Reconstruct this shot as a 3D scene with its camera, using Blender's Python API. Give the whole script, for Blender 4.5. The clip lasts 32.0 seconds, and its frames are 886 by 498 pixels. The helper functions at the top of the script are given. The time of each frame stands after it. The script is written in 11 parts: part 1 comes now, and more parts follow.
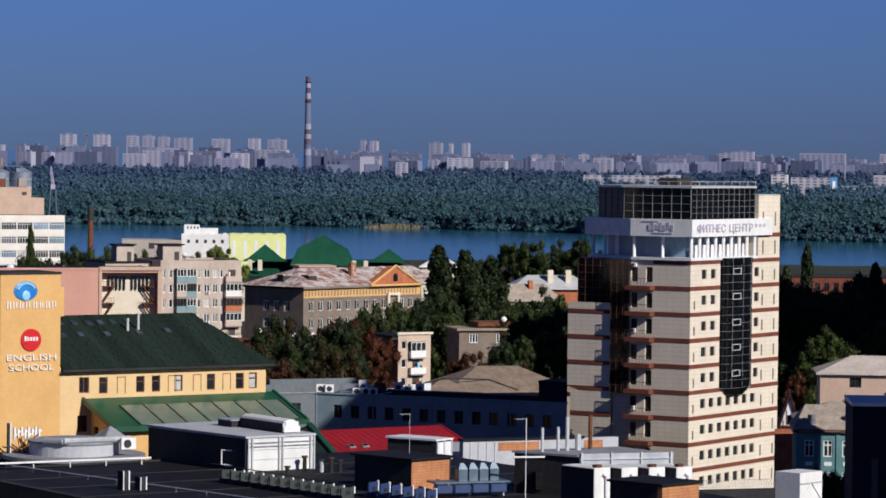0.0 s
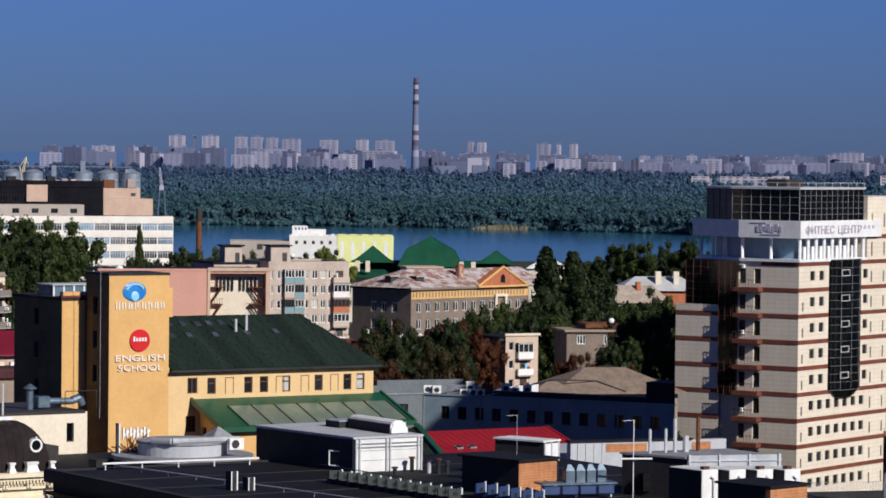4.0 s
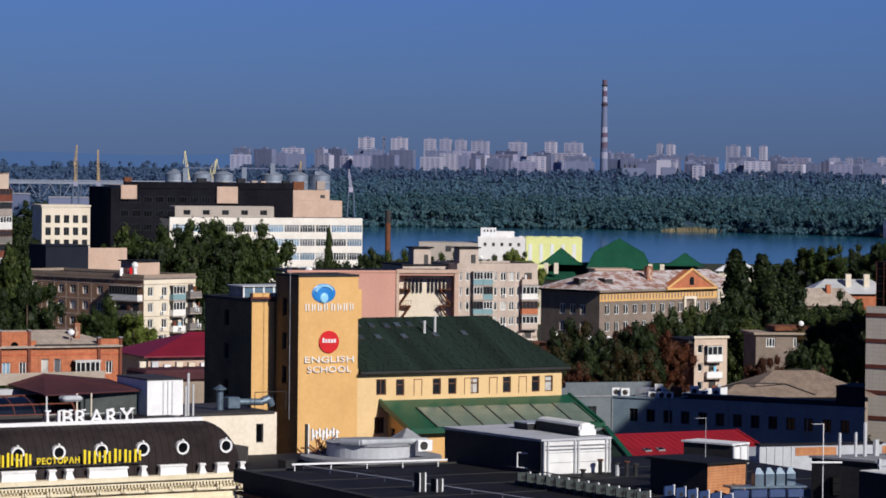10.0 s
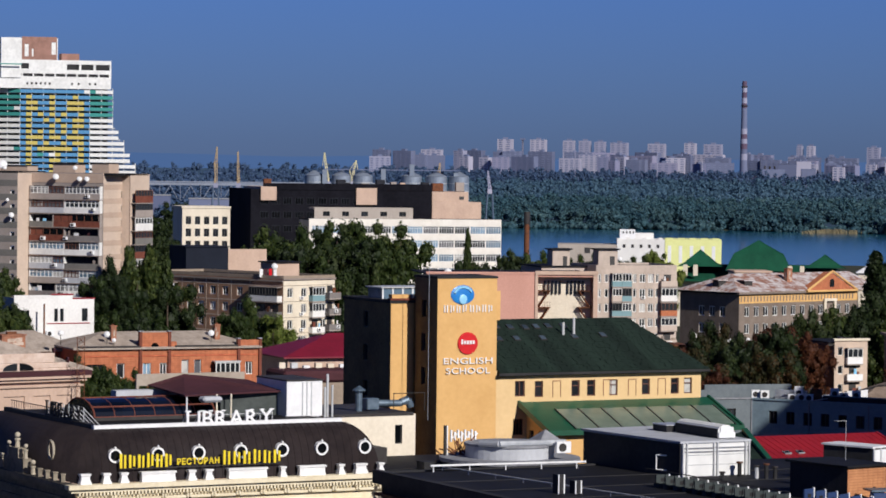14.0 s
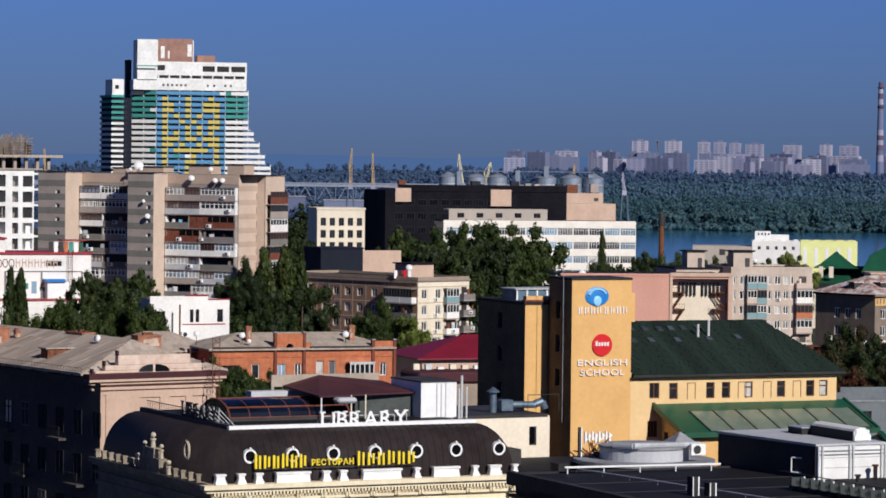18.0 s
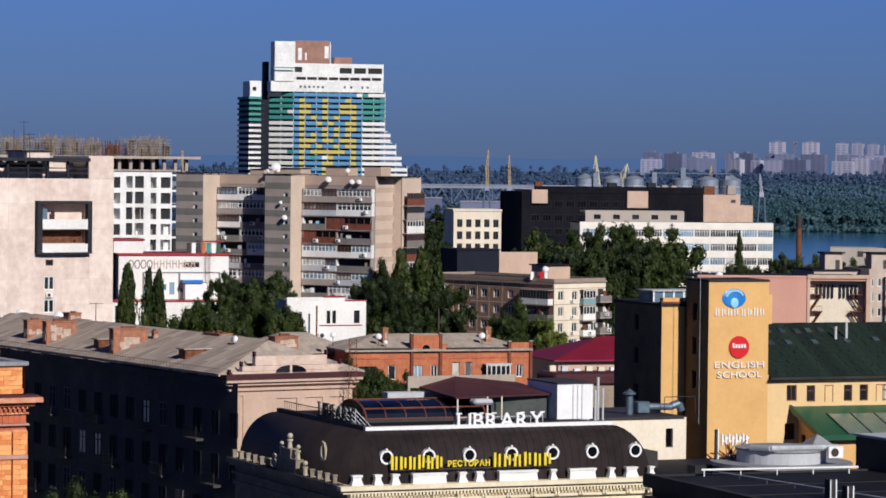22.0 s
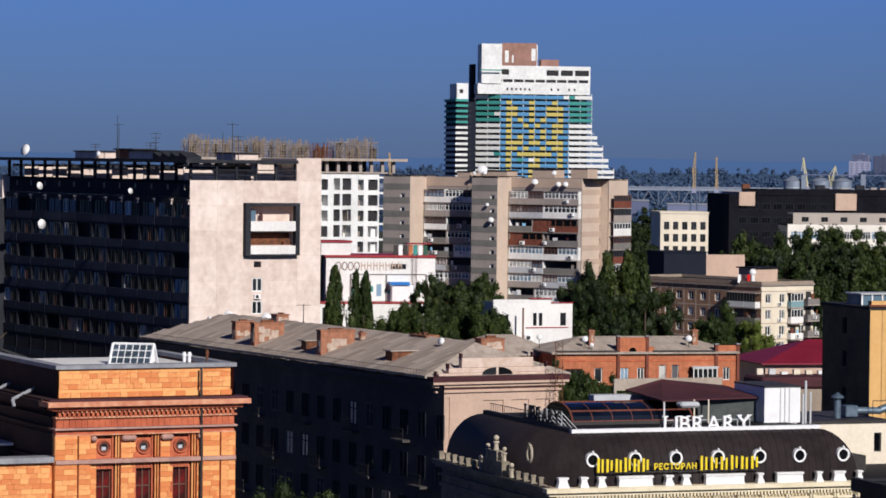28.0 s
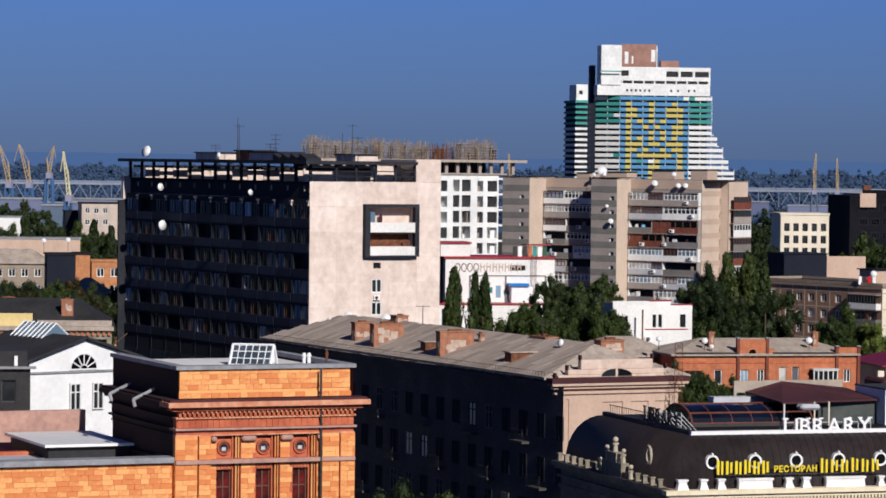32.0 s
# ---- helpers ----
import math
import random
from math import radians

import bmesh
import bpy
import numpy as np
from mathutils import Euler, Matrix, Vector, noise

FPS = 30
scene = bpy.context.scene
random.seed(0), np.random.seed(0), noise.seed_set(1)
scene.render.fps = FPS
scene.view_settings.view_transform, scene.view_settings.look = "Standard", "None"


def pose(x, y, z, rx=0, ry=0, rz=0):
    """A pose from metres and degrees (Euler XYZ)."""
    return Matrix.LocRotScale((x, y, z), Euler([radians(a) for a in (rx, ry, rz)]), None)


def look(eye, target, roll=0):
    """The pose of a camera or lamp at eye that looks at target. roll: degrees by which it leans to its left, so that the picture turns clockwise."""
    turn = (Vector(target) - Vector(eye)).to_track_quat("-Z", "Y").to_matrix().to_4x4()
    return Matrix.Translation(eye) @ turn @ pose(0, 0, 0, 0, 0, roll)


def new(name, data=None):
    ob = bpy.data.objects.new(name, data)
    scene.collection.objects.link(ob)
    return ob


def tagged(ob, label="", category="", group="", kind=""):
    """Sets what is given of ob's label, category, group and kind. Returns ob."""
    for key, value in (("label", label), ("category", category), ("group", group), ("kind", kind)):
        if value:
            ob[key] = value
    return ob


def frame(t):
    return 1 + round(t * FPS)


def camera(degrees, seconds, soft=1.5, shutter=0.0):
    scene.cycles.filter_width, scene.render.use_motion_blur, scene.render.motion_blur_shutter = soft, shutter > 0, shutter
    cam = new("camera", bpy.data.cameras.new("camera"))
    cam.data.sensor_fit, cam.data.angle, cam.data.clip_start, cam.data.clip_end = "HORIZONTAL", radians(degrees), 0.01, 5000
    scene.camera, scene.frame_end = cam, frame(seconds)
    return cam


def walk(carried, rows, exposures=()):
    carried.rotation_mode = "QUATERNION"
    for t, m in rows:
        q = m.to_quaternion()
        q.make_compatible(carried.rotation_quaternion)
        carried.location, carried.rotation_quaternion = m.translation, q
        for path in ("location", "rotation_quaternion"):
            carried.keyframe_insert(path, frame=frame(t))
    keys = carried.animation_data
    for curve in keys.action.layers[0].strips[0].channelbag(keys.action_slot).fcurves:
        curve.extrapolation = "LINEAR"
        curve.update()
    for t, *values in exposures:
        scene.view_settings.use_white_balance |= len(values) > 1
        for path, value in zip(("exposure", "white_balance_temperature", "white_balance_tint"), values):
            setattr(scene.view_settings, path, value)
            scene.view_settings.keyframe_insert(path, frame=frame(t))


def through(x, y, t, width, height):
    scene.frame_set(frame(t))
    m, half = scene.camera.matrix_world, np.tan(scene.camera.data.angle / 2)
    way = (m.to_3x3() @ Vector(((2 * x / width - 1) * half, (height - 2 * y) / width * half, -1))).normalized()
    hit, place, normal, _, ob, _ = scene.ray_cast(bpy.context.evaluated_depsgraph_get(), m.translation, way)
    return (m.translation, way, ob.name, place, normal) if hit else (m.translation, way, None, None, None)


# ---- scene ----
import itertools

# A telephoto camera on a tripod, high in a tower block, pans slowly to the left.
EYE = 48.0
PAN = [
    (0, 9.135), (0.5, 8.931), (1, 8.706), (1.5, 8.514), (2, 8.300), (2.5, 8.070), (3, 7.800), (3.5, 7.516),
    (5.5, 6.374), (6, 6.100), (6.5, 5.854), (7, 5.580), (7.5, 5.318), (8, 5.033), (8.5, 4.767), (9, 4.507),
    (9.5, 4.205), (10, 3.892), (10.5, 3.585), (11, 3.308), (11.5, 2.981), (12, 2.668), (12.5, 2.348),
    (13, 2.056), (13.5, 1.736), (14, 1.432), (14.5, 1.115), (16.5, -0.065), (17, -0.362), (17.5, -0.662),
    (18, -0.948), (18.5, -1.249), (19, -1.543), (19.5, -1.852), (20, -2.129), (20.5, -2.447), (21, -2.739),
    (21.5, -3.031), (22, -3.364), (22.5, -3.659), (23, -3.996), (23.5, -4.315), (24, -4.635), (24.5, -4.924),
    (25, -5.235), (25.5, -5.525), (27.5, -6.728), (28, -7.021), (28.5, -7.309), (29, -7.633), (29.5, -7.911),
    (30, -8.186), (30.5, -8.422), (31, -8.677), (31.5, -8.906), (32, -9.135),
]
cam = camera(15.592, 32.0, soft=1.7)
walk(cam, [(t, pose(0, 0, EYE, 90 - 1.5756, 0, -turn) @ pose(0, 0, 0, 0, 0, 0.6390)) for t, turn in PAN])

# ---- light ----
SUN_TURN, SUN_HEIGHT = 146.0, 30.0   # degrees clockwise from +y, and above the horizon
world = bpy.data.worlds.new("sky")
scene.world = world
world.use_nodes = True
wn, wl = world.node_tree.nodes, world.node_tree.links
sky = wn.new("ShaderNodeTexSky")
sky.sky_type, sky.sun_disc = "NISHITA", False
sky.sun_elevation, sky.sun_rotation = radians(SUN_HEIGHT), radians(SUN_TURN)
sky.air_density, sky.dust_density, sky.ozone_density = 1.0, 0.2, 6.0
tint = wn.new("ShaderNodeMix")
tint.data_type, tint.blend_type = "RGBA", "MULTIPLY"
tint.inputs[0].default_value = 1.0
tint.inputs[7].default_value = (0.172, 0.263, 0.605, 1)
wl.new(sky.outputs[0], tint.inputs[6])
# the clear autumn sky deepens towards the zenith
dirn, up, deep = wn.new("ShaderNodeTexCoord"), wn.new("ShaderNodeSeparateXYZ"), wn.new("ShaderNodeMapRange")
wl.new(dirn.outputs["Generated"], up.inputs[0])
wl.new(up.outputs["Z"], deep.inputs["Value"])
deep.interpolation_type = "SMOOTHSTEP"
for k, v in zip(("From Min", "From Max", "To Min", "To Max"), (0.03, 0.75, 1.0, 0.32)):
    deep.inputs[k].default_value = v
glow, both = wn.new("ShaderNodeMapRange"), wn.new("ShaderNodeMath")     # the haze over the horizon dims it a little
for k, v in zip(("From Min", "From Max", "To Min", "To Max"), (0.005, 0.07, 0.97, 1.24)):
    glow.inputs[k].default_value = v
both.operation = "MULTIPLY"
wl.new(up.outputs["Z"], glow.inputs["Value"])
wl.new(deep.outputs[0], both.inputs[0]), wl.new(glow.outputs[0], both.inputs[1])
fade = wn.new("ShaderNodeVectorMath")
fade.operation = "SCALE"
wl.new(tint.outputs[2], fade.inputs[0]), wl.new(both.outputs[0], fade.inputs["Scale"])
wl.new(fade.outputs[0], wn["Background"].inputs["Color"])
wn["Background"].inputs["Strength"].default_value = 0.082
sun = new("sun", bpy.data.lights.new("sun", "SUN"))
sun.data.energy, sun.data.angle, sun.data.color = 4.42, radians(0.5), (0.99, 0.945, 0.895)
sa, sh = radians(SUN_TURN), radians(SUN_HEIGHT)
SUN_FROM = Vector((math.sin(sa) * math.cos(sh), math.cos(sa) * math.cos(sh), math.sin(sh)))
sun.matrix_world = look(SUN_FROM * 300, (0, 0, 0))
scene.view_settings.exposure = 0.09


# ---- materials ----
def mat(name, a, b=None, rough=0.85, grain=3.0, stain=0.25, spread=0.5, bump=0.15, metal=0.0, streak=0.0, each=0.0, joints=None):
    """A worn surface: fine grain, wide stains, a little relief; streak draws the stains out down the wall; each varies a piece as a whole; joints: spacing (x, z) of fine lines."""
    m = bpy.data.materials.new(name)
    m.use_nodes = True
    n, l = m.node_tree.nodes, m.node_tree.links
    bs = n["Principled BSDF"]
    bs.inputs["Roughness"].default_value, bs.inputs["Metallic"].default_value = rough, metal
    if rough > 0.5 and not metal:
        bs.inputs["Specular IOR Level"].default_value = 0.2
    b = b or tuple(c * 0.72 for c in a)
    co = n.new("ShaderNodeTexCoord")
    mp = n.new("ShaderNodeMapping")
    mp.inputs["Scale"].default_value = (1, 1, 1 - 0.85 * streak)
    l.new(co.outputs["Object"], mp.inputs[0])
    n1, n2 = n.new("ShaderNodeTexNoise"), n.new("ShaderNodeTexNoise")
    n1.inputs["Scale"].default_value, n1.inputs["Detail"].default_value, n1.inputs["Roughness"].default_value = stain, 7, 0.65
    n2.inputs["Scale"].default_value, n2.inputs["Detail"].default_value = grain, 5
    l.new(mp.outputs[0], n1.inputs["Vector"]), l.new(co.outputs["Object"], n2.inputs["Vector"])
    ramp = n.new("ShaderNodeValToRGB")
    ramp.color_ramp.elements[0].position, ramp.color_ramp.elements[1].position = 0.5 - spread / 4, 0.5 + spread / 4
    ramp.color_ramp.elements[0].color, ramp.color_ramp.elements[1].color = (*b, 1), (*a, 1)
    add = n.new("ShaderNodeMath")
    add.operation = "MULTIPLY_ADD"
    add.inputs[1].default_value = 0.4
    off = n.new("ShaderNodeMath")
    off.operation = "MULTIPLY_ADD"
    off.inputs[1].default_value, off.inputs[2].default_value = 0.75, -0.075
    l.new(n1.outputs["Fac"], off.inputs[0])
    l.new(n2.outputs["Fac"], add.inputs[0]), l.new(off.outputs[0], add.inputs[2])
    last = add.outputs[0]
    if each:
        oi = n.new("ShaderNodeObjectInfo")
        ad = n.new("ShaderNodeMath")
        ad.operation = "MULTIPLY_ADD"
        ad.inputs[1].default_value = each
        l.new(oi.outputs["Random"], ad.inputs[0]), l.new(last, ad.inputs[2])
        sb = n.new("ShaderNodeMath")
        sb.operation = "SUBTRACT"
        sb.inputs[1].default_value = each / 2
        l.new(ad.outputs[0], sb.inputs[0])
        last = sb.outputs[0]
    l.new(last, ramp.inputs[0])
    colour = ramp.outputs[0]
    if joints:
        sep = n.new("ShaderNodeSeparateXYZ")
        l.new(co.outputs["Object"], sep.inputs[0])
        low = None
        for axis, gap in ((0, joints[0]), (2, joints[1])):
            if not gap:
                continue
            d = n.new("ShaderNodeMath")
            d.operation = "DIVIDE"
            d.inputs[1].default_value = gap
            l.new(sep.outputs[axis], d.inputs[0])
            fr = n.new("ShaderNodeMath")
            fr.operation = "FRACT"
            l.new(d.outputs[0], fr.inputs[0])
            lt = n.new("ShaderNodeMath")
            lt.operation = "LESS_THAN"
            lt.inputs[1].default_value = 0.05 / gap
            l.new(fr.outputs[0], lt.inputs[0])
            if low:
                mx = n.new("ShaderNodeMath")
                mx.operation = "MAXIMUM"
                l.new(low, mx.inputs[0]), l.new(lt.outputs[0], mx.inputs[1])
                low = mx.outputs[0]
            else:
                low = lt.outputs[0]
        dk = n.new("ShaderNodeMix")
        dk.data_type, dk.blend_type = "RGBA", "MULTIPLY"
        dk.inputs[7].default_value = (0.80, 0.78, 0.75, 1)
        l.new(low, dk.inputs[0]), l.new(colour, dk.inputs[6])
        colour = dk.outputs[2]
    l.new(colour, bs.inputs["Base Color"])
    if bump:
        bp = n.new("ShaderNodeBump")
        bp.inputs["Strength"].default_value, bp.inputs["Distance"].default_value = bump, 0.05
        l.new(n2.outputs["Fac"], bp.inputs["Height"]), l.new(bp.outputs[0], bs.inputs["Normal"])
    return m


def glass(name, a, rough=0.08, spec=0.5):
    m = mat(name, a, tuple(c * 0.5 for c in a), rough, 0.6, 0.35, bump=0.0, each=0.5)
    m.node_tree.nodes["Principled BSDF"].inputs["Specular IOR Level"].default_value = spec
    return m


M = {
    "earth": mat("earth", (0.050, 0.052, 0.032), (0.026, 0.036, 0.020), 0.95, 0.4, 0.01),
    "water": None,
    "concrete": mat("concrete", (0.46, 0.41, 0.36), (0.36, 0.31, 0.27), stain=0.12, streak=0.6),
    "grey": mat("grey_render", (0.22, 0.20, 0.19), (0.13, 0.12, 0.12), stain=0.15, streak=0.5),
    "white": mat("white_render", (0.80, 0.79, 0.76), (0.64, 0.62, 0.60), stain=0.15, streak=0.5),
    "cream": mat("cream_render", (0.77, 0.69, 0.56), (0.63, 0.55, 0.43), stain=0.15, streak=0.5),
    "ochre": mat("ochre_brick", (0.70, 0.43, 0.175), (0.59, 0.345, 0.13), grain=2.2, stain=0.35, spread=0.8),
    "tan": mat("tan_cladding", (0.75, 0.67, 0.555), (0.65, 0.575, 0.47), stain=0.2, joints=(1.2, 0.6)),
    "band": mat("brown_band", (0.20, 0.065, 0.042), (0.13, 0.04, 0.028), stain=0.5),
    "orange": mat("orange_stone", (0.80, 0.385, 0.145), (0.64, 0.215, 0.075), stain=0.7, each=0.45),
    "red_stone": mat("red_stone", (0.54, 0.155, 0.075), (0.36, 0.085, 0.045), stain=0.6, streak=0.4),
    "brick": mat("red_brick", (0.55, 0.195, 0.095), (0.33, 0.11, 0.058), stain=0.8, grain=2.5, spread=0.7, joints=(0.5, 0.25)),
    "pink": mat("pink_render", (0.62, 0.34, 0.27), (0.53, 0.28, 0.22), stain=0.1, streak=0.5),
    "slate": mat("dark_roof", (0.035, 0.034, 0.036), (0.018, 0.018, 0.02), 0.8, stain=0.3),
    "red_roof": mat("red_metal_roof", (0.33, 0.014, 0.018), (0.24, 0.01, 0.014), 0.45, stain=0.2),
    "asbestos": mat("weathered_roof", (0.43, 0.36, 0.305), (0.28, 0.23, 0.19), 0.9, stain=0.7),
    "metal": mat("zinc_metal", (0.55, 0.57, 0.60), (0.38, 0.40, 0.43), 0.45, stain=0.5, metal=0.35),
}
w = mat("river_water", (0.012, 0.095, 0.150), (0.010, 0.078, 0.125), 0.12, 0.35, 0.004, bump=0.35)
M["water"] = w


# ---- building blocks ----
def box(bm, x0, x1, y0, y1, z0, z1, bevel=0.0):
    r = bmesh.ops.create_cube(bm, size=1, matrix=Matrix.Translation(((x0 + x1) / 2, (y0 + y1) / 2, (z0 + z1) / 2)) @ Matrix.Diagonal((x1 - x0, y1 - y0, z1 - z0, 1)))
    if bevel:
        bmesh.ops.bevel(bm, geom=[e for e in bm.edges if e.verts[0] in r["verts"]], offset=bevel, segments=1, affect="EDGES")
    return r["verts"]


def mesh_of(bm, name, material):
    me = bpy.data.meshes.new(name)
    bm.to_mesh(me)
    bm.free()
    me.materials.append(material)
    return me


def hang(name, me, parent=None, m=None, label="", kind=""):
    ob = new(name, me)
    if parent:
        ob.parent = parent
    if m is not None:
        ob.matrix_local = m
    return tagged(ob, label, kind=kind)


def part(name, bm, material, parent=None, label="", m=None, kind=""):
    return hang(name, mesh_of(bm, name, material), parent, m, label, kind)


def block(name, material, parent, *dims, label="", bevel=0.0, m=None):
    bm = bmesh.new()
    box(bm, *dims, bevel)
    return part(name, bm, material, parent, label, m)


def base(name, x, y, turn, label, category, group="", z=0.0):
    e = new(name)
    e.matrix_basis = pose(x, y, z, 0, 0, turn)
    return tagged(e, label, category, group)


# ---- facades, windows, roofs, letters ----
M.update({
    "frame_white": mat("white_window_frame", (0.78, 0.78, 0.76), (0.66, 0.66, 0.64), 0.5, bump=0.0),
    "frame_brown": mat("brown_window_frame", (0.13, 0.05, 0.03), (0.09, 0.035, 0.02), 0.5, bump=0.0),
    "frame_dark": mat("dark_window_frame", (0.045, 0.042, 0.042), (0.03, 0.028, 0.028), 0.5, bump=0.0),
    "glass": glass("window_glass", (0.030, 0.034, 0.040)),
    "glass_black": glass("tinted_glass", (0.007, 0.008, 0.010), 0.06, 0.3),
    # pale blue base colour puts the reflected sky into the pane
    "glass_blue": glass("sky_glass", (0.22, 0.34, 0.46), 0.15),
    "curtain": mat("curtained_glass", (0.50, 0.49, 0.46), (0.10, 0.10, 0.11), 0.3, 0.8, 0.5, bump=0.0, each=0.9),
    "steel": mat("painted_steel", (0.62, 0.63, 0.64), (0.48, 0.49, 0.5), 0.45, metal=0.2),
    "iron": mat("dark_iron", (0.05, 0.047, 0.045), (0.035, 0.03, 0.03), 0.6),
    "rust": mat("rusty_steel", (0.20, 0.075, 0.035), (0.09, 0.04, 0.025), 0.85, stain=1.5),
    "chalk": mat("chalky_white_sheet", (0.47, 0.47, 0.485), (0.36, 0.36, 0.38), 0.6, stain=0.6, streak=0.6),
    "paint_white": mat("white_paint", (0.82, 0.82, 0.82), (0.70, 0.70, 0.70), 0.5, stain=0.6),
    "yellow": mat("yellow_plastic", (0.85, 0.66, 0.03), (0.75, 0.55, 0.02), 0.4),
    "red": mat("red_plastic", (0.62, 0.012, 0.018), (0.50, 0.01, 0.015), 0.4),
    "blue": mat("blue_plastic", (0.02, 0.22, 0.60), (0.015, 0.15, 0.48), 0.35),
    "clad": mat("pale_sheet_cladding", (0.50, 0.515, 0.545), (0.38, 0.39, 0.415), 0.6, stain=0.5, streak=0.5, spread=0.7),
    "tar": mat("tar_roof", (0.017, 0.017, 0.020), (0.009, 0.009, 0.011), 0.7, stain=0.35),
})
for key, level in (("tar", 0.12), ("slate", 0.25)):
    M[key].node_tree.nodes["Principled BSDF"].inputs["Specular IOR Level"].default_value = level
LEFT = lambda length, x=0.0, y=0.0: pose(x, y + length, 0, 0, 0, -90)
RIGHT = lambda x, y=0.0: pose(x, y, 0, 0, 0, 90)
FRONT = lambda x=0.0, y=0.0: pose(x, y, 0)
SHARED = {}


def window(parent, m, w, h, cols=2, rows=1, frame_m="frame_white", glass_m="glass", bar=0.07, name="window", transom=None):
    """A window whose lower left corner, on the outside of the frame, stands at the pose m."""
    key = (round(w, 2), round(h, 2), cols, rows, frame_m, bar, transom)
    if key not in SHARED:
        xs, zs = [0.0], [0.0]
        for i in range(cols):
            xs += [w * i / cols + (bar if i == 0 else bar / 2), w * (i + 1) / cols - (bar if i == cols - 1 else bar / 2)]
        cuts = sorted([h * i / rows for i in range(1, rows)] + ([transom] if transom else []))
        for lo, hi in zip([0.0, *cuts], [*cuts, h]):
            zs += [lo + (bar if lo == 0 else bar / 2), hi - (bar if hi == h else bar / 2)]
        xs, zs = xs + [w], zs + [h]
        vid, verts, faces = {}, [], []

        def v(i, j, y):
            if (i, j, y) not in vid:
                vid[i, j, y] = len(verts)
                verts.append((xs[i], y, zs[j]))
            return vid[i, j, y]

        for i in range(len(xs) - 1):
            for j in range(len(zs) - 1):
                c = ((i, j), (i + 1, j), (i + 1, j + 1), (i, j + 1))
                if i % 2 and j % 2:
                    for p, q in zip(c, c[1:] + c[:1]):
                        faces.append((v(*p, -0.02), v(*p, 0.07), v(*q, 0.07), v(*q, -0.02)))
                else:
                    faces.append([v(*p, -0.02) for p in c])
        n, k = len(xs) - 1, len(zs) - 1
        rim = [(i, 0) for i in range(n)] + [(n, j) for j in range(k)] + [(i, k) for i in range(n, 0, -1)] + [(0, j) for j in range(k, 0, -1)]
        for p, q in zip(rim, rim[1:] + rim[:1]):
            faces.append((v(*q, -0.02), v(*q, 0.07), v(*p, 0.07), v(*p, -0.02)))
        me = bpy.data.meshes.new("window_frame")
        me.from_pydata(verts, [], faces)
        me.materials.append(M[frame_m])
        SHARED[key] = me
    f = hang(name, SHARED[key], parent, m)
    key = ("pane", round(w, 2), round(h, 2), glass_m)
    if key not in SHARED:
        bm = bmesh.new()
        box(bm, 0.03, w - 0.03, 0.065, 0.085, 0.03, h - 0.03)
        SHARED[key] = mesh_of(bm, "pane", M[glass_m])
    hang("pane", SHARED[key], f)
    return f


def facade(parent, material, w, z0, z1, holes, m, depth=0.25, name="wall", label=""):
    """A wall from x = 0 to w with openings cut into it; hole: x0, x1, z0, z1 and, if it is glazed, a dict for window(); 'deep' sets how far it is set back."""
    xs = sorted({0.0, w, *[round(v, 3) for h in holes for v in h[:2]]})
    zs = sorted({z0, z1, *[round(v, 3) for h in holes for v in h[2:4]]})
    verts, faces, index = [], [], {}

    def v(x, y, z):
        k = (round(x, 3), round(y, 3), round(z, 3))
        if k not in index:
            index[k] = len(verts)
            verts.append(k)
        return index[k]

    for i in range(len(xs) - 1):
        for j in range(len(zs) - 1):
            cx, cz = (xs[i] + xs[i + 1]) / 2, (zs[j] + zs[j + 1]) / 2
            if any(h[0] < cx < h[1] and h[2] < cz < h[3] for h in holes):
                continue
            faces.append([v(xs[i], 0, zs[j]), v(xs[i + 1], 0, zs[j]), v(xs[i + 1], 0, zs[j + 1]), v(xs[i], 0, zs[j + 1])])
    for h in holes:
        a, b, c, d = h[:4]
        o = dict(h[4]) if len(h) > 4 and h[4] else None
        dp = o.pop("deep", depth) if o else depth
        for p, q in (((a, c), (b, c)), ((b, c), (b, d)), ((b, d), (a, d)), ((a, d), (a, c))):
            faces.append([v(p[0], 0, p[1]), v(p[0], dp, p[1]), v(q[0], dp, q[1]), v(q[0], 0, q[1])])
        faces.append([v(a, dp, c), v(b, dp, c), v(b, dp, d), v(a, dp, d)])
        if o is None:
            # unglazed opening: a dark panel stands for the shade inside
            block("dark_opening", M["slate"], parent, a + 0.01, b - 0.01, min(dp, 0.5) - 0.05, min(dp, 0.5) - 0.02, c + 0.01, d - 0.01, m=m)
        else:
            if o:
                window(parent, m @ Matrix.Translation((a, dp - 0.1, c)), b - a, d - c, **o)
    me = bpy.data.meshes.new(name)
    me.from_pydata(verts, [], faces)
    me.materials.append(material)
    return hang(name, me, parent, m, label)


def strip(parent, material, name, w, z, h, m, proud=0.06, back=0.0, label=""):
    """A band, cornice or sill along a wall."""
    bm = bmesh.new()
    box(bm, 0, w, -proud, back, z, z + h)
    return part(name, bm, material, parent, label, m)


def prism(bm, pts, z0, z1):
    lo, hi = [bm.verts.new((x, y, z0)) for x, y in pts], [bm.verts.new((x, y, z1)) for x, y in pts]
    n = len(pts)
    bm.faces.new(hi), bm.faces.new(lo[::-1])
    for i in range(n):
        bm.faces.new((lo[i], lo[(i + 1) % n], hi[(i + 1) % n], hi[i]))
    bmesh.ops.recalc_face_normals(bm, faces=bm.faces)


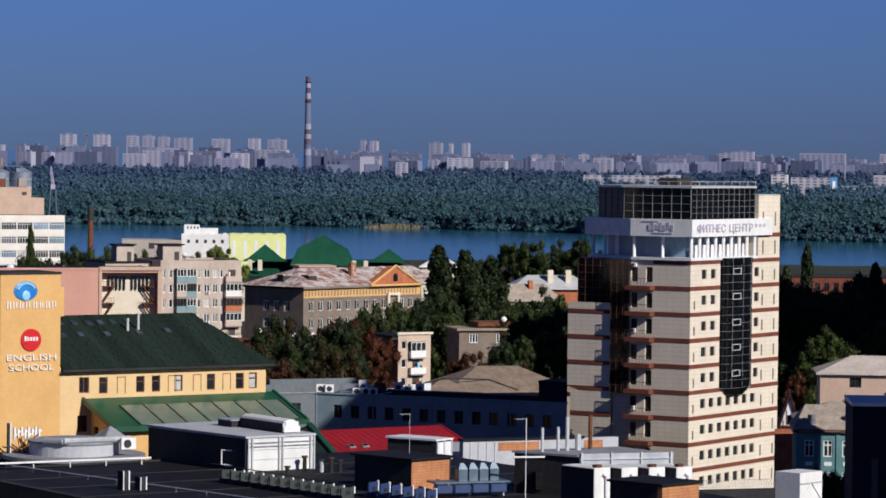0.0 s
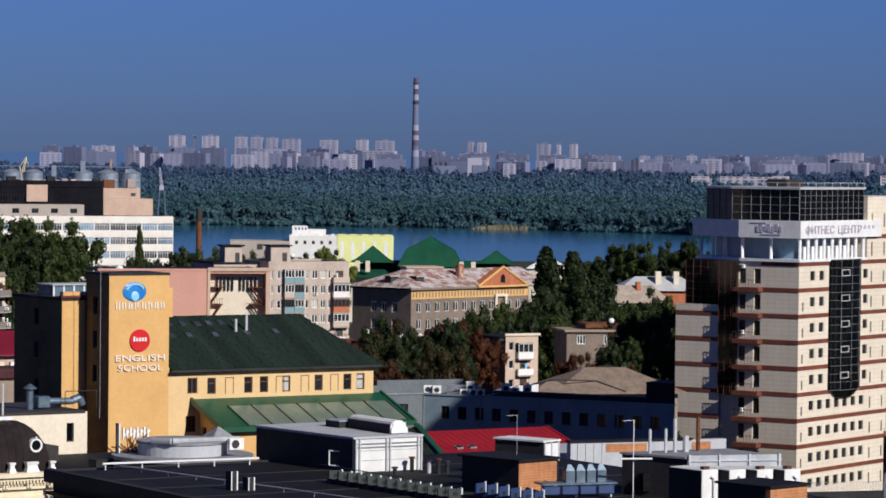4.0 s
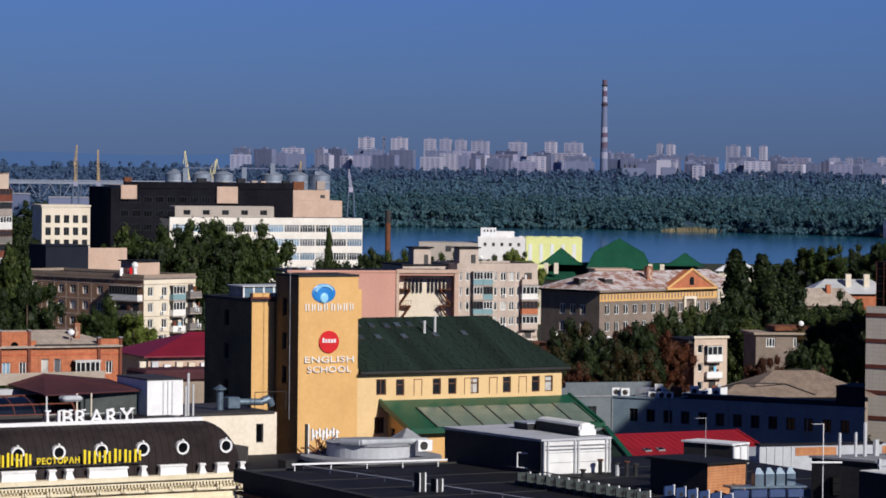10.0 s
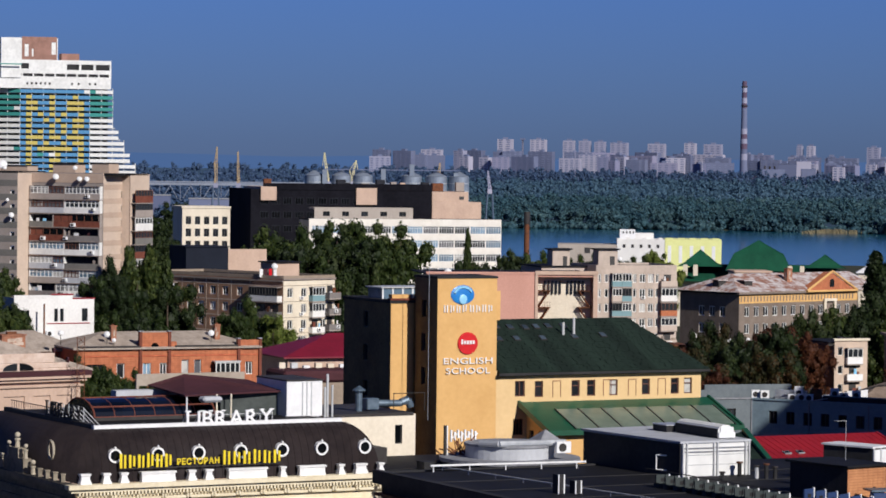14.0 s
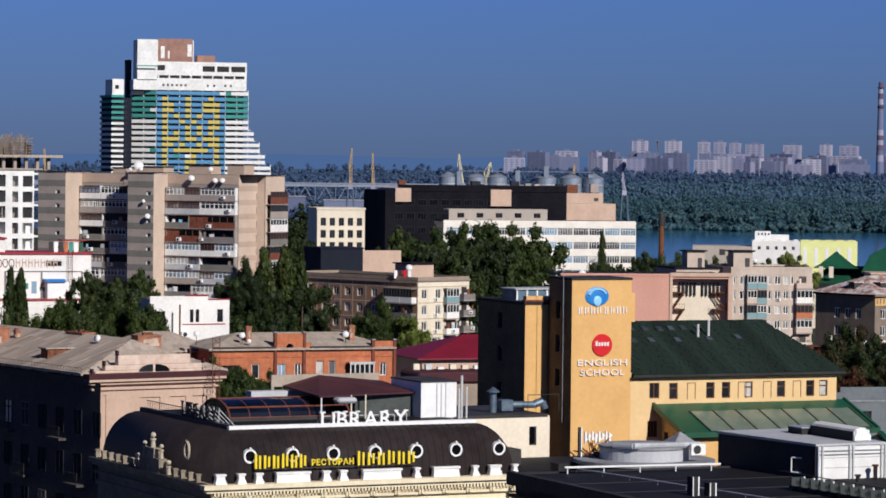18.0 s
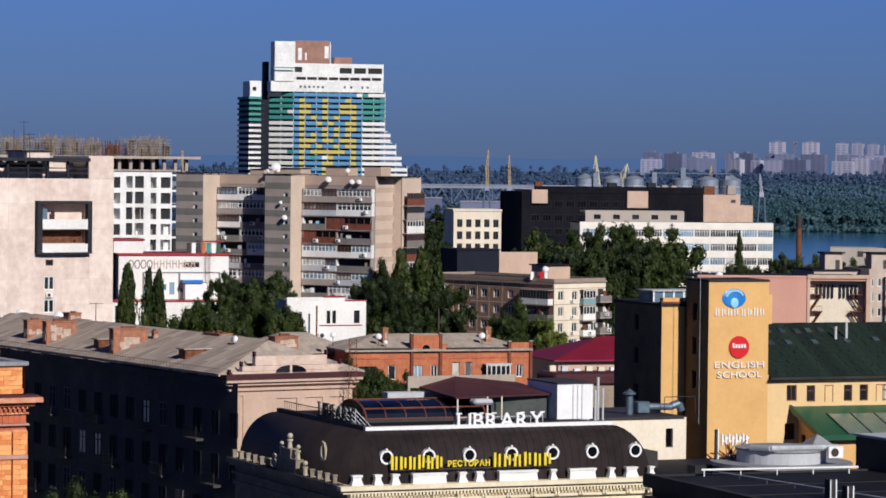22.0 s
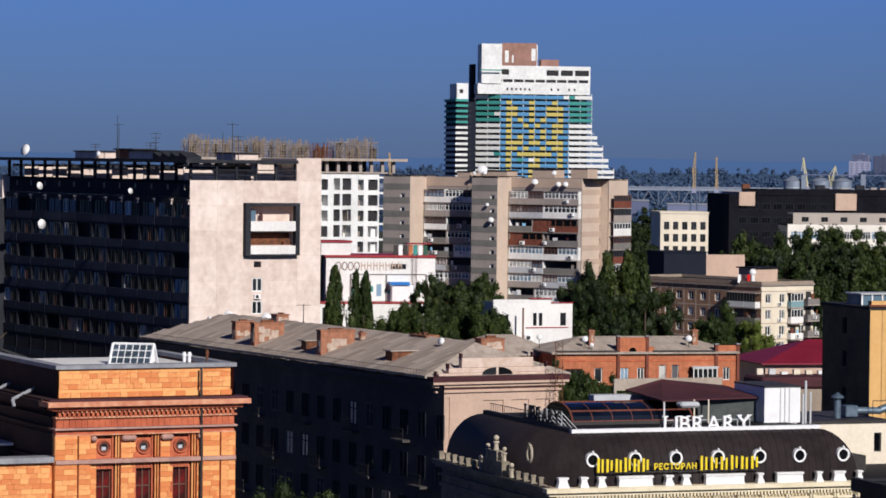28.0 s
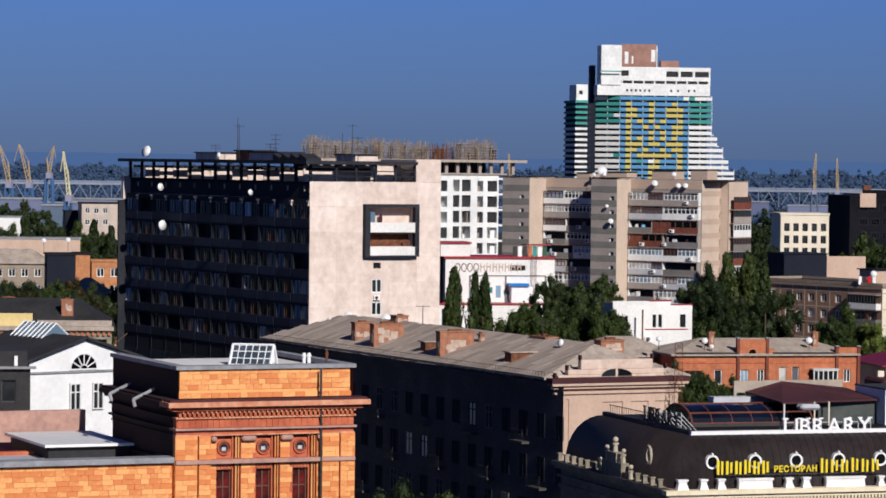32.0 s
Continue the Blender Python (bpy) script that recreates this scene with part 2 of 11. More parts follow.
def flat_roof(parent, w, l, z, material, wall=None, parapet=0.5, x=0.0, y=0.0, thick=0.3):
    block("roof", material, parent, x + 0.02, x + w - 0.02, y + 0.02, y + l - 0.02, z - thick, z)
    if parapet:
        for d in ((x, x + w, y - 0.03, y + 0.22), (x, x + w, y + l - 0.22, y + l + 0.03), (x - 0.03, x + 0.22, y + 0.22, y + l - 0.22), (x + w - 0.22, x + w + 0.03, y + 0.22, y + l - 0.22)):
            block("parapet", wall or material, parent, *d, z - 0.1, z + parapet)


def hip(bm, x0, x1, y0, y1, z0, z1, ends=(1.0, 1.0), over=0.4, thick=0.18, axis="x"):
    """A pitched roof with its ridge along axis; ends: how far each end slopes in, as a share of half the span (0: a gable)."""
    x0, x1, y0, y1 = x0 - over, x1 + over, y0 - over, y1 + over
    if axis == "x":
        s = (y1 - y0) / 2
        r = [(x0 + s * ends[0], (y0 + y1) / 2), (x1 - s * ends[1], (y0 + y1) / 2)]
    else:
        s = (x1 - x0) / 2
        r = [((x0 + x1) / 2, y0 + s * ends[0]), ((x0 + x1) / 2, y1 - s * ends[1])]
    c = [(x0, y0), (x1, y0), (x1, y1), (x0, y1)]
    lo = [bm.verts.new((*p, z0 - thick)) for p in c]
    mid = [bm.verts.new((*p, z0)) for p in c]
    top = [bm.verts.new((*p, z1)) for p in r]
    bm.faces.new(lo[::-1])
    for i in range(4):
        bm.faces.new((lo[i], lo[(i + 1) % 4], mid[(i + 1) % 4], mid[i]))
    a, b, cc, d = mid
    if axis == "x":
        for f in ((a, b, top[1], top[0]), (b, cc, top[1]), (cc, d, top[0], top[1]), (d, a, top[0])):
            bm.faces.new(f)
    else:
        for f in ((a, b, top[0]), (b, cc, top[1], top[0]), (cc, d, top[1]), (d, a, top[0], top[1])):
            bm.faces.new(f)


def tube(bm, a, b, r, seg=8, r2=None):
    a, b = Vector(a), Vector(b)
    q = (b - a).to_track_quat("Z", "Y").to_matrix().to_4x4()
    bmesh.ops.create_cone(bm, cap_ends=True, segments=seg, radius1=r, radius2=r if r2 is None else r2, depth=(b - a).length, matrix=Matrix.Translation((a + b) / 2) @ q)


def word(parent, text, size, m, material, depth=0.08, bold=0.0, gap=0.12, width=None, name="letter"):
    """Letters of their own, cut from sheet, set along the local x axis of m and standing up along z."""
    made, x = [], 0.0
    for ch in text:
        if ch == " ":
            x += size * 0.45
            continue
        if (ch, size, depth, bold, material.name) not in SHARED:
            cu = bpy.data.curves.new("letter", "FONT")
            cu.body, cu.size, cu.extrude, cu.offset, cu.resolution_u = ch, size, depth / 2, bold, 3
            ob = bpy.data.objects.new("letter", cu)
            me = bpy.data.meshes.new_from_object(ob)
            bpy.data.objects.remove(ob)
            me.transform(pose(0, 0, 0, 90))
            lo = min(v.co.x for v in me.vertices)
            me.transform(pose(-lo, 0, 0))
            me.materials.clear()
            me.materials.append(material)
            SHARED[(ch, size, depth, bold, material.name)] = me
        me = SHARED[(ch, size, depth, bold, material.name)]
        made.append((me, x))
        x += max(v.co.x for v in me.vertices) + size * gap
    k = width / (x - size * gap) if width else 1.0
    for me, x in made:
        hang(name, me, parent, m @ Matrix.Translation((x * k, 0, 0)) @ Matrix.Diagonal((k, 1, 1, 1)))


def curtain(parent, m, w, z0, z1, nx, nz, glass_m="glass_black", bar=0.07, bar_m="steel", lit=()):
    """A glazed wall: one pane a field, and the bars between them."""
    pw, ph = w / nx, (z1 - z0) / nz
    key = ("field", round(pw, 2), round(ph, 2), glass_m)
    if key not in SHARED:
        bm = bmesh.new()
        box(bm, 0, pw, 0, 0.05, 0, ph)
        SHARED[key] = mesh_of(bm, "pane", M[glass_m])
    for i in range(nx):
        for j in range(nz):
            hang("pane", SHARED[key], parent, m @ Matrix.Translation((i * pw, 0, z0 + j * ph)))
    bm = bmesh.new()
    for i in range(nx + 1):
        box(bm, i * pw - bar / 2, i * pw + bar / 2, -0.06, 0.0, z0, z1)
    for j in range(nz + 1):
        box(bm, 0, w, -0.055, -0.002, z0 + j * ph - bar / 2, z0 + j * ph + bar / 2)
    part("mullions", bm, M[bar_m], parent, m=m)
    for i, j in lit:
        window(parent, m @ Matrix.Translation((i * pw, -0.09, z0 + j * ph)), pw, ph, 1, 1, "frame_white", glass_m, 0.12, "vent_sash")


def dish(x, y, z, r, turn, tilt=25, label="white satellite dish on a short mast", drop=1.0):
    """A satellite dish on its mast, looking along turn; it stands drop below its middle."""
    e = base("satellite_dish", x, y, turn, label, "satellite dish", "satellite dishes", z=z - drop)
    r *= 0.8
    key = ("dish", round(r, 2), tilt, round(drop, 2))
    if key not in SHARED:
        bm = bmesh.new()
        rings = [[bm.verts.new((r * u * math.cos(2 * math.pi * i / 20), r * u * math.sin(2 * math.pi * i / 20), r * 0.13 * (1 - u * u) + o)) for i in range(20)] for u, o in ((0.05, 0), (0.4, 0), (0.75, 0), (1.0, 0), (1.0, 0.04), (0.05, 0.05))]
        for p, q in zip(rings, rings[1:]):
            for i in range(20):
                bm.faces.new((p[i], p[(i + 1) % 20], q[(i + 1) % 20], q[i]))
        bm.faces.new(rings[0])
        for f in bm.faces:
            f.smooth = True
        bmesh.ops.transform(bm, matrix=pose(0, 0, drop, 90 - tilt), verts=bm.verts)
        a = mesh_of(bm, "bowl", M["paint_white"])
        bm = bmesh.new()
        tube(bm, (0, 0.25 * r, 0), (0, 0.25 * r, drop), 0.035)
        b = mesh_of(bm, "mast", M["iron"])
        bm = bmesh.new()
        tip = pose(0, 0, drop, 90 - tilt) @ Vector((0, 0, -0.75 * r))
        tube(bm, pose(0, 0, drop, 90 - tilt) @ Vector((0, r * 0.9, 0.02)), tip, 0.02, 5)
        box(bm, tip.x - 0.06, tip.x + 0.06, tip.y - 0.06, tip.y + 0.06, tip.z - 0.05, tip.z + 0.07)
        SHARED[key] = (a, b, mesh_of(bm, "feed_arm", M["iron"]))
    for name, me in zip(("bowl", "mast", "feed_arm"), SHARED[key]):
        hang(name, me, e)
    return e


def cooler(parent, m, w=0.8):
    """An air-conditioner's outdoor unit hung on a wall."""
    key = ("cooler", round(w, 2))
    if key not in SHARED:
        bm = bmesh.new()
        box(bm, 0, w, -0.32, 0, 0, w * 0.7, 0.03)
        a = mesh_of(bm, "cooling_unit", M["paint_white"])
        bm = bmesh.new()
        tube(bm, (w * 0.4, -0.33, w * 0.35), (w * 0.4, -0.35, w * 0.35), w * 0.26, 14)
        SHARED[key] = (a, mesh_of(bm, "fan_grille", M["iron"]))
    u = hang("cooling_unit", SHARED[key][0], parent, m, "white wall-hung cooling unit")
    hang("fan_grille", SHARED[key][1], u)


M["old_brick"] = mat("worn_chimney_brick", (0.46, 0.20, 0.115), (0.22, 0.105, 0.07), 0.9, 3.5, 1.3, spread=0.8, joints=(0.5, 0.16))
M["old_plaster"] = mat("flaking_plaster", (0.56, 0.45, 0.37), (0.36, 0.27, 0.21), 0.9, 3.0, 1.2)


def chimney_stack(x, y, z, w, l, h, turn, label="crumbling red brick chimney stack on a roof"):
    e = base("chimney_stack", x, y, turn, label, "chimney", "roof chimneys", z=z)
    block("shaft", M["old_brick"], e, -w / 2, w / 2, -l / 2, l / 2, -1.0, h, bevel=0.03)
    g = random.Random(round(x * 7 + y * 13))
    for i in range(5):      # plaster left on two sides
        a, z0 = g.uniform(-0.45, 0.1), g.uniform(0.0, 0.6)
        block("plaster_patch", M["old_plaster"], e, a * w, (a + g.uniform(0.15, 0.35)) * w, -l / 2 - 0.012 - 0.003 * i, -l / 2, h * z0, h * (z0 + g.uniform(0.15, 0.38)))
        block("plaster_patch", M["old_plaster"], e, -w / 2 - 0.012 - 0.003 * i, -w / 2, a * l, (a + g.uniform(0.12, 0.32)) * l, h * z0, h * (z0 + g.uniform(0.15, 0.38)))
    block("cap", M["old_brick"], e, -w / 2 - 0.06, w / 2 + 0.06, -l / 2 - 0.06, l / 2 + 0.06, h, h + 0.12)
    for i in range(max(1, int(l / 0.9))):
        block("flue_pot", M["rust"], e, -w * 0.2, w * 0.2, -l / 2 + 0.3 + i * 0.9, -l / 2 + 0.62 + i * 0.9, h + 0.12, h + g.uniform(0.2, 0.34))
    return e


def local(e, x, y, z=0.0):
    """A place given along a thing's own axes, in the world."""
    return e.matrix_basis @ Vector((x, y, z))


# ---- ground, river, far bank ----
def smooth(a, b, t):
    t = max(0.0, min(1.0, (t - a) / (b - a)))
    return t * t * (3 - 2 * t)


def near_shore(az):
    return 1560 + 620 * smooth(1.0, -5.0, az) + 14 * noise.noise(Vector((az * 0.9, 3, 0)))


def far_shore(az):
    return 2330 - 280 * smooth(6, 17, az) + 300 * smooth(-4, -9, az) + 22 * noise.noise(Vector((az * 1.3, 7, 0)))


def land(az, r):
    """Height of the ground at a bearing in degrees and a distance."""
    fs = far_shore(az)
    bed = smooth(near_shore(az) - 12, near_shore(az) + 12, r) * (1 - smooth(fs - 8, fs + 10, r))
    return -3.0 * bed + 16 * smooth(fs, 3900, r) + 16 * smooth(3700, 4700, r)


def sheet():
    radii = [0, 60, 150, 300, 500, 750, 1000, 1300, 1500, *range(1530, 1600, 10), *range(1650, 1980, 80), *range(1990, 2400, 10), *range(2450, 2700, 20), *range(2700, 3800, 100), *range(3800, 4951, 150)]
    bearings = [*range(-180, -24, 12), *[a / 4 for a in range(-96, 97)], *range(30, 180, 12)]
    verts, faces = [], []
    for r in radii:
        for a in bearings:
            verts.append((r * math.sin(radians(a)), r * math.cos(radians(a)), land(a, r)))
    n = len(bearings)
    for i in range(len(radii) - 1):
        for j in range(n):
            k = (j + 1) % n
            faces.append((i * n + j, i * n + k, i * n + n + k, i * n + n + j))
    me = bpy.data.meshes.new("ground")
    me.from_pydata(verts, [], faces)
    me.materials.append(M["earth"])
    # blue-green far ground: the haze over it put into the colour
    me.materials.append(mat("hazed_far_ground", (0.052, 0.098, 0.155), (0.040, 0.080, 0.135), 0.95, 0.02, 0.004))
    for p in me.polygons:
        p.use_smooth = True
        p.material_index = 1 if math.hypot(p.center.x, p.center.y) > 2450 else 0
    me.update()
    return tagged(new("ground", me), "town and woodland ground sloping up beyond the river", "ground", kind="structure")


sheet()
bm = bmesh.new()
bmesh.ops.create_circle(bm, cap_ends=True, segments=48, radius=2900)
water = part("water", bm, M["water"], m=pose(0, 0, -0.6))
tagged(water, "wide calm blue river with faint ripples", "river", kind="structure")


# ---- the fitness-centre tower ----
tower = base("office_tower", 100.5, 418.1, 48.0, "cream-clad office tower with brown bands and black glazing", "building")
tower.matrix_basis = pose(100.5, 418.1, 0, 0, 0, 48.0) @ Matrix.Diagonal((1.217, 0.926, 1.0, 1))
LEV = [35.0 - 3.46 * k for k in range(10)]
WIN_T = dict(cols=1, frame_m="frame_dark", glass_m="glass")
holes = []
for k, z in enumerate(LEV[:-1]):
    low = k >= 5
    xs = [2.62 + 1.97 * i for i in range(7)] if low else [2.62, 4.72, 15.1]
    holes += [(x, x + 1.1, z - 2.5, z - 1.25, WIN_T) for x in xs]
    holes += [(x, x + 0.36, z - 3.1, z - 1.6, dict(cols=1, frame_m="frame_dark", bar=0.05)) for x in (16.9, 19.85)]
    if k:
        holes.append((0.8, 1.15, z - 3.1, z - 1.9, dict(cols=1, frame_m="frame_dark", bar=0.05)))
facade(tower, M["tan"], 21.2, 0, 35.3, holes, FRONT(), 0.3)
facade(tower, M["tan"], 9.9, 0, 35.3, [(x, x + 1.1, z - 3.0, z - 1.0, dict(cols=1, frame_m="frame_dark", glass_m="glass")) for z in LEV[:-1] for x in (0.15, 2.6)], LEFT(9.9), 0.3)
facade(tower, M["tan"], 3.0, 0, 17.2, [], LEFT(3.0, 0.4, 9.9))
facade(tower, M["tan"], 7.4, 0, 29.0, [], LEFT(7.4, 0.0, 12.9))
facade(tower, M["tan"], 20.3, 0, 35.3, [], RIGHT(21.2))
block("wall", M["tan"], tower, 0.9, 20.8, 0.7, 20.2, 0, 28.7)
block("wall", M["tan"], tower, 0.9, 20.8, 0.7, 12.8, 28.7, 35.0)
for k, z in enumerate(LEV[:-1]):
    for a, b in (((0, 6.85), (14.15, 21.25)) if k < 5 else ((0, 21.25),)):
        strip(tower, M["band"], "band", b - a, z - 0.55, 0.55, FRONT(a), 0.05)
    strip(tower, M["band"], "band", 6.1, z - 0.55, 0.55, LEFT(9.9) @ pose(3.8, 0, 0), 0.05)
    if k > 1:
        strip(tower, M["band"], "band", 7.4, z - 0.55, 0.55, LEFT(7.4, 0, 12.9), 0.05)
    if k:
        bal = block("balcony", M["band"], tower, -1.1, 0.0, 5.8, 10.0, z - 0.6, z - 0.05, label="brown balcony slab")
        bm = bmesh.new()
        for i in range(9):
            box(bm, -1.08, -1.04, 5.85 + i * 0.51, 5.88 + i * 0.51, z - 0.05, z + 0.95)
        box(bm, -1.09, -1.03, 5.8, 10.0, z + 0.92, z + 0.98)
        part("railing", bm, M["iron"], bal, kind="stuff")
    if k in (0, 2, 5):
        cooler(tower, LEFT(9.9) @ pose(0.35, 0, z - 1.0 if k == 0 else z - 2.9))
curtain(tower, LEFT(3.0, -0.25, 9.9), 3.0, 17.0, 35.0, 3, 17, bar=0.04, bar_m="frame_brown")
block("glazed_shaft", M["frame_dark"], tower, -0.15, 1.0, 9.92, 12.88, 17.0, 35.0)
curtain(tower, LEFT(6.2, 0.6, 12.9), 6.2, 29.0, 35.0, 5, 6, bar=0.04, bar_m="frame_brown")
block("glazed_block", M["frame_dark"], tower, 0.7, 20.5, 12.9, 19.1, 28.8, 35.0)
# the bowed black bay
bm, bars = bmesh.new(), bmesh.new()
N = 10
bow = [(10.5 - 3.62 * math.cos(math.pi * i / N), -1.35 * math.sin(math.pi * i / N)) for i in range(N + 1)]
bay = hang("bay_window", bpy.data.meshes.new("bay_window"), tower, label="bowed black-glass bay running up the facade")
prism(bm, [(10.5 + (x - 10.5) * 0.99, y * 0.97) for x, y in bow], 17.6, 35.2)
bm.to_mesh(bay.data)
bay.data.materials.append(M["frame_dark"])
bm.free()
for i in range(N):
    (xa, ya), (xb, yb) = bow[i], bow[i + 1]
    wd, ang = math.hypot(xb - xa, yb - ya), math.degrees(math.atan2(yb - ya, xb - xa))
    for j in range(16):
        key = ("bow", round(wd, 3))
        if key not in SHARED:
            b2 = bmesh.new()
            box(b2, 0.03, wd - 0.03, 0, 0.04, 0.03, 1.07)
            SHARED[key] = mesh_of(b2, "pane", M["glass_black"])
        hang("pane", SHARED[key], bay, pose(xa, ya, 17.6 + j * 1.1, 0, 0, ang))
    if i in (3, 5, 7):
        tube(bars, (xa, ya - 0.02, 17.6), (xa, ya - 0.02, 35.2), 0.020, 4)
    for j in range(17):
        tube(bars, (xa, ya - 0.02, 17.6 + j * 1.1), (xb, yb - 0.02, 17.6 + j * 1.1), 0.018, 4)
M["mullion"] = mat("grey_mullion", (0.34, 0.35, 0.37), (0.25, 0.26, 0.28), 0.5, metal=0.2)
part("mullions", bars, M["mullion"], bay)
bm = bmesh.new()
tip = [bm.verts.new((10.5 + (x - 10.5) * 0.62, y * 0.5, 16.6)) for x, y in bow]
rim = [bm.verts.new((x, y, 17.6)) for x, y in bow]
for i in range(N):
    bm.faces.new((rim[i], rim[i + 1], tip[i + 1], tip[i]))
bm.faces.new(tip)
part("bay_foot", bm, M["glass_black"], bay)
for z in (33.0, 29.6, 26.1, 22.7, 19.2):
    window(bay, pose(8.0, -1.40, z, 0, 0, 0), 1.9, 0.85, 1, 1, "frame_white", "glass_black", 0.07, "vent_sash")
# the open storey, the sign ring and the black penthouse
RING = [(18.5, -0.6), (-0.6, -0.6), (-0.6, 9.5), (3.6, 20.4), (18.5, 20.4)]
bm = bmesh.new()
prism(bm, [(15.6, -0.25), (-0.25, -0.25), (-0.25, 9.6), (3.7, 19.9), (15.6, 19.9)], 34.98, 35.35)
part("terrace_slab", bm, M["paint_white"], tower)
bm = bmesh.new()
prism(bm, RING, 38.15, 40.45)
sign = part("sign_band", bm, M["paint_white"], tower, "white fascia carrying the sign")
bm = bmesh.new()
prism(bm, [(14.8, 2.4), (2.2, 2.4), (2.2, 9.2), (5.2, 17.6), (14.8, 17.6)], 35.3, 38.2)
part("inner_glazing", bm, M["glass_blue"], tower, "pale glazed wall behind the columns")
block("wall", M["paint_white"], tower, 2.0, 14.0, 1.0, 1.2, 35.35, 37.0)
for x, y in [(0.1 + 1.86 * i, 0.0) for i in range(9)] + [(0.0, 4.6), (0.0, 9.3), (1.5, 13.3), (2.5, 16.0), (3.5, 18.8)]:
    bm = bmesh.new()
    tube(bm, (x, y, 35.3), (x, y, 38.2), 0.24, 12)
    part("column", bm, M["paint_white"], tower)
curtain(tower, FRONT(0.2, 0.2), 15.0, 40.45, 44.6, 12, 5, bar=0.035, bar_m="mullion")
curtain(tower, LEFT(11.0, 0.2, 0.2), 11.0, 40.45, 44.6, 7, 4, bar=0.04, bar_m="mullion")
ang = math.degrees(math.atan2(11.2 - 17.5, 0.2 - 3.0))
curtain(tower, pose(3.0, 17.5, 0, 0, 0, ang), math.hypot(2.8, 6.3), 40.45, 44.6, 4, 4, "frame_dark", bar=0.04, bar_m="frame_brown")
bm = bmesh.new()
prism(bm, [(15.2, 0.3), (0.3, 0.3), (0.3, 11.2), (3.1, 17.4), (15.2, 17.4)], 40.4, 44.7)
part("penthouse", bm, M["frame_dark"], tower, "black glazed penthouse")
bm = bmesh.new()
prism(bm, [(15.3, -0.1), (-0.1, -0.1), (-0.1, 11.3), (2.8, 17.8), (15.3, 17.8)], 44.62, 44.9)
part("roof_edge", bm, M["steel"], tower)
bm = bmesh.new()
for x, y in [(i * 1.9, 0.1) for i in range(9)] + [(0.1, i * 1.9) for i in range(1, 6)]:
    box(bm, x - 0.03, x + 0.03, y - 0.03, y + 0.03, 44.9, 45.5)
box(bm, 0, 15.2, 0.08, 0.12, 45.46, 45.52), box(bm, 0.08, 0.12, 0, 11.2, 45.46, 45.52)
part("railing", bm, M["steel"], tower, kind="stuff")
block("lift_house", M["iron"], tower, 6.5, 10.5, 7, 10, 44.9, 45.9)
facade(tower, M["tan"], 5.3, 35.3, 43.6, [(x, x + 0.36, z - 3.1, z - 1.2, dict(cols=1, frame_m="frame_dark", bar=0.05)) for x in (1.0, 4.0) for z in (42.5, 38.6)], FRONT(15.9), 0.3, label="pale stair block beside the penthouse")
facade(tower, M["tan"], 9.0, 35.3, 43.6, [], LEFT(9.0, 15.9))
facade(tower, M["tan"], 9.0, 35.3, 43.6, [], RIGHT(21.2))
block("roof", M["steel"], tower, 15.9, 21.2, 0, 9.0, 43.55, 43.75)
strip(tower, M["band"], "band", 5.3, 37.9, 0.55, FRONT(15.9), 0.05)
M["sign_grey"] = mat("grey_lettering", (0.52, 0.49, 0.58), (0.42, 0.39, 0.48), 0.5)
word(sign, "ФИТНЕС", 1.45, pose(0.5, -0.68, 38.75), M["sign_grey"], 0.06, 0.02, width=6.6)
word(sign, "ЦЕНТР", 1.45, pose(8.0, -0.68, 38.75), M["sign_grey"], 0.06, 0.02, width=5.6)
for i in range(7):
    block("emblem_stroke", M["sign_grey"], sign, -0.66, -0.6, 2.4 + i * 0.62, 2.85 + i * 0.62, 38.9 + 0.2 * (i % 3 == 1), 39.7 + 0.3 * (i % 2))
block("emblem_stroke", M["sign_grey"], sign, -0.66, -0.6, 2.6, 5.8, 38.55, 38.68)
block("emblem_stroke", M["sign_grey"], sign, -0.66, -0.6, 4.9, 7.6, 40.1, 40.2)
for i in range(3):
    block("emblem_stroke", M["sign_grey"], sign, 14.2 + i * 1.0, 14.7 + i * 1.0, -0.66, -0.6, 39.3, 39.75)


# ---- the yellow school with its tower ----
school = base("school_building", 6.7, 284.9, 25.0, "yellow brick school with a tower and green shingle roof", "building")
M["pale_blue"] = mat("pale_blue_plastic", (0.30, 0.62, 0.86), (0.2, 0.5, 0.8), 0.3)
M["fan_metal"] = mat("blue_galvanised", (0.15, 0.20, 0.25), (0.09, 0.13, 0.17), 0.45, stain=0.8, metal=0.4)
M["stone_grey2"] = mat("dull_galvanised", (0.30, 0.33, 0.37), (0.20, 0.22, 0.25), 0.55, stain=0.7)
M["shingle"] = mat("dark_green_shingle", (0.015, 0.029, 0.022), (0.007, 0.014, 0.011), 0.85, 1.6, 0.5)
M["glass_green"] = mat("milky_green_glazing", (0.165, 0.21, 0.165), (0.11, 0.145, 0.115), 0.25, 0.5, 0.3, bump=0.0)
M["glass_roof"] = glass("dusty_skylight", (0.06, 0.085, 0.115), 0.3, 0.3)
M["green_trim"] = mat("green_steel", (0.010, 0.085, 0.045), (0.008, 0.06, 0.032), 0.45)
facade(school, M["ochre"], 5.9, 0, 37.6, [], FRONT())
# left flanks: darker copy of the ochre brick, standing for shade
M["ochre_shaded"] = mat("shaded_yellow_brick", (0.20, 0.145, 0.075), (0.12, 0.088, 0.05), 0.9, stain=0.3)
facade(school, M["ochre_shaded"], 4.6, 0, 37.6, [(1.4, 2.4, z, z + 1.6, dict(cols=1, frame_m="frame_brown")) for z in (28.0, 31.0, 34.0)], LEFT(4.6))
